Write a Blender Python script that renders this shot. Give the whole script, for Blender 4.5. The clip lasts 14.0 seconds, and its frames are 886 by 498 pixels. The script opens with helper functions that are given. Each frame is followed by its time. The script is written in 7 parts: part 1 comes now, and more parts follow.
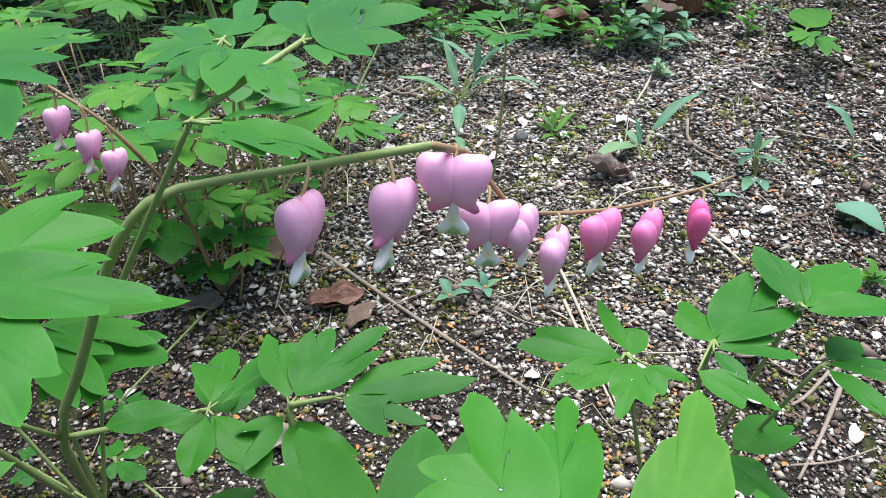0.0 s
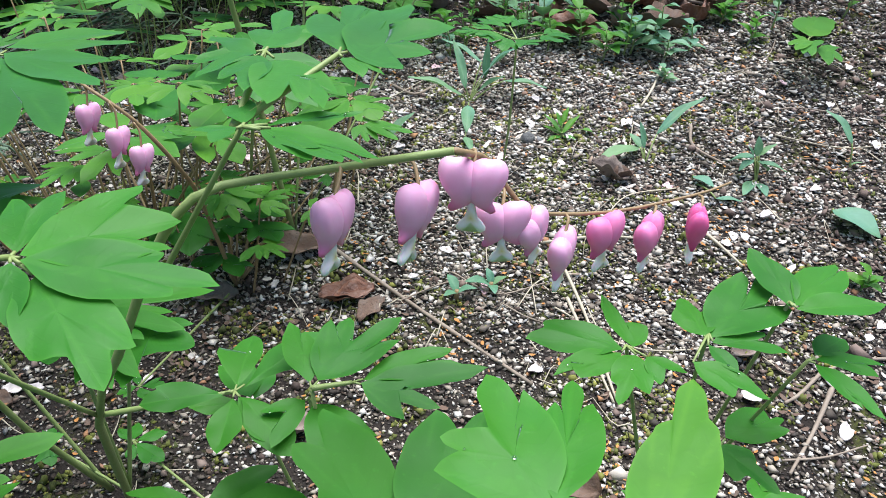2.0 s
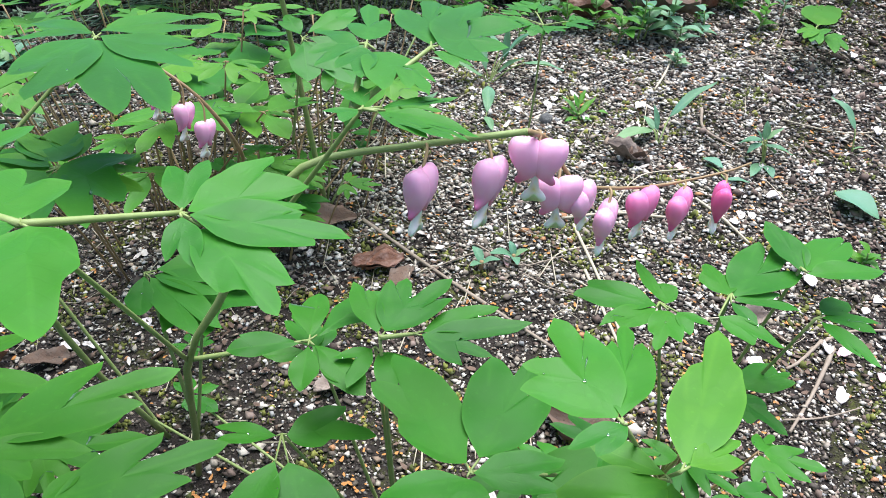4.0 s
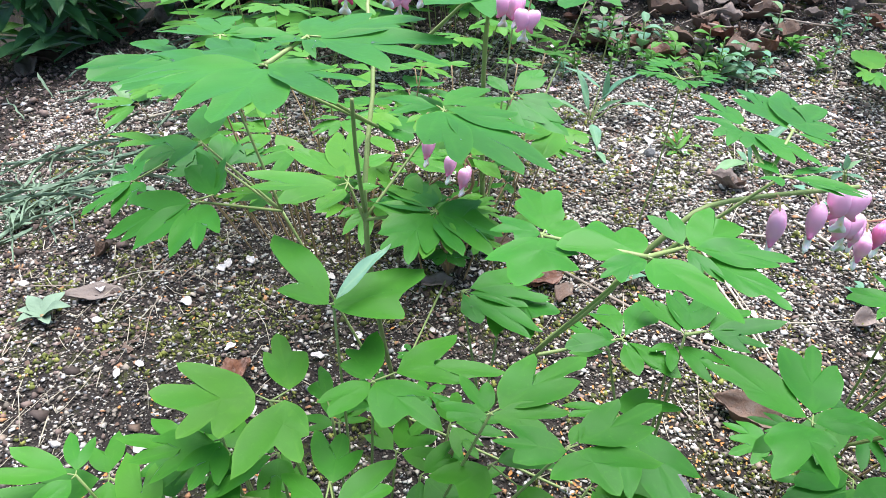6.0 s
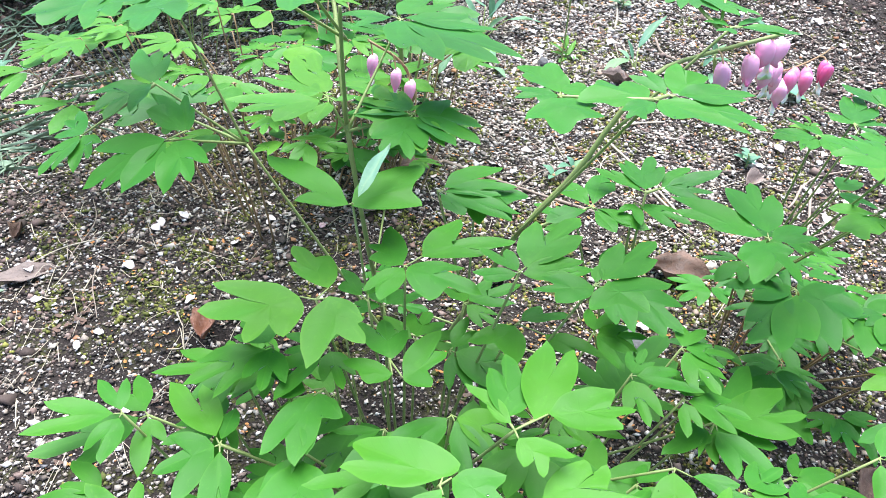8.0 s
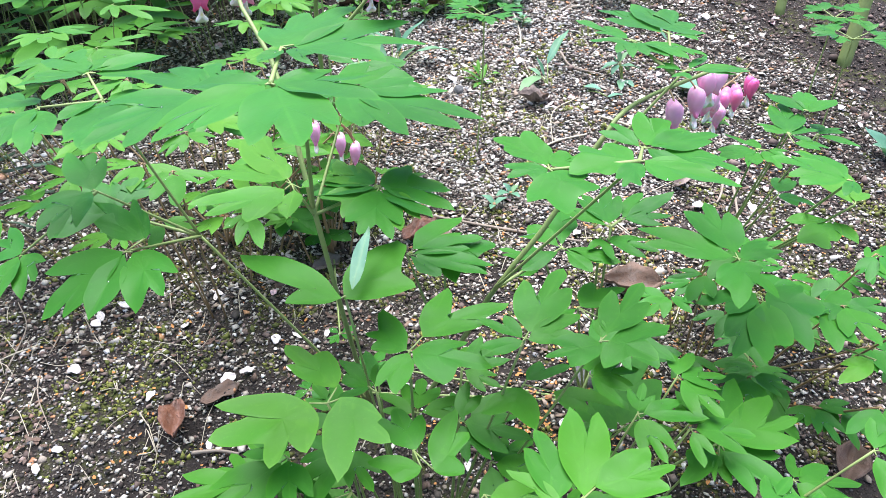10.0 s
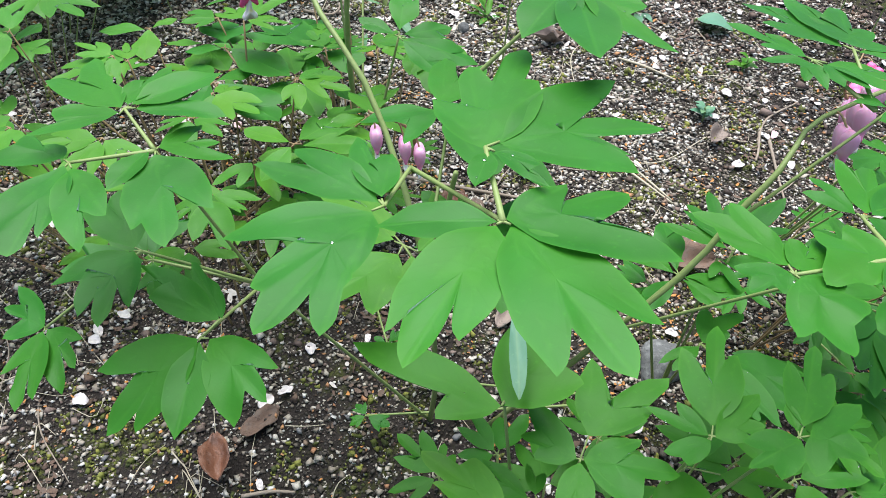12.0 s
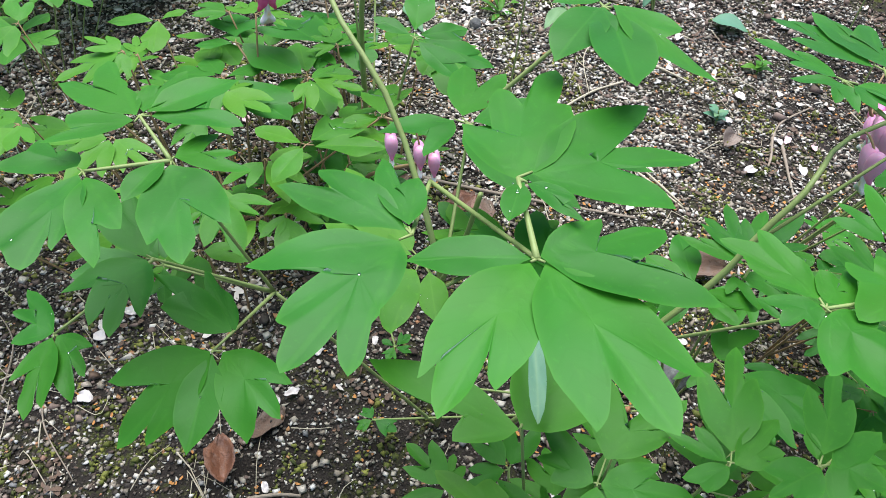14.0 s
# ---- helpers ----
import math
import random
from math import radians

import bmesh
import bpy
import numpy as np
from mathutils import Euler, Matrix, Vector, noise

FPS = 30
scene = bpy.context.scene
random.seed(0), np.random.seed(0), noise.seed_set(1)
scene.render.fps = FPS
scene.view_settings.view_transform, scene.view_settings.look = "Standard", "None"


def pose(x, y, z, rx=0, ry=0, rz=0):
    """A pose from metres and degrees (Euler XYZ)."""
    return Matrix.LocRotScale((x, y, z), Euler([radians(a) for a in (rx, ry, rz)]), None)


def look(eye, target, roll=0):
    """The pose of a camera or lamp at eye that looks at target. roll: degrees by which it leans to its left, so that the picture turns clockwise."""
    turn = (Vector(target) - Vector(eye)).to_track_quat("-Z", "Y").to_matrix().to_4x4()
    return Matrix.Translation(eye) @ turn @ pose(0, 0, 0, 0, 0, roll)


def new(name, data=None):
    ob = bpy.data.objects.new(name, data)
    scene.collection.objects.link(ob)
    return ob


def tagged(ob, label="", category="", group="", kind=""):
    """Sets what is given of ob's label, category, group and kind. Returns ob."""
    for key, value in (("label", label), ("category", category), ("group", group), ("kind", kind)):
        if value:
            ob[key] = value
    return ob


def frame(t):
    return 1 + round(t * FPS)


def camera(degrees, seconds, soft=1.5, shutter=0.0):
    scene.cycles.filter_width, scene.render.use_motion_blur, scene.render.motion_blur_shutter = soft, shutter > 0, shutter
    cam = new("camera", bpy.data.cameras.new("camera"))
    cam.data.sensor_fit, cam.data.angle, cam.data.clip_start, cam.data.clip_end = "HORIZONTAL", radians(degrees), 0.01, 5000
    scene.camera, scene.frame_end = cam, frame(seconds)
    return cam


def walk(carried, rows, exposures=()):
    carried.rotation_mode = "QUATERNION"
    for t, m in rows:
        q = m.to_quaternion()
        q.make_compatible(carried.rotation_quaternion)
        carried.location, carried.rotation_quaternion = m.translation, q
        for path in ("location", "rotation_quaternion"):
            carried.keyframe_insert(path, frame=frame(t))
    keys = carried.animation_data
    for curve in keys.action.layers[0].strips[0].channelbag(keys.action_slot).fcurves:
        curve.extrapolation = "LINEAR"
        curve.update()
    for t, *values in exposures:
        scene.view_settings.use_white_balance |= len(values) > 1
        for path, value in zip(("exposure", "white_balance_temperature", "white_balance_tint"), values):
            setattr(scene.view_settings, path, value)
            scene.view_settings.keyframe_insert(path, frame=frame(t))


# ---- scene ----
cam = camera(62.9, 14.0, 0.5)
PATH = [
    (0, (-0.019, 0.026, 0.425), (0.057, 1.727, -0.624), 2.5),
    (0.5, (-0.019, 0.027, 0.426), (0.051, 1.732, -0.617), 2.3),
    (1, (-0.017, 0.027, 0.426), (0.047, 1.731, -0.618), 2.2),
    (1.5, (-0.021, 0.016, 0.431), (0.046, 1.716, -0.622), 3.1),
    (2, (-0.024, 0.012, 0.433), (0.047, 1.71, -0.622), 3.5),
    (2.2, (-0.024, 0.012, 0.433), (0.045, 1.707, -0.626), 3.6),
    (4.5, (-0.072, -0.042, 0.455), (0.007, 1.612, -0.667), 5.0),
    (5, (-0.118, -0.07, 0.465), (-0.052, 1.575, -0.671), 5.2),
    (5.5, (-0.172, -0.087, 0.473), (-0.082, 1.59, -0.612), 5.5),
    (6, (-0.217, -0.091, 0.487), (-0.045, 1.6, -0.568), 5.2),
    (6.5, (-0.234, -0.094, 0.495), (0.006, 1.602, -0.538), 3.4),
    (7, (-0.236, -0.135, 0.489), (-0.063, 1.533, -0.601), 4.4),
    (7.5, (-0.234, -0.174, 0.487), (-0.054, 1.441, -0.68), 5.6),
    (7.8, (-0.253, -0.137, 0.476), (0.046, 1.42, -0.744), 3.5),
    (8, (-0.289, -0.12, 0.472), (0.237, 1.437, -0.667), 3.0),
    (8.2, (-0.317, -0.097, 0.473), (0.39, 1.379, -0.676), -0.2),
    (10.3, (-0.318, -0.08, 0.5), (0.466, 1.383, -0.616), -1.5),
    (10.5, (-0.32, -0.064, 0.504), (0.516, 1.369, -0.613), -1.4),
    (10.7, (-0.336, -0.03, 0.513), (0.571, 1.299, -0.674), -0.6),
    (11, (-0.353, 0.0, 0.505), (0.555, 1.34, -0.669), -2.5),
    (11.5, (-0.348, 0.049, 0.507), (0.565, 1.283, -0.776), 0.3),
    (12, (-0.352, 0.054, 0.524), (0.498, 1.238, -0.845), 2.0),
    (12.5, (-0.355, 0.06, 0.53), (0.449, 1.233, -0.877), 1.5),
    (13, (-0.355, 0.065, 0.53), (0.451, 1.246, -0.869), 2.2),
    (13.5, (-0.352, 0.068, 0.527), (0.471, 1.23, -0.877), 3.1),
    (14, (-0.352, 0.069, 0.529), (0.487, 1.229, -0.868), 3.4),
]
walk(cam, [(t, look(eye, target, roll)) for t, eye, target, roll in PATH],
     [(0, 0.75, 6000, 13), (2.2, 0.80, 6000, 13), (4.5, 1.03, 6000, 13), (5.6, 1.16, 6000, 13), (6.4, 1.27, 5900, 18), (7.5, 1.44, 5900, 17), (8.2, 1.54, 5900, 17), (10.5, 1.24, 5880, 18), (11.5, 0.96, 6050, 11), (12.5, 0.71, 6050, 11), (14, 0.71, 6050, 11)])

# ---- light ----
world = bpy.data.worlds.new("sky")
scene.world = world
world.use_nodes = True
wn = world.node_tree
sky = wn.nodes.new("ShaderNodeTexSky")
sky.sky_type, sky.sun_disc = "NISHITA", False
sky.sun_elevation, sky.sun_rotation = radians(76), radians(200)
sky.altitude, sky.dust_density, sky.ozone_density = 0, 1.2, 2.0
wn.links.new(sky.outputs[0], wn.nodes["Background"].inputs[0])
wn.nodes["Background"].inputs[1].default_value = 0.085
sun = new("sun", bpy.data.lights.new("sun", "SUN"))
sun.data.energy, sun.data.angle, sun.data.color = 4.75, radians(60), (1.0, 0.98, 0.94)
sun.matrix_world = pose(0, 0, 3, 14, 0, 160)


# ---- materials ----
class Nodes:
    """A small builder of node materials."""

    def __init__(self, name):
        self.mat = bpy.data.materials.new(name)
        self.mat.use_nodes = True
        self.tree = self.mat.node_tree
        self.bsdf = self.tree.nodes["Principled BSDF"]
        self.out = self.tree.nodes["Material Output"]

    def add(self, kind, **sets):
        node = self.tree.nodes.new("ShaderNode" + kind)
        for key, value in sets.items():
            node.inputs[key.replace("_", " ")].default_value = value
        return node

    def link(self, a, b):
        self.tree.links.new(a, b)

    def coords(self):
        return self.add("TexCoord").outputs["Object"]

    def noise(self, scale, detail=4.0, rough=0.6, where=None, distortion=0.0):
        node = self.add("TexNoise", Scale=scale, Detail=detail, Roughness=rough, Distortion=distortion)
        self.link(where or self.coords(), node.inputs["Vector"])
        return node.outputs["Fac"]

    def ramp(self, fac, *stops):
        node = self.add("ValToRGB")
        el = node.color_ramp.elements
        while len(el) < len(stops):
            el.new(0.5)
        for e, (at, colour) in zip(el, stops):
            e.position = at
            e.color = (*colour, 1) if len(colour) == 3 else colour
        self.link(fac, node.inputs["Fac"])
        return node.outputs["Color"]

    def mix(self, fac, a, b, how="MIX"):
        node = self.tree.nodes.new("ShaderNodeMix")
        node.data_type, node.blend_type = "RGBA", how
        for value, slot in ((fac, node.inputs[0]), (a, node.inputs[6]), (b, node.inputs[7])):
            if isinstance(value, (int, float)):
                slot.default_value = value
            elif isinstance(value, tuple):
                slot.default_value = (*value, 1)
            else:
                self.link(value, slot)
        return node.outputs[2]

    def math(self, how, a, b=0.0):
        node = self.tree.nodes.new("ShaderNodeMath")
        node.operation = how
        for value, slot in ((a, node.inputs[0]), (b, node.inputs[1])):
            if isinstance(value, (int, float)):
                slot.default_value = value
            else:
                self.link(value, slot)
        return node.outputs[0]

    def bump(self, height, strength, distance):
        node = self.add("Bump", Strength=strength, Distance=distance)
        self.link(height, node.inputs["Height"])
        self.link(node.outputs[0], self.bsdf.inputs["Normal"])

    def base(self, colour, rough=0.6, spec=0.4):
        self.link(colour, self.bsdf.inputs["Base Color"])
        self.bsdf.inputs["Roughness"].default_value = rough
        self.bsdf.inputs["Specular IOR Level"].default_value = spec
        return self.mat

    def thin(self, colour, share):
        """Lets a share of the light through, as a thin blade or petal does."""
        glow = self.add("BsdfTranslucent")
        self.link(colour, glow.inputs["Color"])
        both = self.add("MixShader", Fac=share)
        self.link(self.bsdf.outputs[0], both.inputs[1])
        self.link(glow.outputs[0], both.inputs[2])
        self.link(both.outputs[0], self.out.inputs["Surface"])


def leaf_material(name, dark, light, share=0.28, rough=0.5):
    """A soft leaf with a pale midrib, sunken side veins and a faint bluish bloom."""
    n = Nodes(name)
    rnd = n.add("ObjectInfo").outputs["Random"]
    x, y = n.add("Attribute"), n.add("Attribute")
    x.attribute_name, y.attribute_name = "across", "along"
    off = n.math("ABSOLUTE", x.outputs["Fac"])
    rib = n.math("SUBTRACT", 1.0, n.math("MINIMUM", n.math("MULTIPLY", off, 55.0), 1.0))
    wave = n.math("PINGPONG", n.math("ADD", n.math("MULTIPLY", n.math("SUBTRACT", y.outputs["Fac"], n.math("MULTIPLY", off, 1.5)), 8.0), n.math("MULTIPLY", n.noise(60, 2), 0.5)), 0.5)
    fine = n.math("SUBTRACT", 1.0, n.math("MINIMUM", n.math("MULTIPLY", wave, 9.0), 1.0))
    base = n.mix(n.noise(38, 5), dark, light)
    base = n.mix(n.ramp(rnd, (0.45, (0, 0, 0)), (1.0, (0.45, 0.45, 0.45))), base, tuple(c * f for c, f in zip(light, (1.55, 1.15, 0.7))))
    base = n.mix(n.ramp(rnd, (0.0, (0.4, 0.4, 0.4)), (0.45, (0, 0, 0))), base, tuple(c * f for c, f in zip(dark, (0.95, 1.15, 1.8))))
    base = n.mix(n.ramp(n.noise(24, 4), (0.46, (0, 0, 0)), (0.72, (0.55, 0.55, 0.55))), base, tuple(c * f for c, f in zip(light, (0.85, 1.0, 1.5))))
    base = n.mix(n.ramp(n.noise(520, 2), (0.62, (0, 0, 0)), (0.80, (0.4, 0.4, 0.4))), base, tuple(c * 1.35 for c in light))
    base = n.mix(n.math("MULTIPLY", fine, 0.05), base, tuple(c * 0.55 for c in dark))
    base = n.mix(n.math("MULTIPLY", rib, 0.28), base, tuple(c * f for c, f in zip(light, (1.5, 1.25, 1.2))))
    edge = n.add("Attribute")
    edge.attribute_name = "rim"
    base = n.mix(n.math("MULTIPLY", n.math("POWER", edge.outputs["Fac"], 3.0), 0.35), base, tuple(c * f for c, f in zip(light, (1.7, 1.3, 1.3))))
    n.base(base, rough, 0.26)
    n.bump(n.math("SUBTRACT", n.math("MULTIPLY", n.noise(230, 3), 0.5), n.math("ADD", n.math("MULTIPLY", fine, 0.10), n.math("MULTIPLY", rib, 0.4))), 0.3, 0.0004)
    # Blue put into the sheen, for waxy bloom and sky reflected at grazing angles.
    n.bsdf.inputs["Sheen Weight"].default_value = 0.28
    n.bsdf.inputs["Sheen Roughness"].default_value = 0.35
    n.bsdf.inputs["Sheen Tint"].default_value = (0.75, 0.95, 1.0, 1.0)
    n.thin(n.mix(0.5, base, (0.16, 0.50, 0.06)), share)
    return n.mat


LEAF = leaf_material("bleeding_heart_leaf", (0.017, 0.100, 0.006), (0.040, 0.205, 0.012), 0.27, 0.46)
LEAF_FRESH = leaf_material("fresh_leaf", (0.027, 0.127, 0.008), (0.058, 0.236, 0.014), 0.29, 0.47)
LEAF_YOUNG = leaf_material("young_leaf", (0.036, 0.142, 0.009), (0.080, 0.258, 0.017), 0.29, 0.48)
LEAF_PALE = leaf_material("leaf_underside", (0.16, 0.30, 0.15), (0.26, 0.42, 0.22), 0.2)
LEAF_BLUE = leaf_material("weed_leaf", (0.0756, 0.1848, 0.0924), (0.1428, 0.2856, 0.1512), 0.15)
LEAF_DARK = leaf_material("shrub_leaf", (0.034, 0.120, 0.028), (0.085, 0.235, 0.050), 0.18)


def plain_material(name, dark, light, scale, rough, spec=0.35, bump=0.0005, fine=None):
    n = Nodes(name)
    base = n.mix(n.noise(scale, 6), dark, light)
    base = n.mix(n.math("MULTIPLY", n.add("ObjectInfo").outputs["Random"], 0.5), base, tuple((a + b) * 0.5 for a, b in zip(dark, light)))
    n.base(base, rough, spec)
    n.bump(n.noise(fine or scale * 6, 4), 0.6, bump)
    return n.mat


STEM = plain_material("green_stem", (0.16, 0.23, 0.06), (0.30, 0.36, 0.13), 60, 0.5)
STEM_RED = plain_material("reddish_stem", (0.20, 0.13, 0.06), (0.34, 0.24, 0.12), 60, 0.5)
TWIG = plain_material("dry_twig", (0.14, 0.10, 0.07), (0.42, 0.35, 0.27), 120, 0.8)
STRAW = plain_material("dry_straw", (0.35, 0.30, 0.20), (0.60, 0.53, 0.40), 120, 0.8)


def litter_material(name, dark, light, spot, rough=0.75):
    """A dead leaf: blotched at two scales, with dark specks and fine ribs."""
    n = Nodes(name)
    base = n.mix(n.noise(45, 6, 0.7), dark, light)
    base = n.mix(n.ramp(n.noise(130, 5, 0.7), (0.48, (0, 0, 0)), (0.66, (0.8, 0.8, 0.8))), base, spot)
    base = n.mix(n.ramp(n.noise(420, 3), (0.58, (0, 0, 0)), (0.72, (0.7, 0.7, 0.7))), base, tuple(c * 0.35 for c in dark))
    base = n.mix(n.math("MULTIPLY", n.add("ObjectInfo").outputs["Random"], 0.55), base, tuple(c * 0.6 for c in dark))
    n.base(base, rough, 0.3)
    n.bump(n.math("ADD", n.noise(160, 6, 0.7), n.math("MULTIPLY", n.noise(700, 3), 0.5)), 0.8, 0.0014)
    return n.mat


DEAD = litter_material("dead_leaf", (0.075, 0.046, 0.033), (0.27, 0.175, 0.12), (0.17, 0.135, 0.11))
DEAD_PALE = litter_material("pale_dead_leaf", (0.17, 0.13, 0.105), (0.42, 0.34, 0.28), (0.28, 0.24, 0.21))
DEAD_RED = litter_material("russet_dead_leaf", (0.10, 0.042, 0.025), (0.32, 0.145, 0.08), (0.30, 0.20, 0.16), 0.55)
STONE = litter_material("grey_stone", (0.07, 0.07, 0.068), (0.20, 0.20, 0.19), (0.29, 0.29, 0.27), 0.9)
WHITE_PETAL = plain_material("fallen_petal", (0.46, 0.38, 0.34), (0.86, 0.82, 0.79), 90, 0.55)
PINK_PETAL = plain_material("fallen_pink_petal", (0.62, 0.38, 0.40), (0.84, 0.62, 0.63), 50, 0.5)
PALE_SCRAP = plain_material("pale_scraps", (0.34, 0.28, 0.23), (0.74, 0.69, 0.63), 140, 0.6)
ORANGE = plain_material("orange_scales", (0.26, 0.10, 0.025), (0.58, 0.27, 0.07), 260, 0.7)
DRIED_GREEN = plain_material("wilted_green", (0.085, 0.145, 0.085), (0.24, 0.32, 0.21), 70, 0.75)


def granite_material():
    n = Nodes("pale_granite")
    speck = n.add("TexVoronoi", Scale=420)
    n.link(n.coords(), speck.inputs["Vector"])
    tone = n.ramp(n.math("FRACT", n.math("MULTIPLY", speck.outputs["Color"], 5.3)), (0.0, (0.05, 0.05, 0.055)), (0.25, (0.22, 0.225, 0.23)), (0.60, (0.42, 0.43, 0.44)), (1.0, (0.80, 0.81, 0.82)))
    base = n.mix(n.ramp(n.noise(30, 6, 0.7), (0.45, (0, 0, 0)), (0.7, (0.5, 0.5, 0.5))), tone, (0.16, 0.15, 0.13))
    n.base(base, 0.85, 0.3)
    n.bump(n.noise(500, 6, 0.7), 0.8, 0.0015)
    return n.mat


KERB = granite_material()


def petal_material(name, pale, deep):
    n = Nodes(name)
    at = n.add("Attribute")
    at.attribute_name = "tip"
    streak = n.noise(300, 3)
    base = n.mix(at.outputs["Fac"], pale, deep)
    base = n.mix(n.math("MULTIPLY", streak, 0.22), base, tuple(c * 0.75 for c in deep))
    n.base(base, 0.42, 0.4)
    n.bump(n.noise(500, 3), 0.2, 0.0003)
    n.bsdf.inputs["Subsurface Weight"].default_value = 0.35
    n.bsdf.inputs["Subsurface Radius"].default_value = (0.004, 0.002, 0.003)
    n.thin(base, 0.22)
    return n.mat


PETAL = petal_material("pink_petal", (0.97, 0.56, 0.77), (0.86, 0.20, 0.44))
PETAL_YOUNG = petal_material("rose_petal", (0.93, 0.20, 0.46), (0.66, 0.05, 0.16))
INNER = petal_material("white_petal", (0.94, 0.94, 0.93), (0.80, 0.66, 0.12))


def soil_material():
    n = Nodes("gravelly_soil")
    where = n.coords()
    fine = n.noise(420, 8, 0.75, where)
    big = n.noise(7, 5, 0.6, where)
    base = n.mix(fine, (0.007, 0.006, 0.005), (0.060, 0.048, 0.040))
    speck = n.add("TexVoronoi", Scale=330)
    n.link(where, speck.inputs["Vector"])
    grain = n.ramp(speck.outputs["Distance"], (0.10, (1, 1, 1)), (0.42, (0, 0, 0)))
    tone = n.ramp(n.math("FRACT", n.math("MULTIPLY", speck.outputs["Color"], 3.7)), (0.0, (0.09, 0.075, 0.06)), (0.5, (0.26, 0.21, 0.16)), (0.8, (0.40, 0.36, 0.31)), (1.0, (0.55, 0.53, 0.50)))
    base = n.mix(n.math("MULTIPLY", grain, n.ramp(big, (0.40, (0.05, 0.05, 0.05)), (0.62, (0.75, 0.75, 0.75)))), base, tone)
    moss = n.math("MULTIPLY", n.ramp(n.noise(19, 6, 0.7, where), (0.50, (0, 0, 0)), (0.62, (0.85, 0.85, 0.85))), n.ramp(n.noise(160, 4, 0.7, where), (0.42, (0, 0, 0)), (0.6, (1, 1, 1))))
    base = n.mix(moss, base, (0.10, 0.115, 0.022))
    n.base(base, 0.92, 0.2)
    n.bump(n.math("ADD", fine, grain), 0.9, 0.003)
    return n.mat


SOIL = soil_material()


def gravel_material(name, *stops):
    """Broken stone of many tones, each grain with its own."""
    n = Nodes(name)
    isle = n.add("NewGeometry").outputs["Random Per Island"]
    base = n.ramp(isle, *stops)
    base = n.mix(n.math("MULTIPLY", n.noise(700, 4), 0.28), base, (0.15, 0.125, 0.10))
    n.base(base, 0.8, 0.3)
    n.bump(n.noise(1500, 3), 0.5, 0.0004)
    return n.mat


GRAVEL = gravel_material("gravel_grains", (0.0, (0.028, 0.024, 0.020)), (0.17, (0.095, 0.078, 0.060)), (0.34, (0.27, 0.225, 0.17)), (0.56, (0.46, 0.405, 0.32)), (0.80, (0.64, 0.59, 0.505)), (0.90, (0.76, 0.73, 0.67)), (0.925, (0.22, 0.22, 0.215)), (0.955, (0.13, 0.13, 0.128)), (0.97, (0.36, 0.17, 0.085)), (1.0, (0.46, 0.24, 0.10)))
EARTH = gravel_material("soil_crumb", (0.0, (0.022, 0.015, 0.012)), (0.4, (0.098, 0.067, 0.053)), (0.8, (0.20, 0.14, 0.112)), (1.0, (0.31, 0.235, 0.195)))
PALE_GRAVEL = gravel_material("pale_gravel", (0.0, (0.16, 0.14, 0.11)), (0.30, (0.40, 0.37, 0.31)), (0.65, (0.54, 0.50, 0.43)), (1.0, (0.74, 0.71, 0.65)))
CHIPS = gravel_material("bark_chip", (0.0, (0.035, 0.022, 0.015)), (0.35, (0.11, 0.065, 0.042)), (0.6, (0.22, 0.15, 0.10)), (0.8, (0.40, 0.32, 0.24)), (0.92, (0.62, 0.56, 0.48)), (1.0, (0.36, 0.15, 0.05)))
GRIT = gravel_material("fine_grit", (0.0, (0.009, 0.008, 0.007)), (0.35, (0.032, 0.027, 0.022)), (0.65, (0.11, 0.09, 0.07)), (0.88, (0.30, 0.26, 0.21)), (1.0, (0.60, 0.57, 0.52)))
MOSS = gravel_material("moss_tufts", (0.0, (0.040, 0.058, 0.008)), (0.6, (0.125, 0.145, 0.018)), (1.0, (0.26, 0.265, 0.045)))


# ---- shapes ----
def waves(seed=3):
    rng = np.random.default_rng(seed)
    out = []
    for scale, amp in ((0.22, 0.0030), (0.07, 0.0018), (0.028, 0.0013)):
        for _ in range(4):
            out.append((scale, amp / 2, rng.uniform(0, math.pi), *rng.uniform(0, 6.28, 2)))
    return out


WAVES = waves()


def rise(x, y):
    """The height of the bed at a place: a gentle uneven bank that climbs away and to one side."""
    u, v = x, y
    x, y = np.clip(x, -1.0, 0.8), np.clip(y, -0.45, 1.25)
    z = 0.0538 + 0.0025 * x + 0.1758 * y + 0.1913 * x * y - 0.0477 * x * x + 0.0045 * y * y
    for scale, amp, a, p, q in WAVES:
        z = z + amp * np.sin((u * math.cos(a) + v * math.sin(a)) * 6.28 / scale + p) * np.sin((u * math.sin(a) - v * math.cos(a)) * 4.4 / scale + q)
    return z


def put(name, verts, faces, material, parent=None, label="", smooth=True, attrs=None):
    """A mesh object from vertices and faces, under a thing or a part."""
    me = bpy.data.meshes.new(name)
    me.from_pydata([tuple(v) for v in verts], [], faces)
    if smooth:
        me.shade_smooth()
    me.materials.append(material)
    for key, values in (attrs or {}).items():
        me.attributes.new(key, "FLOAT", "POINT").data.foreach_set("value", np.asarray(values, dtype=np.float32))
    me.update()
    ob = new(name, me)
    if parent:
        ob.parent = parent
    if label:
        ob["label"] = label
    return ob


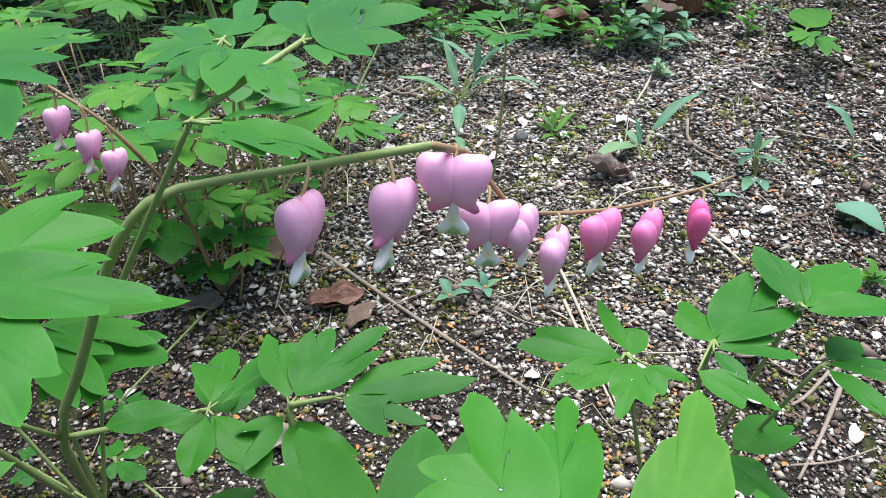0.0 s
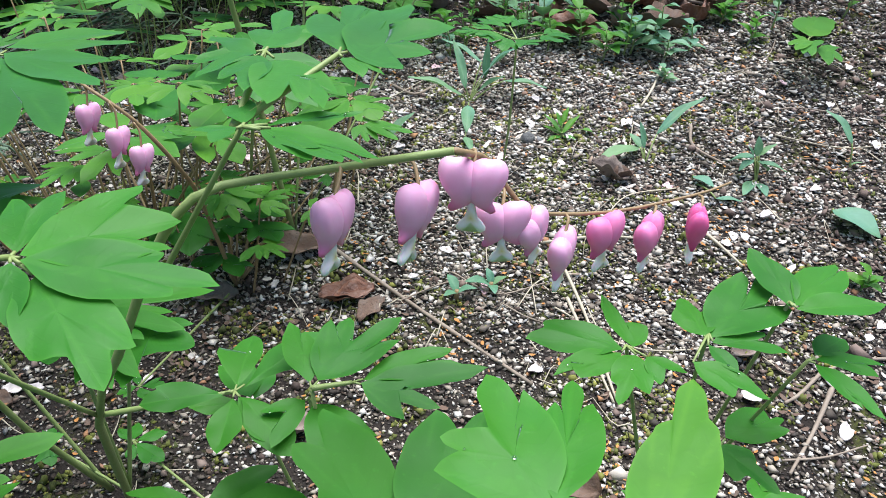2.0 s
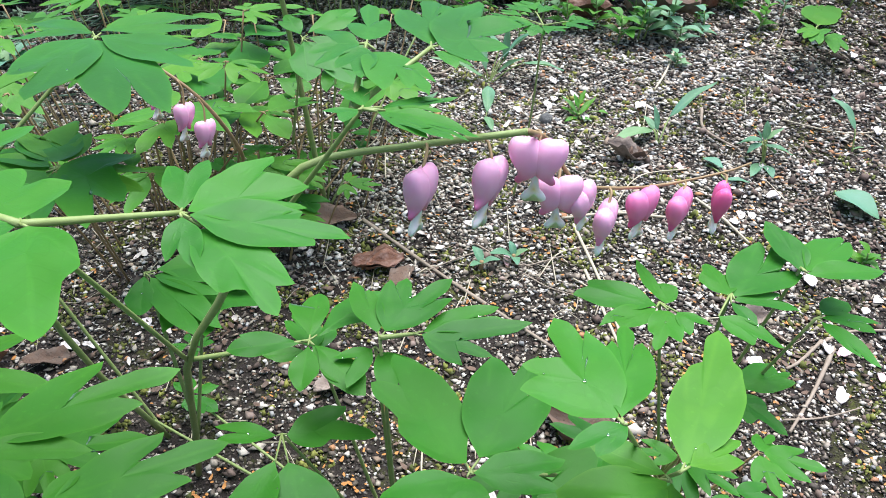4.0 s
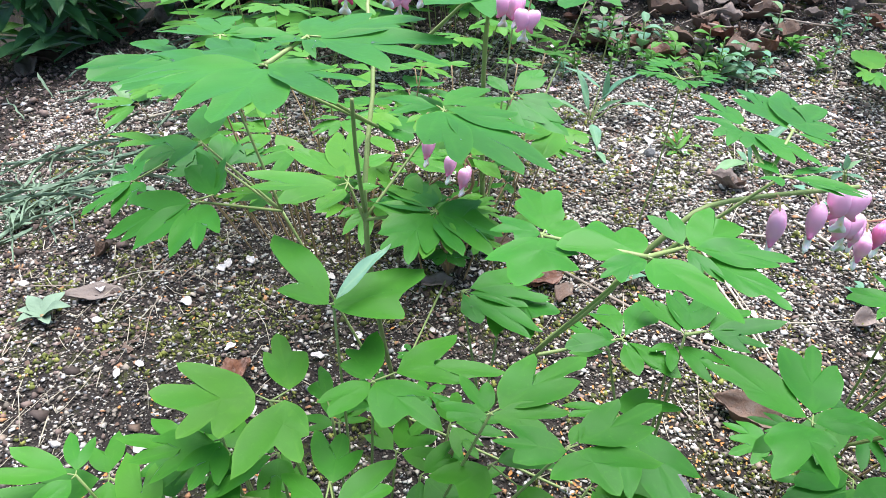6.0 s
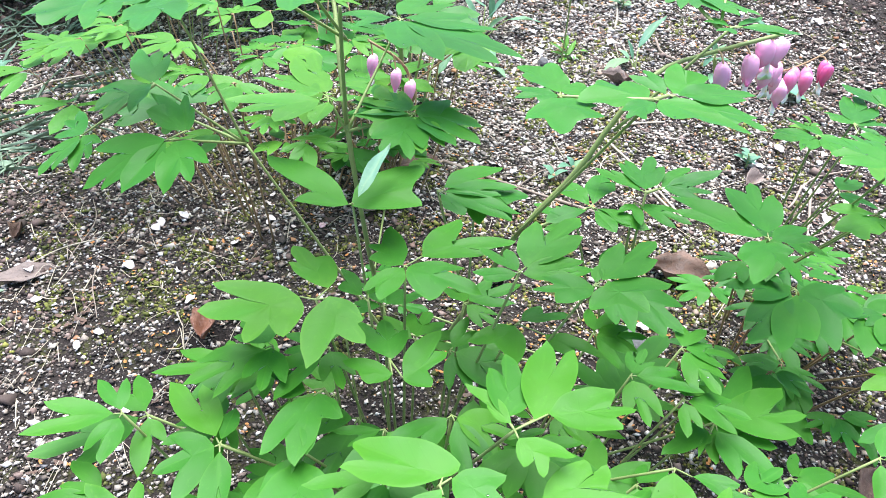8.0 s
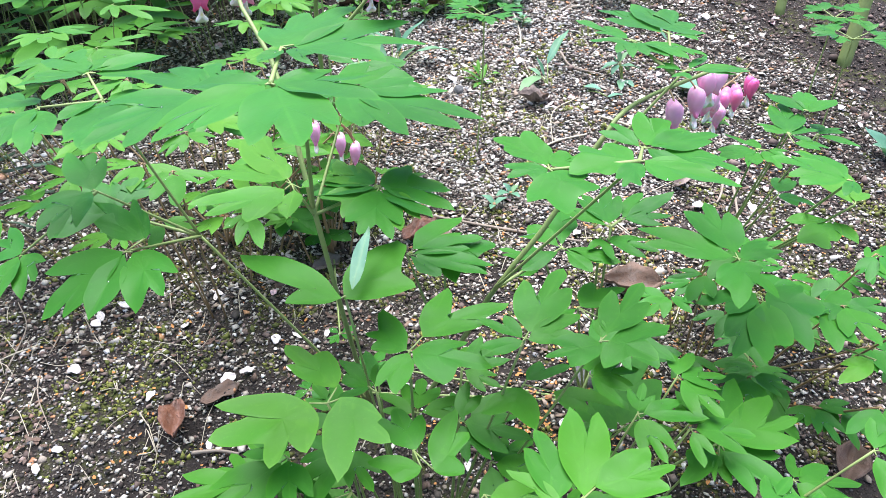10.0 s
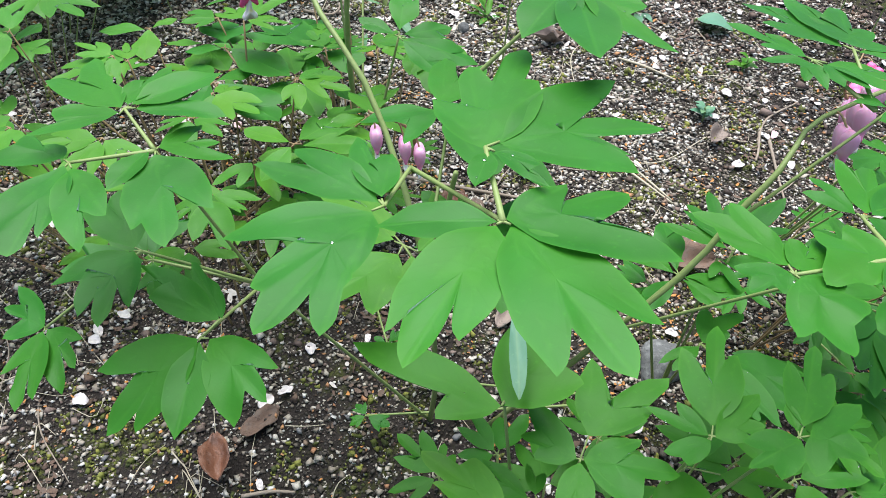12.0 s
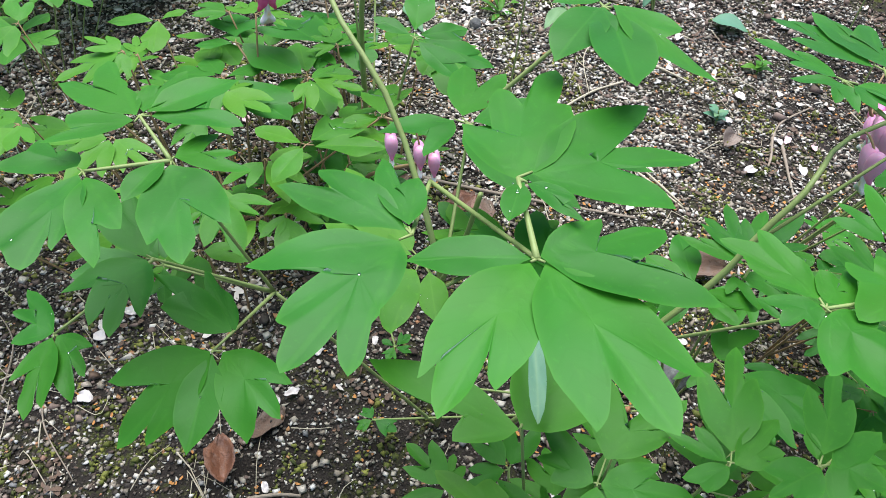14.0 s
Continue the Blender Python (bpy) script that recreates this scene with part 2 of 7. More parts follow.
def spline(points, count):
    """Points on a smooth line through the given ones."""
    p = [Vector(q) for q in points]
    if len(p) == 2:
        return [p[0].lerp(p[1], i / (count - 1)) for i in range(count)]
    p = [2 * p[0] - p[1]] + p + [2 * p[-1] - p[-2]]
    spans, out = len(p) - 3, []
    for i in range(count):
        u = i / (count - 1) * spans
        k = min(int(u), spans - 1)
        u -= k
        a, b, c, d = p[k:k + 4]
        out.append(0.5 * (2 * b + (c - a) * u + (2 * a - 5 * b + 4 * c - d) * u * u + (3 * b - a - 3 * c + d) * u ** 3))
    return out


def tube(points, r0, r1, sides=7, count=14, wobble=0.0):
    """Vertices and faces of a tapered round stalk along a line."""
    line = spline(points, count)
    verts, faces = [], []
    for i, q in enumerate(line):
        along = (line[min(i + 1, count - 1)] - line[max(i - 1, 0)]).normalized()
        side = along.cross(Vector((0.3, 0.2, 1)) if abs(along.z) < 0.9 else Vector((1, 0, 0))).normalized()
        other = along.cross(side)
        r = r0 + (r1 - r0) * i / (count - 1)
        if wobble:
            r *= 1 + wobble * noise.noise(q * 300)
        for k in range(sides):
            a = 2 * math.pi * k / sides
            verts.append(q + r * (math.cos(a) * side + math.sin(a) * other))
    for i in range(count - 1):
        for k in range(sides):
            a, b = i * sides + k, i * sides + (k + 1) % sides
            faces.append((a, b, b + sides, a + sides))
    faces += [tuple(range(sides))[::-1], tuple((count - 1) * sides + k for k in range(sides))]
    return verts, faces


def joined(*pieces):
    verts, faces = [], []
    for v, f in pieces:
        o = len(verts)
        verts += v
        faces += [tuple(i + o for i in q) for q in f]
    return verts, faces


# one side of a leaflet, from its base to its apex (across, along): runs between the tips and the slits of its lobes
SIDES = {
    "o": (((0, 0), (0.09, 0.14), (0.235, 0.42), (0.245, 0.62), (0.15, 0.84), (0, 1)),),
    "n": (((0, 0), (0.11, 0.15), (0.27, 0.42), (0.315, 0.62), (0.27, 0.80)), ((0.27, 0.80), (0.22, 0.785), (0.175, 0.76)), ((0.175, 0.76), (0.145, 0.87), (0, 1))),
    "a": (((0, 0), (0.12, 0.14), (0.30, 0.36), (0.415, 0.55), (0.46, 0.78)), ((0.46, 0.78), (0.33, 0.70), (0.17, 0.55)), ((0.17, 0.55), (0.225, 0.72), (0.15, 0.88), (0, 1))),
    "b": (((0, 0), (0.12, 0.11), (0.31, 0.25), (0.44, 0.41), (0.48, 0.54)), ((0.48, 0.54), (0.37, 0.555), (0.24, 0.52)), ((0.24, 0.52), (0.335, 0.62), (0.37, 0.80)), ((0.37, 0.80), (0.27, 0.775), (0.155, 0.67)), ((0.155, 0.67), (0.20, 0.80), (0.13, 0.92), (0, 1))),
}
LEAFLETS = {"o": "oo", "l": "no", "t": "an", "2": "ao", "m": "oa", "3": "aa", "5": "bb", "f": "ba"}


def blade(base, tip, kind="3", spread=1.0, up=(0, 0, 1), droop=0.05, seed=0):
    """A leaflet cut into lobes, from its base to its apex: vertices, faces and its inner coordinates."""
    rnd = random.Random(seed)
    base, tip = Vector(base), Vector(tip)
    size = (tip - base).length
    along = (tip - base) / size
    side = along.cross(Vector(up)).normalized()
    top = side.cross(along).normalized()
    pair = LEAFLETS[kind]
    if rnd.random() < 0.5:
        pair = pair[::-1]
    edge = []
    for sign, which in ((1, pair[0]), (-1, pair[1])):
        one = []
        wide, skew = rnd.uniform(0.92, 1.10), rnd.uniform(-0.04, 0.04)
        move = {}
        for run in SIDES[which]:
            pts = []
            for x, y in run:
                if (x, y) not in move:
                    j = 0.018 if 0 < y < 1 else 0
                    move[x, y] = (x * wide + rnd.uniform(-j, j) * (x > 0), y + skew * (0 < y < 1) + rnd.uniform(-j, j))
                pts.append((*move[x, y], 0))
            one += [(sign * q.x * spread, q.y) for q in spline(pts, 4 + 2 * len(pts))[:-1]]
        edge += one if sign > 0 else [(0.0, 1.0)] + one[:0:-1]
    rings = (0.0, 0.22, 0.45, 0.68, 0.86, 1.0)
    lift, twist, cup, phase = rnd.uniform(0.1, 2.0) * droop, rnd.uniform(-0.22, 0.22), rnd.uniform(-0.05, 0.16), rnd.uniform(0, 6.28)
    verts, across, far, rim = [], [], [], []
    for x1, y1 in edge:
        ripple = 1 + 0.022 * math.sin(31 * x1 + 23 * y1 + phase) * (0.1 < y1 < 0.97)
        x1, y1 = x1 * ripple, 0.5 + (y1 - 0.5) * (1 + 0.5 * (ripple - 1))
        y0 = 0.5 + (y1 - 0.5) * 0.62 - 0.20 * abs(x1)
        for r in rings:
            x, y = x1 * r, y0 + (y1 - y0) * r
            z = -1.3 * lift * y * y - 2.2 * lift * x * x + twist * x * y + cup * abs(x)
            z += 0.016 * math.sin(8 * x + 3 * y + phase) * (0.3 + r) + 0.011 * math.sin(13 * y - 9 * abs(x) + phase) * r
            verts.append(base + size * (side * x + along * y + top * z))
            across.append(x)
            far.append(y)
            rim.append(r ** 6)
    n, m, faces = len(rings), len(edge), []
    for i in range(m):
        for k in range(n - 1):
            a, b = i * n + k, ((i + 1) % m) * n + k
            faces.append((a, b, b + 1, a + 1))
    return verts, faces, {"across": across, "along": far, "rim": rim}


def lobed(base, outline, up=(0, 0, 1), seed=0, full=1.0):
    """One leaflet: its outline runs from the base over lobe tips and slit ends in turn and back to the base."""
    rnd = random.Random(seed)
    base = Vector(base)
    heads = [Vector(p) - base for p in outline]
    tips = heads[::2]
    along = sum((h.normalized() for h in tips), Vector()).normalized()
    side = along.cross(Vector(up)).normalized()
    top = side.cross(along).normalized()
    size = max(h.length for h in tips)
    flat = [Vector((h.dot(side), h.dot(along), h.dot(top))) / size for h in heads]
    if len(flat) > 1 and math.atan2(flat[0].x, flat[0].y) > math.atan2(flat[-1].x, flat[-1].y):
        flat.reverse()
    origin = Vector((0, 0, 0))
    lone = len(flat) == 1

    def bow(p, q, a, b, count):
        """A side of a lobe, bowed to the left of its run: a near its start, b near its end."""
        out = Vector((p.y - q.y, q.x - p.x, 0))
        return spline((p, p.lerp(q, 0.30) + out * a, p.lerp(q, 0.68) + out * b, q), count)[:-1]

    wide = full * (0.21 if lone else rnd.uniform(0.14, 0.18))
    edge = bow(origin, flat[0], wide * 0.95, wide * (0.95 if lone else 0.85), 14)
    for i in range(0, len(flat) - 2, 2):
        p, n, q = flat[i:i + 3]
        near, far = rnd.uniform(0.09, 0.13) * full, rnd.uniform(0.04, 0.07) * full
        edge += bow(p, n, near, far, 8) + bow(n, q, far, near, 8)
    edge += bow(flat[-1], origin, wide * (0.95 if lone else 0.85), wide * 0.95, 14)
    middle = sum(flat[::2], Vector()) / len(tips) * 0.45
    rings = (0.0, 0.25, 0.5, 0.7, 0.86, 1.0)
    lift, phase, twist, raise_ = rnd.uniform(0.0, 0.12), rnd.uniform(0, 6.28), rnd.uniform(-0.12, 0.12), rnd.uniform(0.0, 0.06)
    calm = min(1.0, 0.045 / size) ** 1.5
    verts, across, far, rim = [], [], [], []
    axes = flat[::2]
    for e in edge:
        e = middle + (e - middle) * (1 + 0.008 * math.sin(37 * e.x + 29 * e.y + phase) * (e.length > 0.15))
        m = Vector((e.x * 0.30, middle.y + (e.y - middle.y) * 0.35, middle.z))
        for r in rings:
            q = middle.lerp(m, min(1.0, r * 2.5)).lerp(e, r)
            off = min(abs(q.x * h.y - q.y * h.x) / h.length for h in axes)
            z = q.z + calm * (raise_ * q.length - lift * q.length ** 2 + 0.10 * off + 0.30 * off * off + twist * q.x * q.y + 0.012 * math.sin(8 * q.x + 4 * q.y + phase) * (0.3 + r) + 0.007 * math.sin(15 * q.y - 11 * q.x + phase) * r)
            verts.append(base + size * (side * q.x + along * q.y + top * z))
            across.append(off)
            far.append(q.length)
            rim.append(r ** 6)
    n, m, faces = len(rings), len(edge), []
    for i in range(m):
        for k in range(n - 1):
            a, b = i * n + k, ((i + 1) % m) * n + k
            faces.append((a, a + 1, b + 1, b))
    return verts, faces, {"across": across, "along": far, "rim": rim}


def cut_blade(base, tips, spread=1.0, up=(0, 0, 1), seed=0):
    """One leaflet whose lobes reach the given tips, with narrow slits between them."""
    rnd = random.Random(seed)
    base = Vector(base)
    heads = [Vector(t) - base for t in tips]
    along = sum((h.normalized() for h in heads), Vector()).normalized()
    side = along.cross(Vector(up)).normalized()
    heads.sort(key=lambda h: math.atan2(h.dot(side), h.dot(along)))
    run = [heads[0]]
    for p, q in zip(heads, heads[1:]):
        run += [(p.normalized() + q.normalized()).normalized() * min(p.length, q.length) * rnd.uniform(0.50, 0.66), q]
    return lobed(base, [base + h for h in run], up, seed, spread)


def strap(root, tip, width, arch):
    """A lance-shaped undivided leaf."""
    along = (tip - root)
    size = along.length
    along.normalize()
    side = along.cross(Vector((0, 0, 1))).normalized()
    top = side.cross(along)
    verts, across, far, n = [], [], [], 8
    for i in range(n + 1):
        u = i / n
        half = 0.5 * width * (math.sin(math.pi * u ** 0.8) ** 0.8 + 0.12 * (1 - u))
        for k in range(5):
            v = k / 2 - 1
            z = arch * math.sin(math.pi * u * 0.8) * size + abs(v) * half * 0.35 + 0.02 * size * math.sin(9 * u + 3 * v)
            verts.append(root + along * size * u + side * v * half + top * z)
            across.append(v * half / size)
            far.append(u)
    faces = [(i * 5 + k, i * 5 + k + 1, (i + 1) * 5 + k + 1, (i + 1) * 5 + k) for i in range(n) for k in range(4)]
    return verts, faces, {"across": across, "along": far}


class Plant:
    """A thing with a stem and leaves: an Empty at its base, to which its parts are given in world places."""

    count = 0

    def __init__(self, name, x, y, label, category="plant", group=""):
        self.base = Vector((x, y, float(rise(x, y))))
        self.ob = tagged(new(name), label, category, group)
        self.ob.location = self.base

    def part(self, name, shape, material, parent=None, label="", attrs=None):
        verts, faces = shape
        return put(name, [Vector(v) - self.base for v in verts], faces, material, parent or self.ob, label, True, attrs)

    def stem(self, points, r0=0.0022, r1=0.0014, material=None, name="stem"):
        return self.part(name, tube(points, r0, r1, 8, 18, 0.15), material or STEM)

    def leaf(self, start, node, *tips, kind="3", spread=1.0, up=(0, 0, 1), thick=0.0009, sag=0.0, material=None, stalk=None, gap=0.10, droop=0.05):
        """A compound leaf: a stalk from start to node, and a leaflet from the node to each tip (place, kind, spread)."""
        a, b = Vector(start), Vector(node)
        mid = a.lerp(b, 0.5) + Vector((0, 0, sag))
        pieces = [tube((a, mid, b), thick * 1.25, thick * 0.8, 6, 10)]
        roots = []
        for tip in tips:
            t = Vector(tip[0]) if isinstance(tip[0][0], float) else sum((Vector(q) for q in tip[0]), Vector()) / len(tip[0])
            root = b.lerp(t, gap)
            pieces.append(tube((b, root), thick * 0.55, thick * 0.4, 5, 3))
            roots.append(root)
        leaf = self.part("leaf", joined(*pieces), stalk or STEM)
        for root, tip in zip(roots, tips):
            k = tip[1] if len(tip) > 1 else kind
            s = tip[2] if len(tip) > 2 else spread
            Plant.count += 1
            v, f, vein = blade(root, tip[0], k, s, up, droop, Plant.count) if isinstance(tip[0][0], float) else cut_blade(root, tip[0], s, up, Plant.count)
            self.part("leaflet", (v, f), material or LEAF, leaf, attrs=vein)
        return leaf

    def spray(self, start, node, *leaflets, up=(0, 0, 1), thick=0.0008, sag=0.0, material=None, stalk=None):
        """A compound leaf: a stalk from start to node, and leaflets given by their base and outline."""
        a, b = Vector(start), Vector(node)
        mid = a.lerp(b, 0.5) + Vector((0, 0, sag))
        pieces = [tube((a, mid, b), thick * 1.25, thick * 0.8, 6, 10)]
        for base, _ in leaflets:
            if (Vector(base) - b).length > 0.0008:
                pieces.append(tube((b, base), thick * 0.6, thick * 0.45, 5, 3))
        leaf = self.part("leaf", joined(*pieces), stalk or STEM)
        for base, outline in leaflets:
            Plant.count += 1
            v, f, vein = lobed(base, outline, up, Plant.count)
            self.part("leaflet", (v, f), material or LEAF, leaf, attrs=vein)
        return leaf


# ---- ground ----
def ground_sheet():
    xs = np.concatenate([-np.geomspace(60, 1.12, 18), np.arange(-1.1, 1.1, 0.010), np.geomspace(1.12, 60, 18)])
    ys = np.concatenate([-np.geomspace(60, 0.47, 18), np.arange(-0.45, 1.35, 0.010), np.geomspace(1.37, 60, 18)])
    gx, gy = np.meshgrid(xs, ys)
    z = rise(gx, gy)
    verts = np.c_[gx.ravel(), gy.ravel(), z.ravel()]
    w = len(xs)
    i = (np.arange(len(ys) - 1)[:, None] * w + np.arange(w - 1)).ravel()
    faces = np.c_[i, i + 1, i + w + 1, i + w].tolist()
    return tagged(put("ground", verts.tolist(), faces, SOIL), "sloping garden bed of dark gravelly soil with moss", "ground", kind="structure")


ground = ground_sheet()


def grains(name, count, low, high, size, seed, material, label, squash=0.75, keep=None, vary=0.45, smooth=True):
    """Loose bits as one joined heap of small worn lumps, tumbled every way."""
    rng = np.random.default_rng(seed)
    lump = np.array([(1, 0, 0.1), (0, 1, -0.1), (-1, 0, 0.1), (0, -1, -0.1), (0.2, 0.1, 1), (-0.1, 0.1, -1)], float)
    sides = np.array([(0, 1, 4), (1, 2, 4), (2, 3, 4), (3, 0, 4), (1, 0, 5), (2, 1, 5), (3, 2, 5), (0, 3, 5)])
    xy = rng.uniform(low, high, (count, 2))
    if keep:
        xy = xy[keep(xy[:, 0], xy[:, 1], rng.uniform(0, 1, count))]
    n = len(xy)
    s = size * np.exp(np.clip(rng.normal(0, vary, n), -1.1, 0.9)) * (1 + 0.5 * np.clip(xy[:, 1] - 0.55, 0, 0.6))
    v = (lump[None] + rng.uniform(-0.34, 0.34, (n, 6, 3))) * rng.uniform(0.65, 1.1, (n, 6, 3)) * rng.uniform(0.62, 1.25, (n, 1, 3)) * s[:, None, None] * 0.62
    v[..., 2] *= squash * rng.uniform(0.6, 1.2, (n, 1))
    a, tip = rng.uniform(0, 6.28, n), rng.normal(0, 0.40, n)
    c, q = np.cos(tip)[:, None], np.sin(tip)[:, None]
    v = np.stack([v[..., 0] * c - v[..., 2] * q, v[..., 1], v[..., 0] * q + v[..., 2] * c], -1)
    c, q = np.cos(a)[:, None], np.sin(a)[:, None]
    v = np.stack([v[..., 0] * c - v[..., 1] * q, v[..., 0] * q + v[..., 1] * c, v[..., 2]], -1)
    v += np.c_[xy, rise(xy[:, 0], xy[:, 1]) + s * 0.20 * rng.uniform(0.2, 1.8, n)][:, None]
    f = (sides[None] + 6 * np.arange(n)[:, None, None]).reshape(-1, 3)
    return tagged(put(name, v.reshape(-1, 3).tolist(), f.tolist(), material, smooth=smooth), label, "gravel", kind="stuff")


def swell(x, y, a, b):
    return 0.5 + 0.5 * np.sin(x * a + 2 * np.sin(y * b)) * np.sin(y * a * 0.87 + 1.6 * np.sin(x * b * 1.3))


def heap(x, y, cx, cy, wx, wy):
    return np.exp(-((x - cx) / wx) ** 2 - ((y - cy) / wy) ** 2)


def stony(x, y):
    """How thick the gravel lies: along the middle of the bed, thinning out over bare and overgrown soil, and under the
    plants, where dark soil imitates their shade.
    """
    thick = 0.22 + (0.50 + 0.65 * np.clip(y - 0.25, 0, 0.6)) * np.exp(-((x - 0.10 - 0.15 * (y - 0.5)) / 0.19) ** 2) + 0.12 * heap(x, y, -0.48, 0.28, 0.10, 0.12) + 0.30 * heap(x, y, -0.40, 0.85, 0.18, 0.16)
    # The heaps near the plants lay dark soil open in place of leaf shade.
    bare = 0.45 * heap(x, y, -0.16, 0.32, 0.14, 0.16) + 0.30 * heap(x, y, -0.34, 0.40, 0.13, 0.12) + 0.55 * heap(x, y, -0.20, 0.08, 0.20, 0.12) + 0.60 * heap(x, y, 0.10, 0.14, 0.20, 0.12) + 0.40 * heap(x, y, -0.54, 0.56, 0.11, 0.13) + 0.35 * heap(x, y, 0.42, 0.66, 0.09, 0.14)
    return np.maximum(0.05, thick - bare)


def pebbly(x, y, u):
    bed = 1 / (1 + np.exp((y - 0.83 + 0.05 * np.sin(11 * x) - 0.12 * (x < -0.02)) / 0.012))
    return u < (0.22 + 0.16 * np.clip((y - 0.36) / 0.12, 0, 1) + stony(x, y) * (0.12 + 0.75 * swell(x, y, 31, 17) + 0.55 * swell(x, y, 97, 61))) * (0.08 + 0.92 * bed)


def earthy(x, y, u):
    # Fewer crumbs by the plants: darker ground for damp soil and leaf shade alike.
    damp = 0.55 * heap(x, y, -0.14, 0.26, 0.20, 0.20) + 0.55 * heap(x, y, -0.38, 0.30, 0.14, 0.15)
    return u > 0.12 + 0.70 * stony(x, y) + damp


def mossy(x, y, u):
    damp = heap(x, y, 0.10, 0.60, 0.12, 0.09) + heap(x, y, -0.12, 0.43, 0.12, 0.07) + 0.6 * heap(x, y, -0.35, 0.38, 0.10, 0.08) + heap(x, y, 0.12, 0.44, 0.10, 0.05) + heap(x, y, 0.04, 0.22, 0.10, 0.06)
    return (swell(x, y, 43, 29) * swell(x, y, 113, 71) > 0.44 - 0.28 * damp) & (u < 0.9)


PETAL_MID = petal_material("warm_pink_petal", (0.95, 0.32, 0.58), (0.78, 0.10, 0.29))

grains("fine_grit", 70000, (-0.66, 0.10), (0.46, 0.80), 0.0017, 10, GRIT, "fine brown and pale grit in the soil", 0.8)
grains("gravel", 290000, (-0.70, 0.08), (0.50, 0.98), 0.0022, 11, GRAVEL, "small flat pale and brown gravel grains over the soil", 0.5, pebbly, 0.55)
grains("soil_crumbs", 70000, (-0.95, 0.03), (0.70, 1.25), 0.0028, 13, EARTH, "dark crumbs of soil between the gravel", 0.85, earthy)
grains("coarse_gravel", 14000, (-0.80, 0.0), (0.62, 1.12), 0.0040, 12, GRAVEL, "larger loose gravel stones in the bed", 0.4, pebbly)
grains("pale_gravel", 36000, (-0.42, 0.38), (0.46, 0.86), 0.0028, 19, PALE_GRAVEL, "pale crushed gravel strewn over the middle of the bed", 0.32, lambda x, y, u: u < heap(x, y, 0.10, 0.64, 0.26, 0.20) * (0.45 + 0.75 * swell(x, y, 31, 17)) + 0.4 * heap(x, y, -0.35, 0.80, 0.15, 0.10))
grains("bark_chips", 5000, (-0.80, 0.04), (0.60, 1.15), 0.0036, 16, CHIPS, "flat brown chips of bark and leaf among the gravel", 0.22)
grains("soil_clods", 6000, (-0.95, 0.15), (0.70, 1.20), 0.0050, 15, EARTH, "loose clods of brown earth on the bare soil", 0.85, lambda x, y, u: (u > 0.3) & ((x < -0.42) | (x > 0.27 + 0.1 * np.sin(9 * y))))
grains("moss", 120000, (-0.60, 0.08), (0.42, 0.85), 0.0022, 14, MOSS, "yellow-green moss patches on the damp soil", 1.2, mossy)


# ---- flowers ----
# height, inner edge, outer edge and half-depth of one pouch of the heart, in flower lengths
POUCH = ((-0.02, 0.20, 0.33, 0.03), (0.04, 0.11, 0.32, 0.06), (0.11, 0.02, 0.28, 0.10), (0.20, -0.06, 0.29, 0.145), (0.31, -0.12, 0.35, 0.185), (0.43, -0.16, 0.41, 0.21),
         (0.55, -0.16, 0.455, 0.215), (0.66, -0.12, 0.475, 0.21), (0.75, -0.06, 0.47, 0.19), (0.83, 0.02, 0.44, 0.15), (0.88, 0.09, 0.38, 0.10), (0.905, 0.17, 0.31, 0.02))


def pouch(sign, slim):
    verts, tips, ring = [], [], 18
    for h, inner, outer, deep in POUCH:
        c, r = (inner + outer) / 2, (outer - inner) / 2
        for k in range(ring):
            a = 2 * math.pi * k / ring
            fold = 1 - 0.16 * math.exp(-((math.cos(a) - 0.15) / 0.22) ** 2) * (h > 0.1)
            verts.append(Vector((sign * slim * (c + r * math.cos(a) * (1 + 0.05 * math.sin(5 * h + a))), deep * fold * math.sin(a) * (0.6 + 0.4 * slim), 0.10 + 0.84 * h + 0.015 * math.cos(2 * a))))
            tips.append(max(0.0, 1 - (h + 0.03) / 0.36) ** 1.3 + 0.22 * max(0, -math.cos(a)) ** 2)
    n = len(POUCH)
    faces = [(i * ring + k, i * ring + (k + 1) % ring, (i + 1) * ring + (k + 1) % ring, (i + 1) * ring + k) for i in range(n - 1) for k in range(ring)]
    faces += [tuple(range(ring))[::-1], tuple((n - 1) * ring + k for k in range(ring))]
    if sign < 0:
        faces = [f[::-1] for f in faces]
    return verts, faces, tips


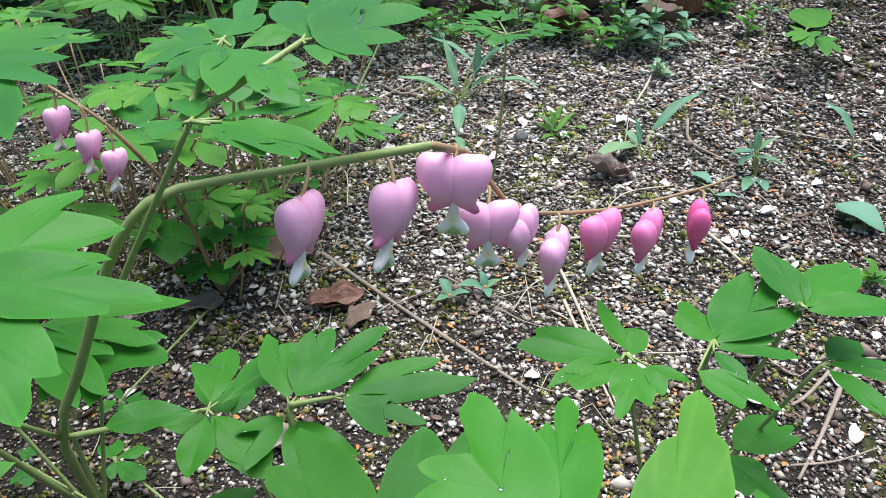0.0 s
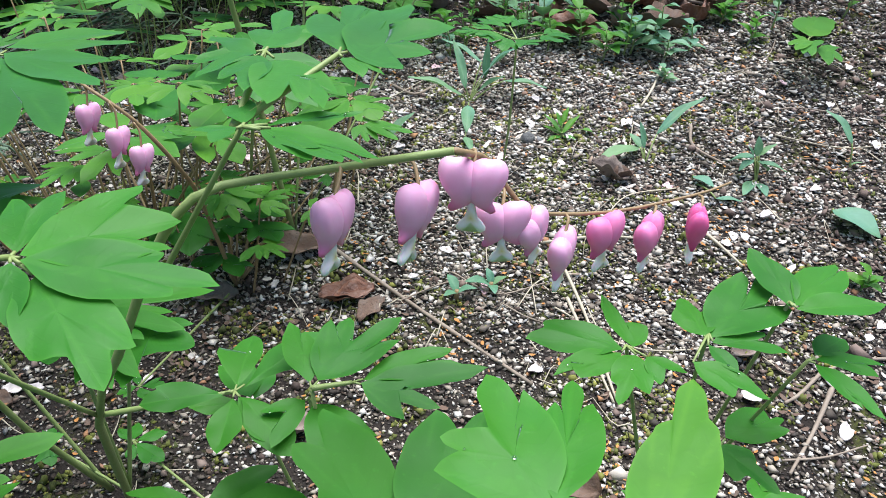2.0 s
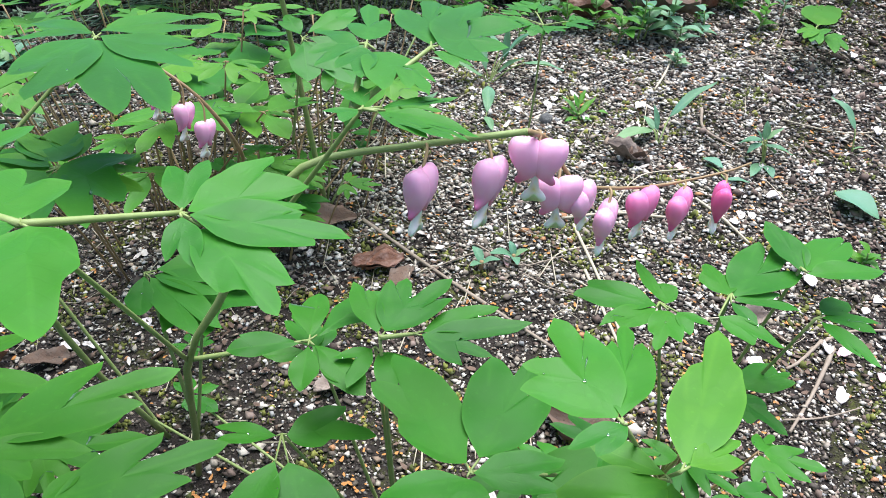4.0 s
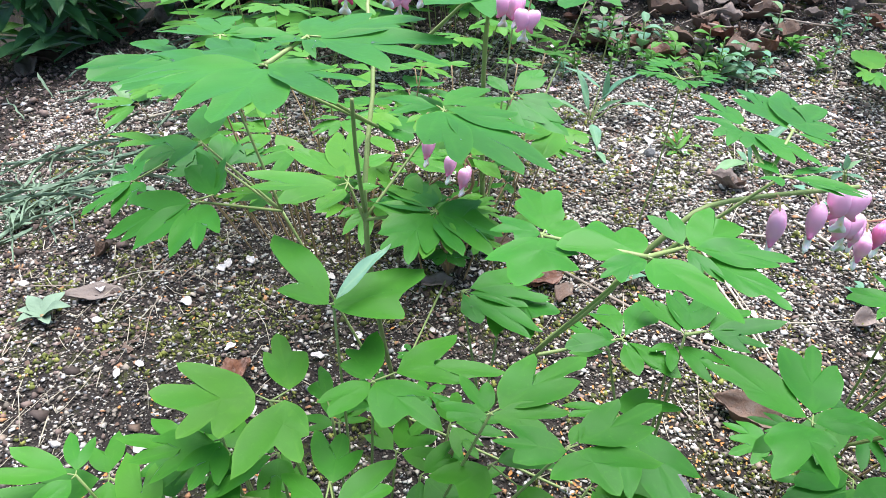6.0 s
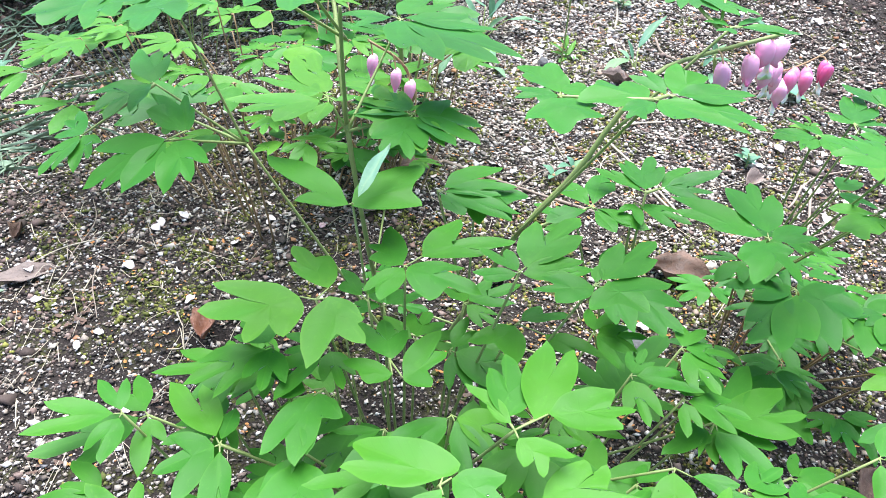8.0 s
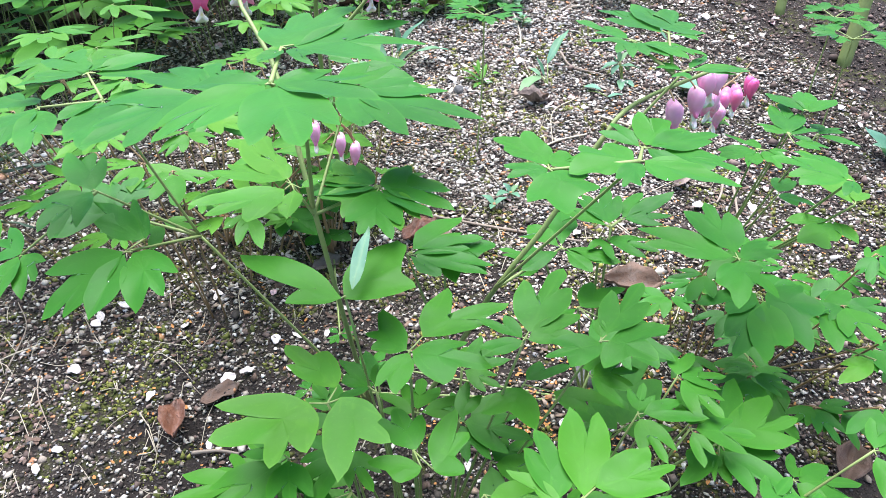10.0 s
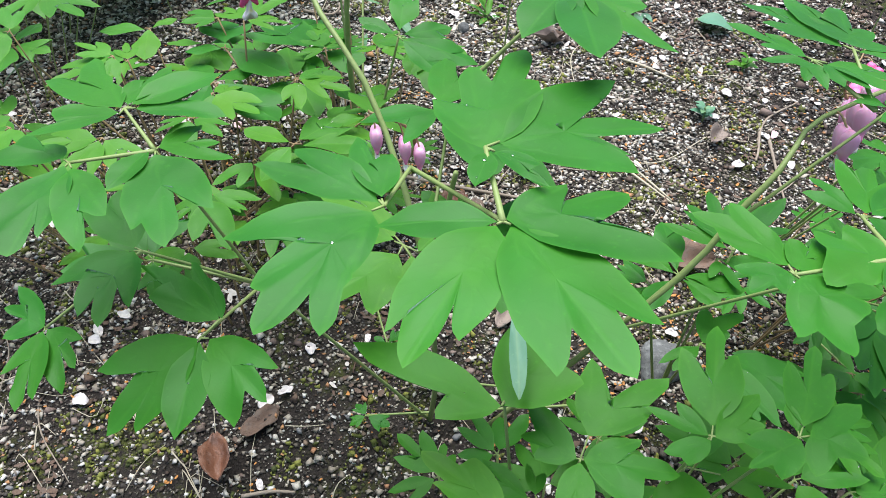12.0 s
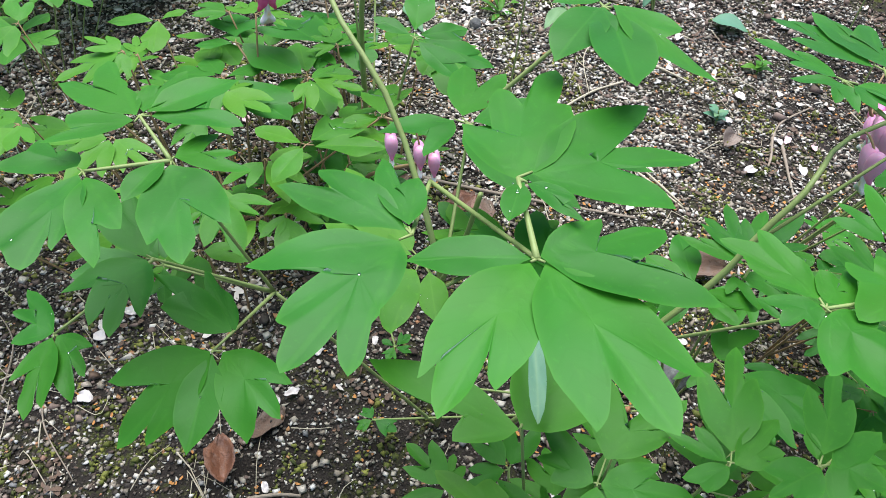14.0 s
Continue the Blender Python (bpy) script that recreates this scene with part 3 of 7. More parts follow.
def drop(slim):
    """The white inner petals: a narrow neck that opens into two spread flaps with a yellow stain between them."""
    verts, tips, ring = [], [], 16
    rows = ((0.40, 0.03, 0.05), (0.26, 0.05, 0.07), (0.14, 0.06, 0.075), (0.05, 0.07, 0.075), (-0.02, 0.10, 0.075), (-0.07, 0.165, 0.090), (-0.12, 0.205, 0.095), (-0.165, 0.205, 0.080), (-0.20, 0.150, 0.045))
    for h, r, d in rows:
        part = max(0.0, min(1.0, (0.02 - h) / 0.20))
        for k in range(ring):
            a = 2 * math.pi * k / ring
            c = math.cos(a)
            cleft = 0.10 * part * math.exp(-(c / 0.42) ** 2) - 0.05 * part * abs(c)
            verts.append(Vector((r * c * (0.7 + 0.3 * slim), d * math.sin(a) * (0.75 + 0.25 * abs(c) if part > 0.3 else 1), h + cleft)))
            tips.append(0.85 * math.exp(-((h + cleft - 0.01) / 0.055) ** 2) * math.exp(-(c / 0.6) ** 2))
    n = len(rows)
    faces = [(i * ring + k, (i + 1) * ring + k, (i + 1) * ring + (k + 1) % ring, i * ring + (k + 1) % ring) for i in range(n - 1) for k in range(ring)]
    faces += [tuple(range(ring)), tuple((n - 1) * ring + k for k in range(ring))[::-1]]
    return verts, faces, tips


def flower(self, middle, hang, size, yaw=0, roll=0, material=None, slim=1.0):
    """A heart-shaped flower about its middle, hung by a fine stalk from the main stem."""
    m = Matrix.Translation(middle) @ pose(0, 0, 0, 0, 0, yaw) @ pose(0, 0, 0, 0, roll, 0) @ Matrix.Scale(size, 4) @ Matrix.Translation((0, 0, -0.45))
    top = m @ Vector((0, 0, 0.74))
    mid = top.lerp(Vector(hang), 0.5) + Vector((0.001, 0.001, 0.002))
    stalk = self.part("flower", tube((m @ Vector((0, 0, 0.60)), top, mid, hang), 0.00055, 0.0005, 6, 10), STEM_RED)
    for sign in (1, -1):
        v, f, t = pouch(sign, slim)
        self.part("outer_petal", ([m @ q for q in v], f), material or PETAL, stalk, attrs={"tip": t})
    v, f, t = drop(slim)
    self.part("inner_petal", ([m @ q for q in v], f), INNER, stalk, "white inner petal", attrs={"tip": t})
    return stalk


Plant.flower = flower

# ---- bleeding heart plants ----
front = Plant("bleeding_heart_plant", -0.215, 0.150, "low leafy bleeding heart with bright green divided leaves", "plant", "bleeding heart plants")
front.spray(front.base, (-0.237, 0.171, 0.293), ((-0.239, 0.170, 0.293), ((-0.271, 0.228, 0.293), (-0.253, 0.186, 0.293), (-0.263, 0.179, 0.293))), ((-0.238, 0.170, 0.293), ((-0.196, 0.202, 0.293), (-0.208, 0.171, 0.293), (-0.206, 0.160, 0.293))), up=(0.000, 0.000, 1.000), material=LEAF_FRESH)
front.spray(front.base, (-0.218, 0.144, 0.272), ((-0.219, 0.145, 0.272), ((-0.217, 0.176, 0.272), (-0.225, 0.163, 0.272), (-0.231, 0.165, 0.272), (-0.228, 0.157, 0.272), (-0.233, 0.154, 0.272))), ((-0.208, 0.150, 0.272), ((-0.179, 0.179, 0.272), (-0.191, 0.157, 0.272), (-0.159, 0.152, 0.272), (-0.179, 0.146, 0.272), (-0.176, 0.144, 0.272))), ((-0.217, 0.143, 0.272), ((-0.191, 0.137, 0.272), (-0.201, 0.135, 0.272), (-0.189, 0.118, 0.272), (-0.203, 0.124, 0.272), (-0.214, 0.118, 0.272))), ((-0.219, 0.143, 0.272), ((-0.235, 0.122, 0.272), (-0.235, 0.132, 0.272), (-0.241, 0.131, 0.272))), up=(0.000, 0.000, 1.000), material=LEAF_FRESH)
front.spray(front.base, (-0.236, 0.143, 0.255), ((-0.238, 0.149, 0.255), ((-0.248, 0.157, 0.255), (-0.243, 0.162, 0.255), (-0.243, 0.173, 0.255))), ((-0.235, 0.148, 0.255), ((-0.229, 0.161, 0.255), (-0.230, 0.154, 0.255), (-0.225, 0.153, 0.255))), up=(0.000, 0.000, 1.000), material=LEAF_FRESH)
front.spray(front.base, (-0.170, 0.121, 0.277), ((-0.166, 0.124, 0.277), ((-0.146, 0.159, 0.277), (-0.149, 0.143, 0.277), (-0.121, 0.159, 0.277), (-0.136, 0.143, 0.277), (-0.128, 0.142, 0.277))), ((-0.169, 0.120, 0.277), ((-0.136, 0.124, 0.277), (-0.151, 0.118, 0.277), (-0.148, 0.112, 0.277), (-0.157, 0.113, 0.277), (-0.155, 0.110, 0.277))), ((-0.171, 0.122, 0.277), ((-0.181, 0.146, 0.277), (-0.174, 0.133, 0.277), (-0.169, 0.140, 0.277))), ((-0.172, 0.120, 0.277), ((-0.191, 0.127, 0.277), (-0.188, 0.121, 0.277), (-0.188, 0.117, 0.277))), up=(0.000, 0.000, 1.000), material=LEAF_FRESH)
front.spray(front.base, (-0.143, 0.101, 0.279), ((-0.138, 0.103, 0.279), ((-0.116, 0.127, 0.279), (-0.120, 0.116, 0.279), (-0.097, 0.126, 0.279), (-0.110, 0.114, 0.279), (-0.104, 0.112, 0.279))), ((-0.141, 0.103, 0.279), ((-0.134, 0.114, 0.279),)), ((-0.143, 0.100, 0.279), ((-0.164, 0.112, 0.279), (-0.161, 0.104, 0.279), (-0.172, 0.103, 0.279), (-0.163, 0.099, 0.279), (-0.165, 0.093, 0.279))), ((-0.139, 0.099, 0.279), ((-0.105, 0.097, 0.279), (-0.125, 0.092, 0.279), (-0.127, 0.080, 0.279), (-0.138, 0.087, 0.279), (-0.152, 0.087, 0.279))), up=(0.000, 0.000, 1.000), material=LEAF_FRESH)
front.spray(front.base, (-0.261, 0.138, 0.265), ((-0.268, 0.142, 0.265), ((-0.305, 0.159, 0.265), (-0.291, 0.147, 0.265), (-0.312, 0.141, 0.265), (-0.292, 0.127, 0.265), (-0.294, 0.114, 0.265), (-0.283, 0.125, 0.265), (-0.278, 0.116, 0.265))), ((-0.254, 0.145, 0.265), ((-0.269, 0.171, 0.265), (-0.265, 0.169, 0.265), (-0.265, 0.186, 0.265), (-0.256, 0.171, 0.265), (-0.249, 0.170, 0.265))), ((-0.255, 0.138, 0.265), ((-0.271, 0.101, 0.265), (-0.256, 0.114, 0.265), (-0.245, 0.107, 0.265), (-0.246, 0.118, 0.265), (-0.243, 0.120, 0.265))), up=(0.000, 0.000, 1.000), material=LEAF_YOUNG)
front.spray(front.base, (-0.234, 0.109, 0.249), ((-0.235, 0.099, 0.249), ((-0.254, 0.114, 0.249), (-0.249, 0.105, 0.249), (-0.246, 0.096, 0.249))), ((-0.233, 0.109, 0.249), ((-0.243, 0.140, 0.249), (-0.236, 0.128, 0.249), (-0.230, 0.137, 0.249), (-0.227, 0.124, 0.249), (-0.221, 0.127, 0.249))), ((-0.231, 0.096, 0.249), ((-0.207, 0.120, 0.249), (-0.214, 0.108, 0.249), (-0.208, 0.106, 0.249), (-0.220, 0.097, 0.249), (-0.221, 0.087, 0.249))), up=(0.000, 0.000, 1.000), material=LEAF_FRESH)
front.spray(front.base, (-0.235, 0.030, 0.262), ((-0.233, 0.033, 0.262), ((-0.267, 0.046, 0.262), (-0.258, 0.047, 0.262), (-0.260, 0.057, 0.262), (-0.239, 0.052, 0.262), (-0.225, 0.037, 0.262))), ((-0.235, 0.028, 0.262), ((-0.264, 0.012, 0.262), (-0.253, 0.014, 0.262), (-0.254, 0.009, 0.262))), ((-0.235, 0.026, 0.262), ((-0.248, -0.011, 0.262), (-0.241, 0.000, 0.262), (-0.236, -0.009, 0.262))), ((-0.230, 0.032, 0.262), ((-0.211, 0.028, 0.262), (-0.217, 0.023, 0.262), (-0.215, 0.015, 0.262), (-0.222, 0.020, 0.262), (-0.225, 0.012, 0.262))), up=(0.000, 0.000, 1.000), material=LEAF_FRESH)
front.spray(front.base, (-0.204, 0.040, 0.270), ((-0.204, 0.043, 0.270), ((-0.214, 0.067, 0.270), (-0.209, 0.055, 0.270), (-0.210, 0.051, 0.270))), ((-0.205, 0.046, 0.270), ((-0.202, 0.073, 0.270), (-0.198, 0.067, 0.270), (-0.192, 0.080, 0.270), (-0.191, 0.063, 0.270), (-0.186, 0.062, 0.270))), ((-0.195, 0.043, 0.270), ((-0.173, 0.082, 0.270), (-0.177, 0.064, 0.270), (-0.164, 0.074, 0.270))), ((-0.189, 0.044, 0.270), ((-0.159, 0.049, 0.270), (-0.165, 0.041, 0.270), (-0.156, 0.037, 0.270), (-0.166, 0.035, 0.270), (-0.166, 0.029, 0.270))), ((-0.204, 0.036, 0.270), ((-0.207, 0.024, 0.270), (-0.202, 0.026, 0.270), (-0.202, 0.018, 0.270), (-0.197, 0.025, 0.270), (-0.187, 0.024, 0.270))), up=(0.000, 0.000, 1.000), material=LEAF_FRESH)
front.spray(front.base, (-0.203, 0.014, 0.262), ((-0.203, 0.015, 0.262), ((-0.181, 0.027, 0.262), (-0.181, 0.020, 0.262), (-0.174, 0.023, 0.262), (-0.180, 0.012, 0.262), (-0.166, 0.003, 0.262))), ((-0.202, 0.011, 0.262), ((-0.168, -0.014, 0.262), (-0.185, -0.008, 0.262), (-0.183, -0.017, 0.262), (-0.193, -0.006, 0.262), (-0.197, -0.017, 0.262))), ((-0.205, 0.013, 0.262), ((-0.228, 0.001, 0.262), (-0.219, 0.002, 0.262), (-0.225, -0.014, 0.262), (-0.214, -0.006, 0.262), (-0.207, -0.017, 0.262))), up=(0.000, 0.000, 1.000), material=LEAF_FRESH)
front.spray(front.base, (-0.082, 0.134, 0.159), ((-0.089, 0.134, 0.159), ((-0.103, 0.178, 0.159), (-0.091, 0.159, 0.159), (-0.080, 0.171, 0.159))), ((-0.084, 0.136, 0.159), ((-0.053, 0.198, 0.159), (-0.060, 0.168, 0.159), (-0.026, 0.181, 0.159), (-0.047, 0.161, 0.159), (-0.035, 0.154, 0.159))), ((-0.085, 0.134, 0.159), ((-0.056, 0.119, 0.159), (-0.070, 0.121, 0.159), (-0.074, 0.113, 0.159))), ((-0.092, 0.134, 0.159), ((-0.113, 0.152, 0.159), (-0.106, 0.143, 0.159), (-0.109, 0.134, 0.159))), up=(0.000, 0.000, 1.000), material=LEAF_FRESH)
front.spray(front.base, (-0.071, 0.078, 0.195), ((-0.072, 0.078, 0.195), ((-0.051, 0.113, 0.195), (-0.051, 0.098, 0.195), (-0.027, 0.110, 0.195))), ((-0.068, 0.077, 0.195), ((-0.021, 0.090, 0.195), (-0.040, 0.076, 0.195), (-0.019, 0.071, 0.195), (-0.039, 0.069, 0.195), (-0.033, 0.059, 0.195))), ((-0.073, 0.073, 0.195), ((-0.081, 0.045, 0.195), (-0.072, 0.054, 0.195), (-0.059, 0.035, 0.195))), ((-0.077, 0.074, 0.195), ((-0.109, 0.067, 0.195), (-0.097, 0.074, 0.195), (-0.091, 0.082, 0.195))), ((-0.078, 0.072, 0.195), ((-0.081, 0.067, 0.195), (-0.086, 0.068, 0.195), (-0.092, 0.061, 0.195))), up=(0.000, 0.000, 1.000), material=LEAF_FRESH)
front.spray(front.base, (-0.120, 0.045, 0.215), ((-0.122, 0.043, 0.215), ((-0.141, 0.028, 0.215), (-0.135, 0.030, 0.215), (-0.137, 0.017, 0.215), (-0.127, 0.027, 0.215), (-0.124, 0.020, 0.215))), ((-0.115, 0.039, 0.215), ((-0.091, 0.017, 0.215), (-0.106, 0.028, 0.215), (-0.097, 0.030, 0.215))), up=(0.000, 0.000, 1.000), material=LEAF_FRESH)
front.spray(front.base, (-0.145, 0.064, 0.190), ((-0.145, 0.065, 0.190), ((-0.130, 0.089, 0.190), (-0.144, 0.079, 0.190), (-0.152, 0.073, 0.190))), ((-0.142, 0.063, 0.190), ((-0.113, 0.068, 0.190), (-0.126, 0.059, 0.190), (-0.131, 0.046, 0.190))), up=(0.000, 0.000, 1.000), material=LEAF_FRESH)
front.spray(front.base, (-0.165, 0.127, 0.240), ((-0.167, 0.126, 0.240), ((-0.193, 0.121, 0.240), (-0.182, 0.114, 0.240), (-0.176, 0.099, 0.240))), ((-0.162, 0.129, 0.240), ((-0.134, 0.129, 0.240), (-0.149, 0.131, 0.240), (-0.148, 0.138, 0.240))), ((-0.155, 0.116, 0.240), ((-0.131, 0.094, 0.240), (-0.144, 0.106, 0.240), (-0.149, 0.097, 0.240))), up=(0.000, 0.000, 1.000), material=LEAF_FRESH)
front.spray(front.base, (-0.263, 0.112, 0.235), ((-0.266, 0.109, 0.235), ((-0.276, 0.078, 0.235), (-0.268, 0.095, 0.235), (-0.258, 0.093, 0.235))), ((-0.271, 0.113, 0.235), ((-0.291, 0.135, 0.235), (-0.280, 0.125, 0.235), (-0.282, 0.111, 0.235))), ((-0.268, 0.109, 0.235), ((-0.294, 0.084, 0.235), (-0.283, 0.088, 0.235), (-0.281, 0.074, 0.235))), up=(0.000, 0.000, 1.000), material=LEAF_FRESH)
front.spray(front.base, (-0.285, 0.093, 0.215), ((-0.285, 0.090, 0.215), ((-0.306, 0.066, 0.215), (-0.299, 0.064, 0.215), (-0.296, 0.054, 0.215), (-0.288, 0.068, 0.215), (-0.282, 0.055, 0.215), (-0.280, 0.066, 0.215), (-0.271, 0.058, 0.215))), up=(0.000, 0.000, 1.000), material=LEAF_FRESH)
front.spray(front.base, (-0.306, 0.050, 0.190), ((-0.307, 0.052, 0.190), ((-0.327, 0.071, 0.190), (-0.321, 0.064, 0.190), (-0.316, 0.074, 0.190))), ((-0.304, 0.052, 0.190), ((-0.301, 0.075, 0.190), (-0.303, 0.064, 0.190), (-0.300, 0.058, 0.190))), ((-0.307, 0.049, 0.190), ((-0.344, 0.050, 0.190), (-0.326, 0.047, 0.190), (-0.317, 0.046, 0.190))), ((-0.305, 0.047, 0.190), ((-0.310, 0.034, 0.190), (-0.304, 0.041, 0.190), (-0.296, 0.037, 0.190))), up=(0.000, 0.000, 1.000), material=LEAF_YOUNG)
front.leaf(front.base, (-0.276, 0.087, 0.225), (((-0.302, 0.055, 0.225), (-0.293, 0.043, 0.225), (-0.279, 0.048, 0.225), (-0.269, 0.051, 0.225)), "", 1), ((-0.296, 0.073, 0.225), "o", 0.8), material=LEAF_FRESH)
front.leaf(front.base, (-0.310, 0.105, 0.220), (((-0.331, 0.151, 0.220), (-0.316, 0.144, 0.220)), "", 1), (((-0.331, 0.117, 0.220), (-0.338, 0.099, 0.220), (-0.330, 0.081, 0.220)), "", 1), (((-0.312, 0.070, 0.220), (-0.315, 0.053, 0.220)), "", 1), ((-0.302, 0.127, 0.220), "o", 0.8), material=LEAF_FRESH)
front.leaf(front.base, (-0.350, 0.085, 0.200), (((-0.369, 0.116, 0.200), (-0.375, 0.107, 0.200), (-0.370, 0.094, 0.200)), "", 1), ((-0.371, 0.083, 0.200), "o", 0.9), (((-0.347, 0.112, 0.200), (-0.337, 0.095, 0.200)), "", 1), material=LEAF_YOUNG)
front.leaf(front.base, (-0.369, 0.065, 0.195), (((-0.394, 0.086, 0.195), (-0.387, 0.088, 0.195), (-0.373, 0.077, 0.195)), "", 1), (((-0.395, 0.052, 0.195), (-0.378, 0.046, 0.195)), "", 1), (((-0.372, 0.035, 0.195), (-0.362, 0.046, 0.195)), "", 1), (((-0.353, 0.075, 0.195), (-0.348, 0.065, 0.195)), "", 1), material=LEAF_YOUNG)
front.leaf((-0.264, 0.081, 0.150), (-0.300, 0.035, 0.210), (((-0.323, 0.054, 0.210), (-0.319, 0.043, 0.210), (-0.313, 0.057, 0.210)), "", 1), (((-0.302, 0.057, 0.210), (-0.295, 0.052, 0.210), (-0.295, 0.044, 0.210)), "", 1), (((-0.344, 0.035, 0.210), (-0.335, 0.028, 0.210)), "", 1), ((-0.299, 0.018, 0.210), "2", 0.9), material=LEAF_FRESH)
front.leaf(front.base, (-0.346, 0.160, 0.190), (((-0.399, 0.147, 0.190), (-0.386, 0.161, 0.190), (-0.378, 0.132, 0.190)), "", 1), (((-0.363, 0.180, 0.190), (-0.352, 0.193, 0.190)), "", 1), (((-0.337, 0.141, 0.190), (-0.350, 0.124, 0.190)), "", 1), material=LEAF_FRESH)
raceme = Plant("bleeding_heart_plant", -0.165, 0.262, "tall bleeding heart with an arching stem of pink flowers", "plant", "bleeding heart plants")
raceme.spray((-0.136, 0.202, 0.239), (-0.128, 0.109, 0.362), ((-0.129, 0.111, 0.362), ((-0.145, 0.106, 0.362), (-0.148, 0.109, 0.362), (-0.158, 0.115, 0.362), (-0.146, 0.124, 0.362), (-0.139, 0.133, 0.362), (-0.135, 0.125, 0.362), (-0.126, 0.129, 0.362))), ((-0.129, 0.109, 0.362), ((-0.146, 0.102, 0.362), (-0.144, 0.100, 0.362), (-0.147, 0.096, 0.362), (-0.143, 0.097, 0.362), (-0.141, 0.093, 0.362), (-0.138, 0.097, 0.362), (-0.133, 0.100, 0.362))), ((-0.126, 0.108, 0.362), ((-0.131, 0.090, 0.362), (-0.124, 0.087, 0.362), (-0.109, 0.073, 0.362), (-0.111, 0.089, 0.362), (-0.111, 0.097, 0.362))), up=(0.000, 0.000, 1.000))
raceme.spray((-0.128, 0.109, 0.362), (-0.104, 0.133, 0.352), ((-0.104, 0.135, 0.352), ((-0.103, 0.157, 0.356), (-0.106, 0.148, 0.354), (-0.113, 0.153, 0.355))), ((-0.102, 0.133, 0.352), ((-0.086, 0.158, 0.356), (-0.087, 0.149, 0.355), (-0.075, 0.148, 0.354), (-0.082, 0.140, 0.353), (-0.074, 0.138, 0.353))), ((-0.101, 0.131, 0.352), ((-0.075, 0.136, 0.352), (-0.075, 0.133, 0.352), (-0.062, 0.128, 0.351), (-0.071, 0.127, 0.351), (-0.070, 0.124, 0.351))), ((-0.098, 0.129, 0.351), ((-0.073, 0.112, 0.349), (-0.077, 0.111, 0.348), (-0.075, 0.102, 0.347), (-0.083, 0.108, 0.348), (-0.089, 0.107, 0.348))), ((-0.103, 0.131, 0.352), ((-0.103, 0.117, 0.349), (-0.101, 0.120, 0.350), (-0.095, 0.114, 0.349))), up=(-0.000, -0.158, 0.987))
raceme.spray((-0.097, 0.181, 0.312), (-0.062, 0.156, 0.372), ((-0.063, 0.155, 0.372), ((-0.072, 0.154, 0.372), (-0.068, 0.152, 0.372), (-0.066, 0.147, 0.372))), ((-0.062, 0.158, 0.372), ((-0.069, 0.168, 0.372), (-0.065, 0.167, 0.372), (-0.064, 0.172, 0.372))), ((-0.057, 0.158, 0.372), ((-0.042, 0.165, 0.372), (-0.045, 0.162, 0.372), (-0.037, 0.167, 0.372))), ((-0.056, 0.156, 0.372), ((-0.032, 0.144, 0.372), (-0.041, 0.147, 0.372), (-0.035, 0.140, 0.372), (-0.041, 0.145, 0.372), (-0.039, 0.138, 0.372))), ((-0.058, 0.155, 0.372), ((-0.044, 0.146, 0.372), (-0.047, 0.145, 0.372), (-0.045, 0.140, 0.372))), up=(0.000, 0.000, 1.000))
raceme.spray((-0.065, 0.160, 0.370), (-0.064, 0.193, 0.377), ((-0.066, 0.192, 0.377), ((-0.081, 0.206, 0.377), (-0.074, 0.192, 0.377), (-0.080, 0.185, 0.377), (-0.073, 0.185, 0.377), (-0.077, 0.176, 0.377))), ((-0.064, 0.188, 0.377), ((-0.071, 0.173, 0.377), (-0.067, 0.175, 0.377), (-0.063, 0.166, 0.377))), ((-0.061, 0.188, 0.377), ((-0.057, 0.159, 0.377), (-0.054, 0.169, 0.377), (-0.050, 0.162, 0.377), (-0.050, 0.174, 0.377), (-0.045, 0.159, 0.377), (-0.049, 0.176, 0.377), (-0.043, 0.169, 0.377))), ((-0.064, 0.196, 0.377), ((-0.071, 0.214, 0.377), (-0.066, 0.214, 0.377), (-0.067, 0.236, 0.377), (-0.062, 0.216, 0.377), (-0.060, 0.220, 0.377))), up=(0.000, 0.000, 1.000))
raceme.spray((-0.065, 0.160, 0.370), (-0.045, 0.187, 0.379), ((-0.043, 0.189, 0.379), ((-0.029, 0.177, 0.379), (-0.033, 0.187, 0.379), (-0.022, 0.192, 0.379), (-0.030, 0.199, 0.379), (-0.016, 0.214, 0.379), (-0.034, 0.212, 0.379), (-0.029, 0.236, 0.379))), ((-0.044, 0.185, 0.379), ((-0.038, 0.173, 0.379), (-0.038, 0.182, 0.379), (-0.033, 0.175, 0.379))), ((-0.045, 0.192, 0.379), ((-0.056, 0.226, 0.379), (-0.048, 0.215, 0.379), (-0.044, 0.246, 0.379), (-0.042, 0.223, 0.379), (-0.040, 0.239, 0.379))), up=(0.000, 0.000, 1.000))
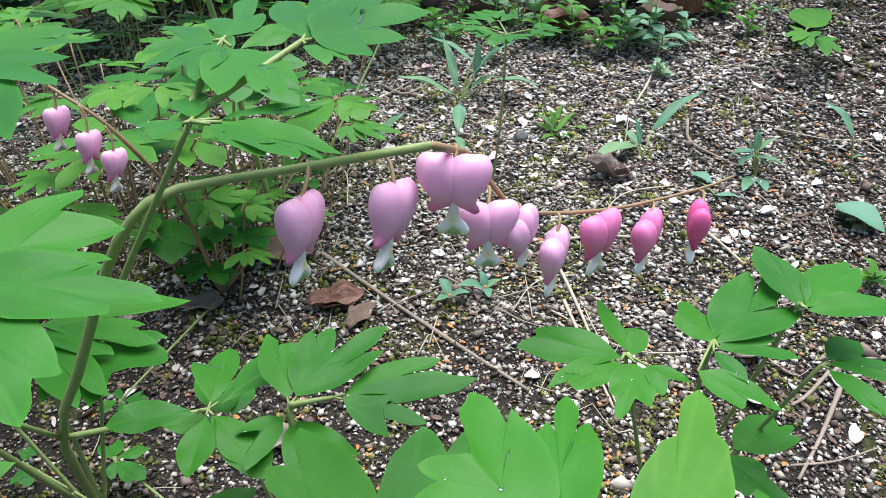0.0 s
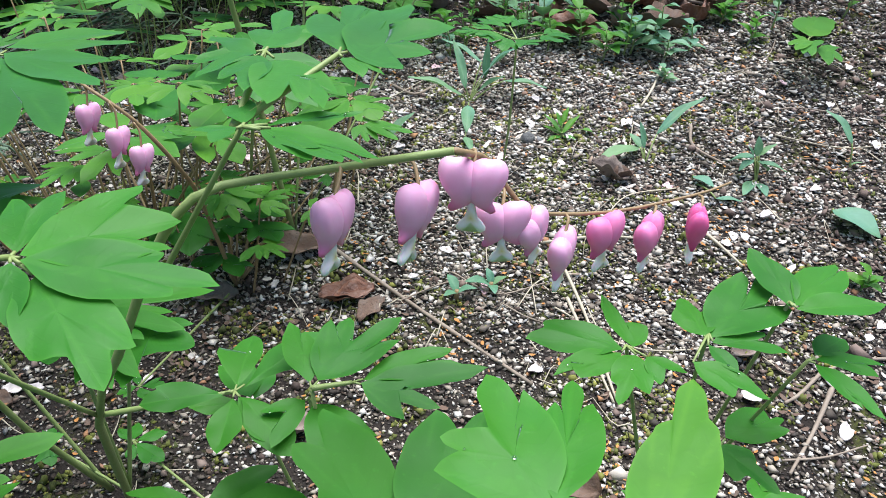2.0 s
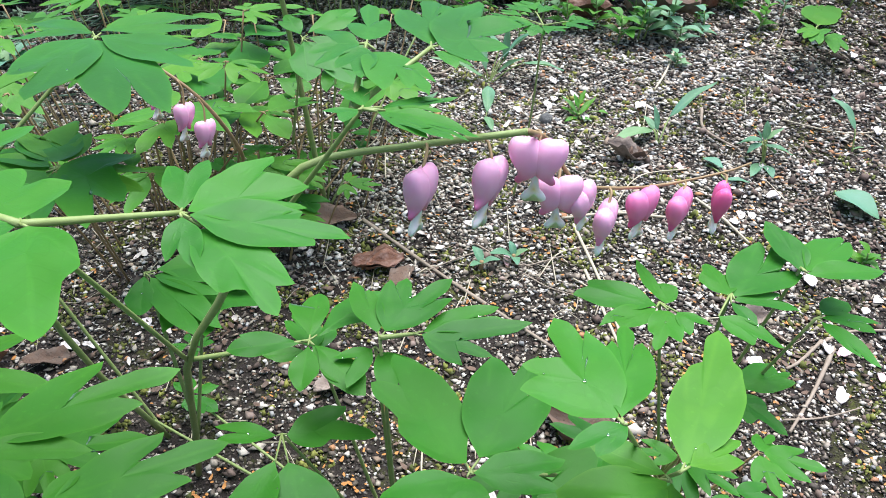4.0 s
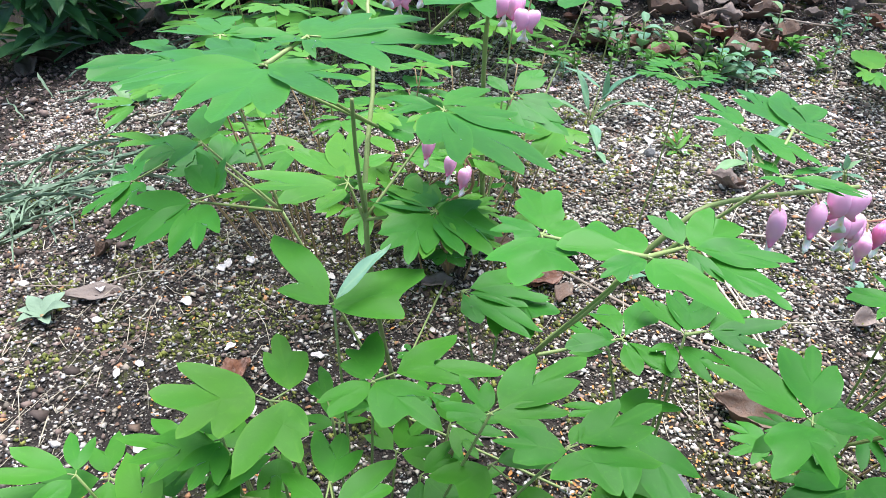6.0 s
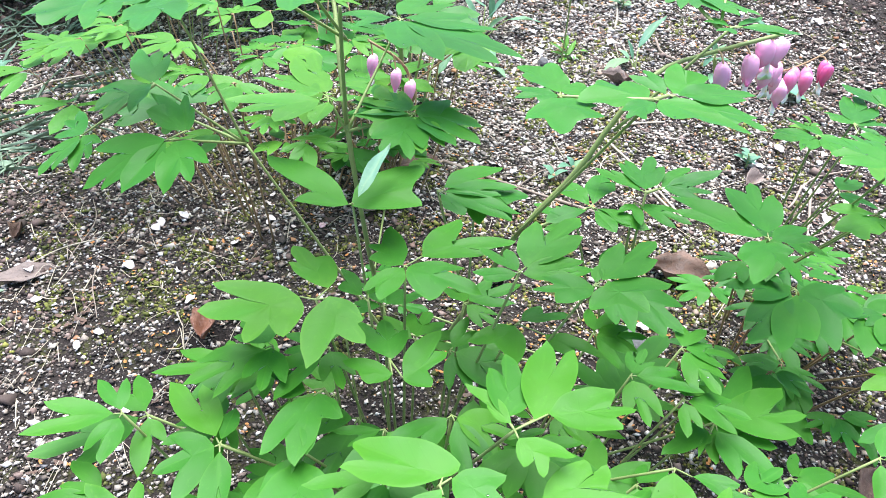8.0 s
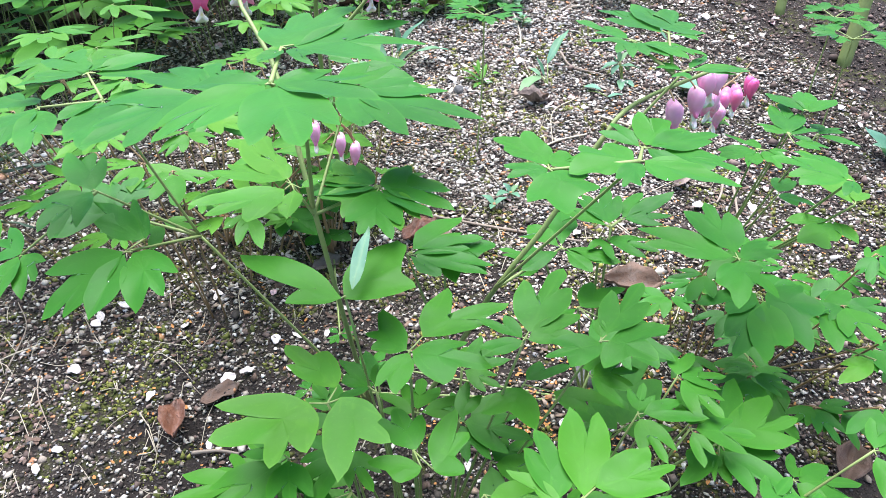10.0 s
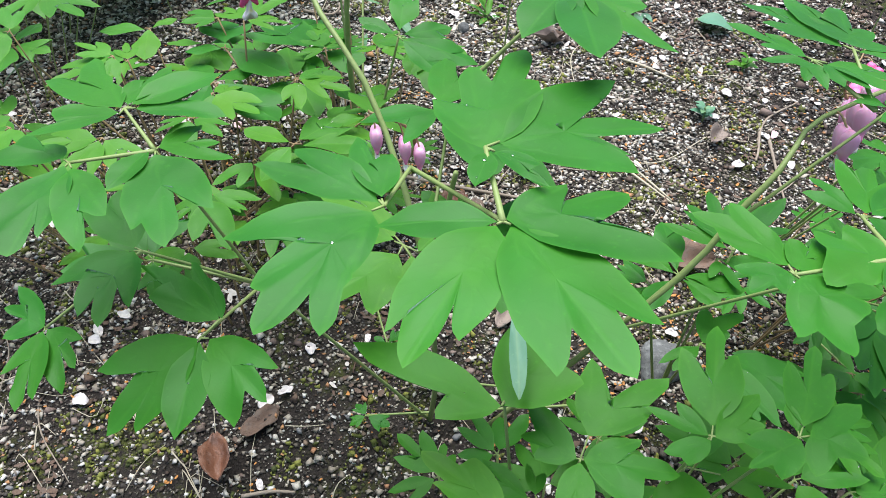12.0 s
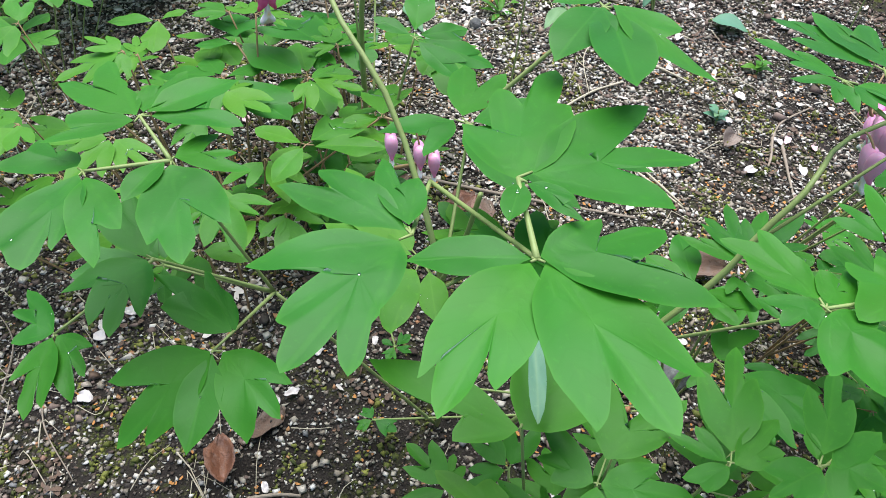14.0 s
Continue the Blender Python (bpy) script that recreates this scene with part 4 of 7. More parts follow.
raceme.spray((-0.128, 0.109, 0.362), (-0.161, 0.124, 0.360), ((-0.159, 0.128, 0.360), ((-0.167, 0.147, 0.360), (-0.163, 0.155, 0.360), (-0.162, 0.166, 0.360), (-0.155, 0.155, 0.360), (-0.149, 0.160, 0.360), (-0.150, 0.144, 0.360), (-0.151, 0.136, 0.360))), ((-0.161, 0.126, 0.360), ((-0.174, 0.138, 0.360), (-0.174, 0.131, 0.360), (-0.179, 0.127, 0.360), (-0.171, 0.125, 0.360), (-0.170, 0.120, 0.360))), ((-0.159, 0.125, 0.360), ((-0.148, 0.136, 0.360), (-0.145, 0.129, 0.360), (-0.137, 0.132, 0.360), (-0.146, 0.122, 0.360), (-0.141, 0.121, 0.360))), ((-0.161, 0.122, 0.360), ((-0.183, 0.107, 0.360), (-0.176, 0.105, 0.360), (-0.175, 0.093, 0.360), (-0.165, 0.100, 0.360), (-0.152, 0.103, 0.360), (-0.155, 0.110, 0.360), (-0.150, 0.113, 0.360))), up=(0.000, 0.000, 1.000))
raceme.spray((-0.150, 0.235, 0.160), (-0.143, 0.253, 0.240), ((-0.141, 0.252, 0.240), ((-0.133, 0.217, 0.240), (-0.130, 0.232, 0.240), (-0.112, 0.240, 0.240), (-0.122, 0.252, 0.240), (-0.116, 0.254, 0.240))), ((-0.145, 0.250, 0.240), ((-0.152, 0.220, 0.240),)), up=(0.000, 0.000, 1.000))
raceme.leaf((-0.150, 0.235, 0.160), (-0.169, 0.252, 0.245), (((-0.114, 0.280, 0.245), (-0.126, 0.259, 0.245)), "", 1), (((-0.117, 0.247, 0.245), (-0.131, 0.239, 0.245)), "", 1), (((-0.126, 0.219, 0.245), (-0.134, 0.212, 0.245)), "", 1), ((-0.161, 0.222, 0.245), "o", 0.9))
raceme.leaf((-0.136, 0.202, 0.239), (-0.087, 0.205, 0.250), ((-0.088, 0.240, 0.250), "2", 0.8), ((-0.060, 0.242, 0.250), "l", 0.8), ((-0.119, 0.199, 0.250), "l", 0.8), ((-0.069, 0.183, 0.250), "l", 0.8), ((-0.086, 0.176, 0.250), "o", 0.8), ((-0.062, 0.179, 0.250), "o", 0.9))
mound = Plant("bleeding_heart_plant", 0.105, 0.262, "bushy bleeding heart of spreading green leaves", "plant", "bleeding heart plants")
mound.spray(mound.base, (0.041, 0.184, 0.294), ((0.040, 0.183, 0.294), ((0.017, 0.193, 0.294), (0.016, 0.189, 0.294), (0.010, 0.184, 0.294))), ((0.039, 0.181, 0.294), ((0.016, 0.168, 0.294), (0.022, 0.174, 0.294), (0.024, 0.168, 0.294))), ((0.043, 0.183, 0.294), ((0.038, 0.209, 0.294), (0.042, 0.195, 0.294), (0.050, 0.194, 0.294))), ((0.043, 0.180, 0.294), ((0.033, 0.169, 0.294), (0.034, 0.165, 0.294), (0.033, 0.158, 0.294), (0.039, 0.165, 0.294), (0.043, 0.163, 0.294))), ((0.046, 0.179, 0.294), ((0.047, 0.167, 0.294), (0.050, 0.173, 0.294), (0.057, 0.173, 0.294))), up=(0.000, 0.000, 1.000))
mound.spray(mound.base, (0.065, 0.184, 0.300), ((0.063, 0.182, 0.300), ((0.056, 0.191, 0.300), (0.059, 0.197, 0.300), (0.063, 0.205, 0.300), (0.066, 0.195, 0.300), (0.070, 0.196, 0.300))), ((0.065, 0.182, 0.300), ((0.087, 0.217, 0.300), (0.083, 0.202, 0.300), (0.098, 0.218, 0.300), (0.087, 0.197, 0.300), (0.097, 0.198, 0.300))), ((0.065, 0.180, 0.300), ((0.084, 0.187, 0.300), (0.079, 0.181, 0.300), (0.088, 0.178, 0.300))), ((0.063, 0.178, 0.300), ((0.068, 0.166, 0.300),)), ((0.056, 0.170, 0.300), ((0.063, 0.157, 0.300), (0.066, 0.161, 0.300), (0.075, 0.159, 0.300))), up=(0.000, 0.000, 1.000))
mound.spray(mound.base, (0.094, 0.196, 0.304), ((0.094, 0.194, 0.304), ((0.092, 0.227, 0.304), (0.097, 0.221, 0.304), (0.098, 0.220, 0.304))), ((0.095, 0.194, 0.304), ((0.123, 0.224, 0.304), (0.118, 0.215, 0.304), (0.124, 0.219, 0.304))), ((0.095, 0.193, 0.304), ((0.125, 0.196, 0.304),)), up=(0.000, 0.000, 1.000))
mound.spray(mound.base, (0.101, 0.187, 0.288), ((0.104, 0.189, 0.288), ((0.121, 0.202, 0.288),)), ((0.104, 0.188, 0.288), ((0.127, 0.188, 0.288), (0.119, 0.187, 0.288), (0.121, 0.181, 0.288))), ((0.103, 0.186, 0.288), ((0.114, 0.163, 0.288), (0.107, 0.174, 0.288), (0.109, 0.167, 0.288))), up=(0.000, 0.000, 1.000))
mound.spray(mound.base, (0.086, 0.192, 0.245), ((0.088, 0.194, 0.245), ((0.109, 0.214, 0.245), (0.110, 0.207, 0.245), (0.116, 0.209, 0.245), (0.112, 0.203, 0.245), (0.115, 0.201, 0.245))), ((0.084, 0.190, 0.245), ((0.096, 0.190, 0.245), (0.095, 0.183, 0.245), (0.100, 0.172, 0.245), (0.090, 0.178, 0.245), (0.085, 0.176, 0.245))), up=(0.000, 0.000, 1.000))
mound.spray(mound.base, (0.004, 0.099, 0.322), ((0.003, 0.101, 0.322), ((-0.019, 0.110, 0.322), (-0.014, 0.114, 0.322), (-0.018, 0.118, 0.322), (-0.008, 0.119, 0.322), (-0.007, 0.138, 0.322), (0.001, 0.125, 0.322), (0.001, 0.133, 0.322))), ((0.004, 0.101, 0.322), ((0.008, 0.131, 0.322), (0.009, 0.126, 0.322), (0.014, 0.141, 0.322), (0.012, 0.124, 0.322), (0.017, 0.132, 0.322))), ((0.005, 0.099, 0.322), ((-0.010, 0.092, 0.322), (-0.004, 0.092, 0.322), (-0.004, 0.089, 0.322))), up=(0.000, 0.000, 1.000))
mound.spray(mound.base, (0.030, 0.117, 0.281), ((0.029, 0.117, 0.281), ((-0.004, 0.112, 0.281), (-0.001, 0.105, 0.281), (0.001, 0.097, 0.281), (0.010, 0.103, 0.281), (0.014, 0.101, 0.281))), ((0.029, 0.119, 0.281), ((0.008, 0.130, 0.281),)), ((0.030, 0.116, 0.281), ((0.023, 0.095, 0.281),)), up=(0.000, 0.000, 1.000), material=LEAF_YOUNG)
mound.spray(mound.base, (0.025, 0.105, 0.299), ((0.027, 0.108, 0.299), ((0.038, 0.144, 0.299), (0.044, 0.148, 0.299), (0.055, 0.165, 0.299), (0.054, 0.149, 0.299), (0.055, 0.143, 0.299))), ((0.028, 0.107, 0.299), ((0.046, 0.118, 0.299), (0.040, 0.112, 0.299), (0.044, 0.110, 0.299))), up=(0.000, 0.000, 1.000), material=LEAF_YOUNG)
mound.spray(mound.base, (-0.026, 0.128, 0.268), ((-0.027, 0.126, 0.268), ((-0.052, 0.119, 0.268), (-0.053, 0.108, 0.268), (-0.058, 0.097, 0.268), (-0.035, 0.110, 0.268), (-0.032, 0.094, 0.268), (-0.026, 0.113, 0.268), (-0.020, 0.116, 0.268))), ((-0.025, 0.127, 0.268), ((0.001, 0.122, 0.268), (-0.005, 0.128, 0.268), (0.005, 0.136, 0.268))), ((-0.027, 0.131, 0.268), ((-0.052, 0.181, 0.268), (-0.049, 0.163, 0.268), (-0.059, 0.165, 0.268), (-0.049, 0.149, 0.268), (-0.047, 0.141, 0.268))), ((-0.023, 0.133, 0.268), ((-0.016, 0.181, 0.268), (-0.009, 0.170, 0.268), (0.001, 0.181, 0.268), (-0.005, 0.161, 0.268), (0.005, 0.165, 0.268))), up=(0.000, 0.000, 1.000))
mound.spray(mound.base, (0.019, 0.139, 0.218), ((0.018, 0.142, 0.218), ((-0.023, 0.152, 0.218), (-0.007, 0.143, 0.218), (-0.015, 0.133, 0.218))), ((0.015, 0.138, 0.218), ((-0.039, 0.105, 0.218), (-0.021, 0.118, 0.218), (-0.030, 0.121, 0.218))), ((0.016, 0.134, 0.218), ((-0.027, 0.094, 0.218), (-0.011, 0.102, 0.218), (0.000, 0.098, 0.218))), ((0.019, 0.136, 0.218), ((0.010, 0.092, 0.218), (0.025, 0.108, 0.218), (0.047, 0.114, 0.218), (0.042, 0.127, 0.218), (0.050, 0.135, 0.218))), up=(0.000, 0.000, 1.000))
mound.spray(mound.base, (0.052, 0.117, 0.210), ((0.050, 0.116, 0.210), ((0.025, 0.086, 0.210), (0.036, 0.090, 0.210), (0.042, 0.084, 0.210))), ((0.054, 0.117, 0.210), ((0.074, 0.104, 0.210), (0.073, 0.113, 0.210), (0.082, 0.123, 0.210))), up=(0.000, 0.000, 1.000))
mound.spray(mound.base, (0.039, 0.148, 0.150), ((0.037, 0.146, 0.150), ((0.015, 0.157, 0.150), (0.018, 0.146, 0.150), (0.007, 0.135, 0.150), (0.024, 0.134, 0.150), (0.026, 0.124, 0.150))), ((0.038, 0.141, 0.150), ((0.035, 0.111, 0.150), (0.020, 0.100, 0.150), (0.012, 0.082, 0.150), (0.009, 0.091, 0.150), (-0.001, 0.085, 0.150))), up=(0.000, 0.000, 1.000))
mound.spray(mound.base, (0.051, 0.077, 0.200), ((0.049, 0.077, 0.200), ((0.017, 0.075, 0.200), (0.032, 0.081, 0.200), (0.030, 0.085, 0.200))), up=(0.000, 0.000, 1.000), material=LEAF_YOUNG)
sprawl = Plant("bleeding_heart_plant", -0.045, 0.215, "young bleeding heart with low three-part leaves", "plant", "bleeding heart plants")
sprawl.spray(sprawl.base, (-0.094, 0.176, 0.227), ((-0.096, 0.175, 0.227), ((-0.121, 0.180, 0.227), (-0.109, 0.177, 0.227), (-0.119, 0.172, 0.227))), ((-0.092, 0.176, 0.227), ((-0.071, 0.193, 0.227), (-0.074, 0.184, 0.227), (-0.057, 0.177, 0.227), (-0.075, 0.174, 0.227), (-0.078, 0.170, 0.227))), ((-0.094, 0.162, 0.227), ((-0.101, 0.119, 0.227), (-0.103, 0.131, 0.227), (-0.108, 0.127, 0.227))), ((-0.089, 0.162, 0.227), ((-0.063, 0.133, 0.227), (-0.074, 0.135, 0.227), (-0.072, 0.116, 0.227), (-0.079, 0.122, 0.227), (-0.085, 0.116, 0.227))), up=(0.000, 0.000, 1.000))
sprawl.leaf(sprawl.base, (-0.086, 0.221, 0.229), (((-0.105, 0.244, 0.229), (-0.102, 0.252, 0.229), (-0.090, 0.243, 0.229)), "", 1), ((-0.083, 0.245, 0.229), "o", 0.8), ((-0.110, 0.218, 0.229), "o", 0.8))
sprawl.leaf(sprawl.base, (-0.058, 0.196, 0.261), (((-0.072, 0.234, 0.261), (-0.065, 0.227, 0.261)), "", 1), (((-0.056, 0.234, 0.261), (-0.049, 0.237, 0.261), (-0.029, 0.238, 0.261), (-0.029, 0.224, 0.261)), "", 0.9))
sprawl.leaf((-0.058, 0.196, 0.261), (-0.045, 0.203, 0.258), (((-0.009, 0.224, 0.258), (-0.006, 0.217, 0.258)), "", 1), (((0.003, 0.208, 0.258), (-0.014, 0.191, 0.258), (-0.026, 0.185, 0.258)), "", 0.9))
sprawl.leaf(sprawl.base, (-0.060, 0.202, 0.251), (((-0.035, 0.185, 0.251), (-0.039, 0.172, 0.251), (-0.051, 0.170, 0.251)), "", 1), (((-0.076, 0.194, 0.251), (-0.069, 0.178, 0.251)), "", 1))
tall = Plant("bleeding_heart_plant", -0.19, 0.288, "tall bleeding heart with broad lobed leaves and nodding pink flowers", "plant", "bleeding heart plants")
tall.spray((-0.221, 0.262, 0.340), (-0.274, 0.192, 0.392), ((-0.274, 0.195, 0.392), ((-0.296, 0.233, 0.392), (-0.284, 0.220, 0.392), (-0.282, 0.233, 0.392))), ((-0.273, 0.195, 0.392), ((-0.263, 0.227, 0.392), (-0.268, 0.211, 0.392), (-0.259, 0.212, 0.392))), ((-0.278, 0.192, 0.392), ((-0.317, 0.207, 0.392), (-0.300, 0.192, 0.392), (-0.318, 0.184, 0.392), (-0.317, 0.180, 0.392), (-0.324, 0.169, 0.392), (-0.307, 0.173, 0.392), (-0.311, 0.160, 0.392), (-0.299, 0.170, 0.392), (-0.295, 0.173, 0.392))), up=(0.000, 0.000, 1.000))
tall.spray((-0.221, 0.262, 0.340), (-0.259, 0.158, 0.404), ((-0.260, 0.159, 0.404), ((-0.286, 0.176, 0.404),)), ((-0.261, 0.158, 0.404), ((-0.302, 0.145, 0.404), (-0.296, 0.146, 0.404), (-0.304, 0.134, 0.404), (-0.286, 0.141, 0.404), (-0.291, 0.132, 0.404))), ((-0.258, 0.158, 0.404), ((-0.235, 0.161, 0.404), (-0.241, 0.156, 0.404), (-0.222, 0.150, 0.404), (-0.240, 0.143, 0.404), (-0.232, 0.122, 0.404))), ((-0.258, 0.156, 0.404), ((-0.251, 0.111, 0.404), (-0.257, 0.120, 0.404), (-0.266, 0.104, 0.404), (-0.269, 0.121, 0.404), (-0.279, 0.114, 0.404))), up=(0.000, 0.000, 1.000))
tall.spray((-0.259, 0.158, 0.404), (-0.247, 0.182, 0.408), ((-0.247, 0.182, 0.408), ((-0.246, 0.210, 0.408), (-0.241, 0.202, 0.408), (-0.225, 0.220, 0.408), (-0.225, 0.208, 0.408), (-0.201, 0.221, 0.408), (-0.215, 0.204, 0.408), (-0.212, 0.201, 0.408))), ((-0.242, 0.182, 0.408), ((-0.188, 0.191, 0.408), (-0.223, 0.182, 0.408), (-0.194, 0.164, 0.408), (-0.220, 0.172, 0.408), (-0.217, 0.152, 0.408))), ((-0.247, 0.180, 0.408), ((-0.260, 0.169, 0.408),)), ((-0.246, 0.179, 0.408), ((-0.239, 0.168, 0.408), (-0.244, 0.167, 0.408), (-0.242, 0.160, 0.408))), up=(0.000, 0.000, 1.000))
tall.spray((-0.208, 0.245, 0.383), (-0.178, 0.227, 0.421), ((-0.179, 0.227, 0.421), ((-0.212, 0.211, 0.421),)), ((-0.179, 0.226, 0.421), ((-0.197, 0.209, 0.421),)), ((-0.178, 0.224, 0.421), ((-0.204, 0.185, 0.421),)), ((-0.176, 0.225, 0.421), ((-0.180, 0.176, 0.421), (-0.180, 0.202, 0.421), (-0.167, 0.202, 0.421))), ((-0.174, 0.228, 0.421), ((-0.142, 0.239, 0.421), (-0.157, 0.238, 0.421), (-0.142, 0.257, 0.421))), ((-0.177, 0.230, 0.421), ((-0.179, 0.249, 0.421), (-0.182, 0.238, 0.421), (-0.191, 0.238, 0.421))), up=(0.000, 0.000, 1.000))
tall.spray((-0.279, 0.309, 0.261), (-0.310, 0.309, 0.354), ((-0.308, 0.311, 0.354), ((-0.287, 0.320, 0.354), (-0.299, 0.308, 0.354), (-0.286, 0.302, 0.354), (-0.295, 0.300, 0.354), (-0.286, 0.288, 0.354))), ((-0.311, 0.306, 0.354), ((-0.332, 0.269, 0.354), (-0.328, 0.270, 0.354), (-0.325, 0.254, 0.354), (-0.312, 0.283, 0.354), (-0.304, 0.263, 0.354))), ((-0.312, 0.311, 0.354), ((-0.333, 0.295, 0.354),)), up=(0.000, 0.000, 1.000))
tall.spray((-0.310, 0.309, 0.354), (-0.340, 0.322, 0.352), ((-0.341, 0.325, 0.352), ((-0.368, 0.342, 0.352), (-0.355, 0.343, 0.352), (-0.349, 0.351, 0.352), (-0.346, 0.339, 0.352), (-0.339, 0.335, 0.352))), ((-0.342, 0.320, 0.352), ((-0.381, 0.293, 0.352), (-0.374, 0.294, 0.352), (-0.371, 0.283, 0.352), (-0.358, 0.295, 0.352), (-0.360, 0.287, 0.352))), ((-0.340, 0.318, 0.352), ((-0.350, 0.270, 0.352), (-0.345, 0.290, 0.352), (-0.337, 0.283, 0.352))), up=(0.000, 0.000, 1.000))
tall.spray((-0.310, 0.309, 0.354), (-0.313, 0.332, 0.362), ((-0.314, 0.332, 0.362), ((-0.334, 0.377, 0.362), (-0.323, 0.362, 0.362), (-0.311, 0.384, 0.362), (-0.311, 0.365, 0.362), (-0.311, 0.355, 0.362))), ((-0.311, 0.333, 0.362), ((-0.304, 0.351, 0.362), (-0.299, 0.348, 0.362), (-0.285, 0.357, 0.362))), ((-0.310, 0.332, 0.362), ((-0.269, 0.338, 0.362),)), ((-0.309, 0.330, 0.362), ((-0.279, 0.310, 0.362), (-0.292, 0.329, 0.362), (-0.286, 0.331, 0.362))), ((-0.316, 0.329, 0.362), ((-0.350, 0.334, 0.362), (-0.338, 0.335, 0.362), (-0.337, 0.346, 0.362))), up=(0.000, 0.000, 1.000))
tall.spray((-0.279, 0.309, 0.261), (-0.326, 0.319, 0.300), ((-0.329, 0.321, 0.300), ((-0.365, 0.325, 0.295), (-0.349, 0.323, 0.297), (-0.360, 0.303, 0.293), (-0.348, 0.312, 0.296), (-0.355, 0.293, 0.293), (-0.340, 0.309, 0.297), (-0.341, 0.295, 0.295))), ((-0.328, 0.323, 0.300), ((-0.337, 0.374, 0.304), (-0.333, 0.352, 0.302), (-0.322, 0.359, 0.305), (-0.324, 0.342, 0.303), (-0.317, 0.351, 0.305))), up=(-0.148, -0.098, 0.984))
tall.spray((-0.326, 0.319, 0.300), (-0.375, 0.333, 0.265), ((-0.375, 0.334, 0.265), ((-0.379, 0.365, 0.267), (-0.378, 0.350, 0.266), (-0.388, 0.357, 0.264), (-0.382, 0.345, 0.265), (-0.393, 0.341, 0.261))), ((-0.376, 0.331, 0.265), ((-0.398, 0.322, 0.258), (-0.389, 0.323, 0.260), (-0.397, 0.300, 0.256), (-0.387, 0.314, 0.260), (-0.389, 0.300, 0.258))), ((-0.374, 0.331, 0.265), ((-0.379, 0.297, 0.260), (-0.373, 0.314, 0.264), (-0.370, 0.304, 0.264), (-0.368, 0.320, 0.266), (-0.362, 0.315, 0.267))), up=(-0.241, -0.097, 0.966))
tall.spray((-0.279, 0.309, 0.261), (-0.321, 0.268, 0.288), ((-0.311, 0.271, 0.291), ((-0.330, 0.315, 0.298), (-0.318, 0.298, 0.296), (-0.332, 0.297, 0.293))), ((-0.310, 0.271, 0.291), ((-0.305, 0.282, 0.296), (-0.307, 0.290, 0.297), (-0.310, 0.302, 0.299))), ((-0.322, 0.268, 0.288), ((-0.362, 0.282, 0.281), (-0.348, 0.271, 0.282), (-0.369, 0.257, 0.273), (-0.355, 0.257, 0.277), (-0.359, 0.251, 0.274))), ((-0.322, 0.267, 0.288), ((-0.346, 0.237, 0.274),)), ((-0.318, 0.266, 0.288), ((-0.325, 0.228, 0.277), (-0.315, 0.237, 0.282), (-0.310, 0.228, 0.281), (-0.308, 0.245, 0.286), (-0.300, 0.237, 0.286))), up=(-0.236, -0.236, 0.943))
tall.spray((-0.226, 0.243, 0.295), (-0.185, 0.285, 0.342), ((-0.187, 0.286, 0.342), ((-0.198, 0.236, 0.342), (-0.188, 0.239, 0.342), (-0.181, 0.214, 0.342))), ((-0.184, 0.283, 0.342), ((-0.151, 0.214, 0.342), (-0.155, 0.240, 0.342), (-0.134, 0.219, 0.342))), ((-0.183, 0.285, 0.342), ((-0.136, 0.256, 0.342), (-0.153, 0.274, 0.342), (-0.144, 0.286, 0.342))), ((-0.185, 0.291, 0.342), ((-0.155, 0.332, 0.342), (-0.164, 0.308, 0.342), (-0.143, 0.313, 0.342))), ((-0.189, 0.292, 0.342), ((-0.216, 0.275, 0.342), (-0.206, 0.286, 0.342), (-0.223, 0.303, 0.342))), up=(0.000, 0.000, 1.000))
tall.spray((-0.226, 0.243, 0.295), (-0.235, 0.246, 0.315), ((-0.237, 0.250, 0.315), ((-0.272, 0.284, 0.315), (-0.255, 0.273, 0.315), (-0.258, 0.289, 0.315))), ((-0.235, 0.253, 0.315), ((-0.245, 0.311, 0.315), (-0.240, 0.284, 0.315), (-0.232, 0.317, 0.315), (-0.232, 0.284, 0.315), (-0.230, 0.269, 0.315))), ((-0.240, 0.242, 0.315), ((-0.288, 0.246, 0.315), (-0.271, 0.241, 0.315), (-0.283, 0.234, 0.315), (-0.265, 0.230, 0.315), (-0.266, 0.218, 0.315))), ((-0.236, 0.238, 0.315), ((-0.248, 0.214, 0.315),)), ((-0.232, 0.239, 0.315), ((-0.218, 0.245, 0.315),)), up=(0.000, 0.000, 1.000), material=LEAF_YOUNG)
tall.spray((-0.226, 0.243, 0.295), (-0.189, 0.242, 0.303), ((-0.189, 0.245, 0.303), ((-0.220, 0.269, 0.303), (-0.207, 0.262, 0.303), (-0.198, 0.279, 0.303), (-0.194, 0.262, 0.303), (-0.188, 0.270, 0.303))), ((-0.190, 0.239, 0.303), ((-0.222, 0.245, 0.303), (-0.213, 0.234, 0.303), (-0.217, 0.223, 0.303), (-0.205, 0.228, 0.303), (-0.206, 0.213, 0.303))), ((-0.188, 0.234, 0.303), ((-0.197, 0.194, 0.303), (-0.188, 0.216, 0.303), (-0.183, 0.200, 0.303))), ((-0.185, 0.240, 0.303), ((-0.156, 0.248, 0.303), (-0.167, 0.239, 0.303), (-0.153, 0.231, 0.303), (-0.172, 0.230, 0.303), (-0.170, 0.221, 0.303))), up=(0.000, 0.000, 1.000), material=LEAF_YOUNG)
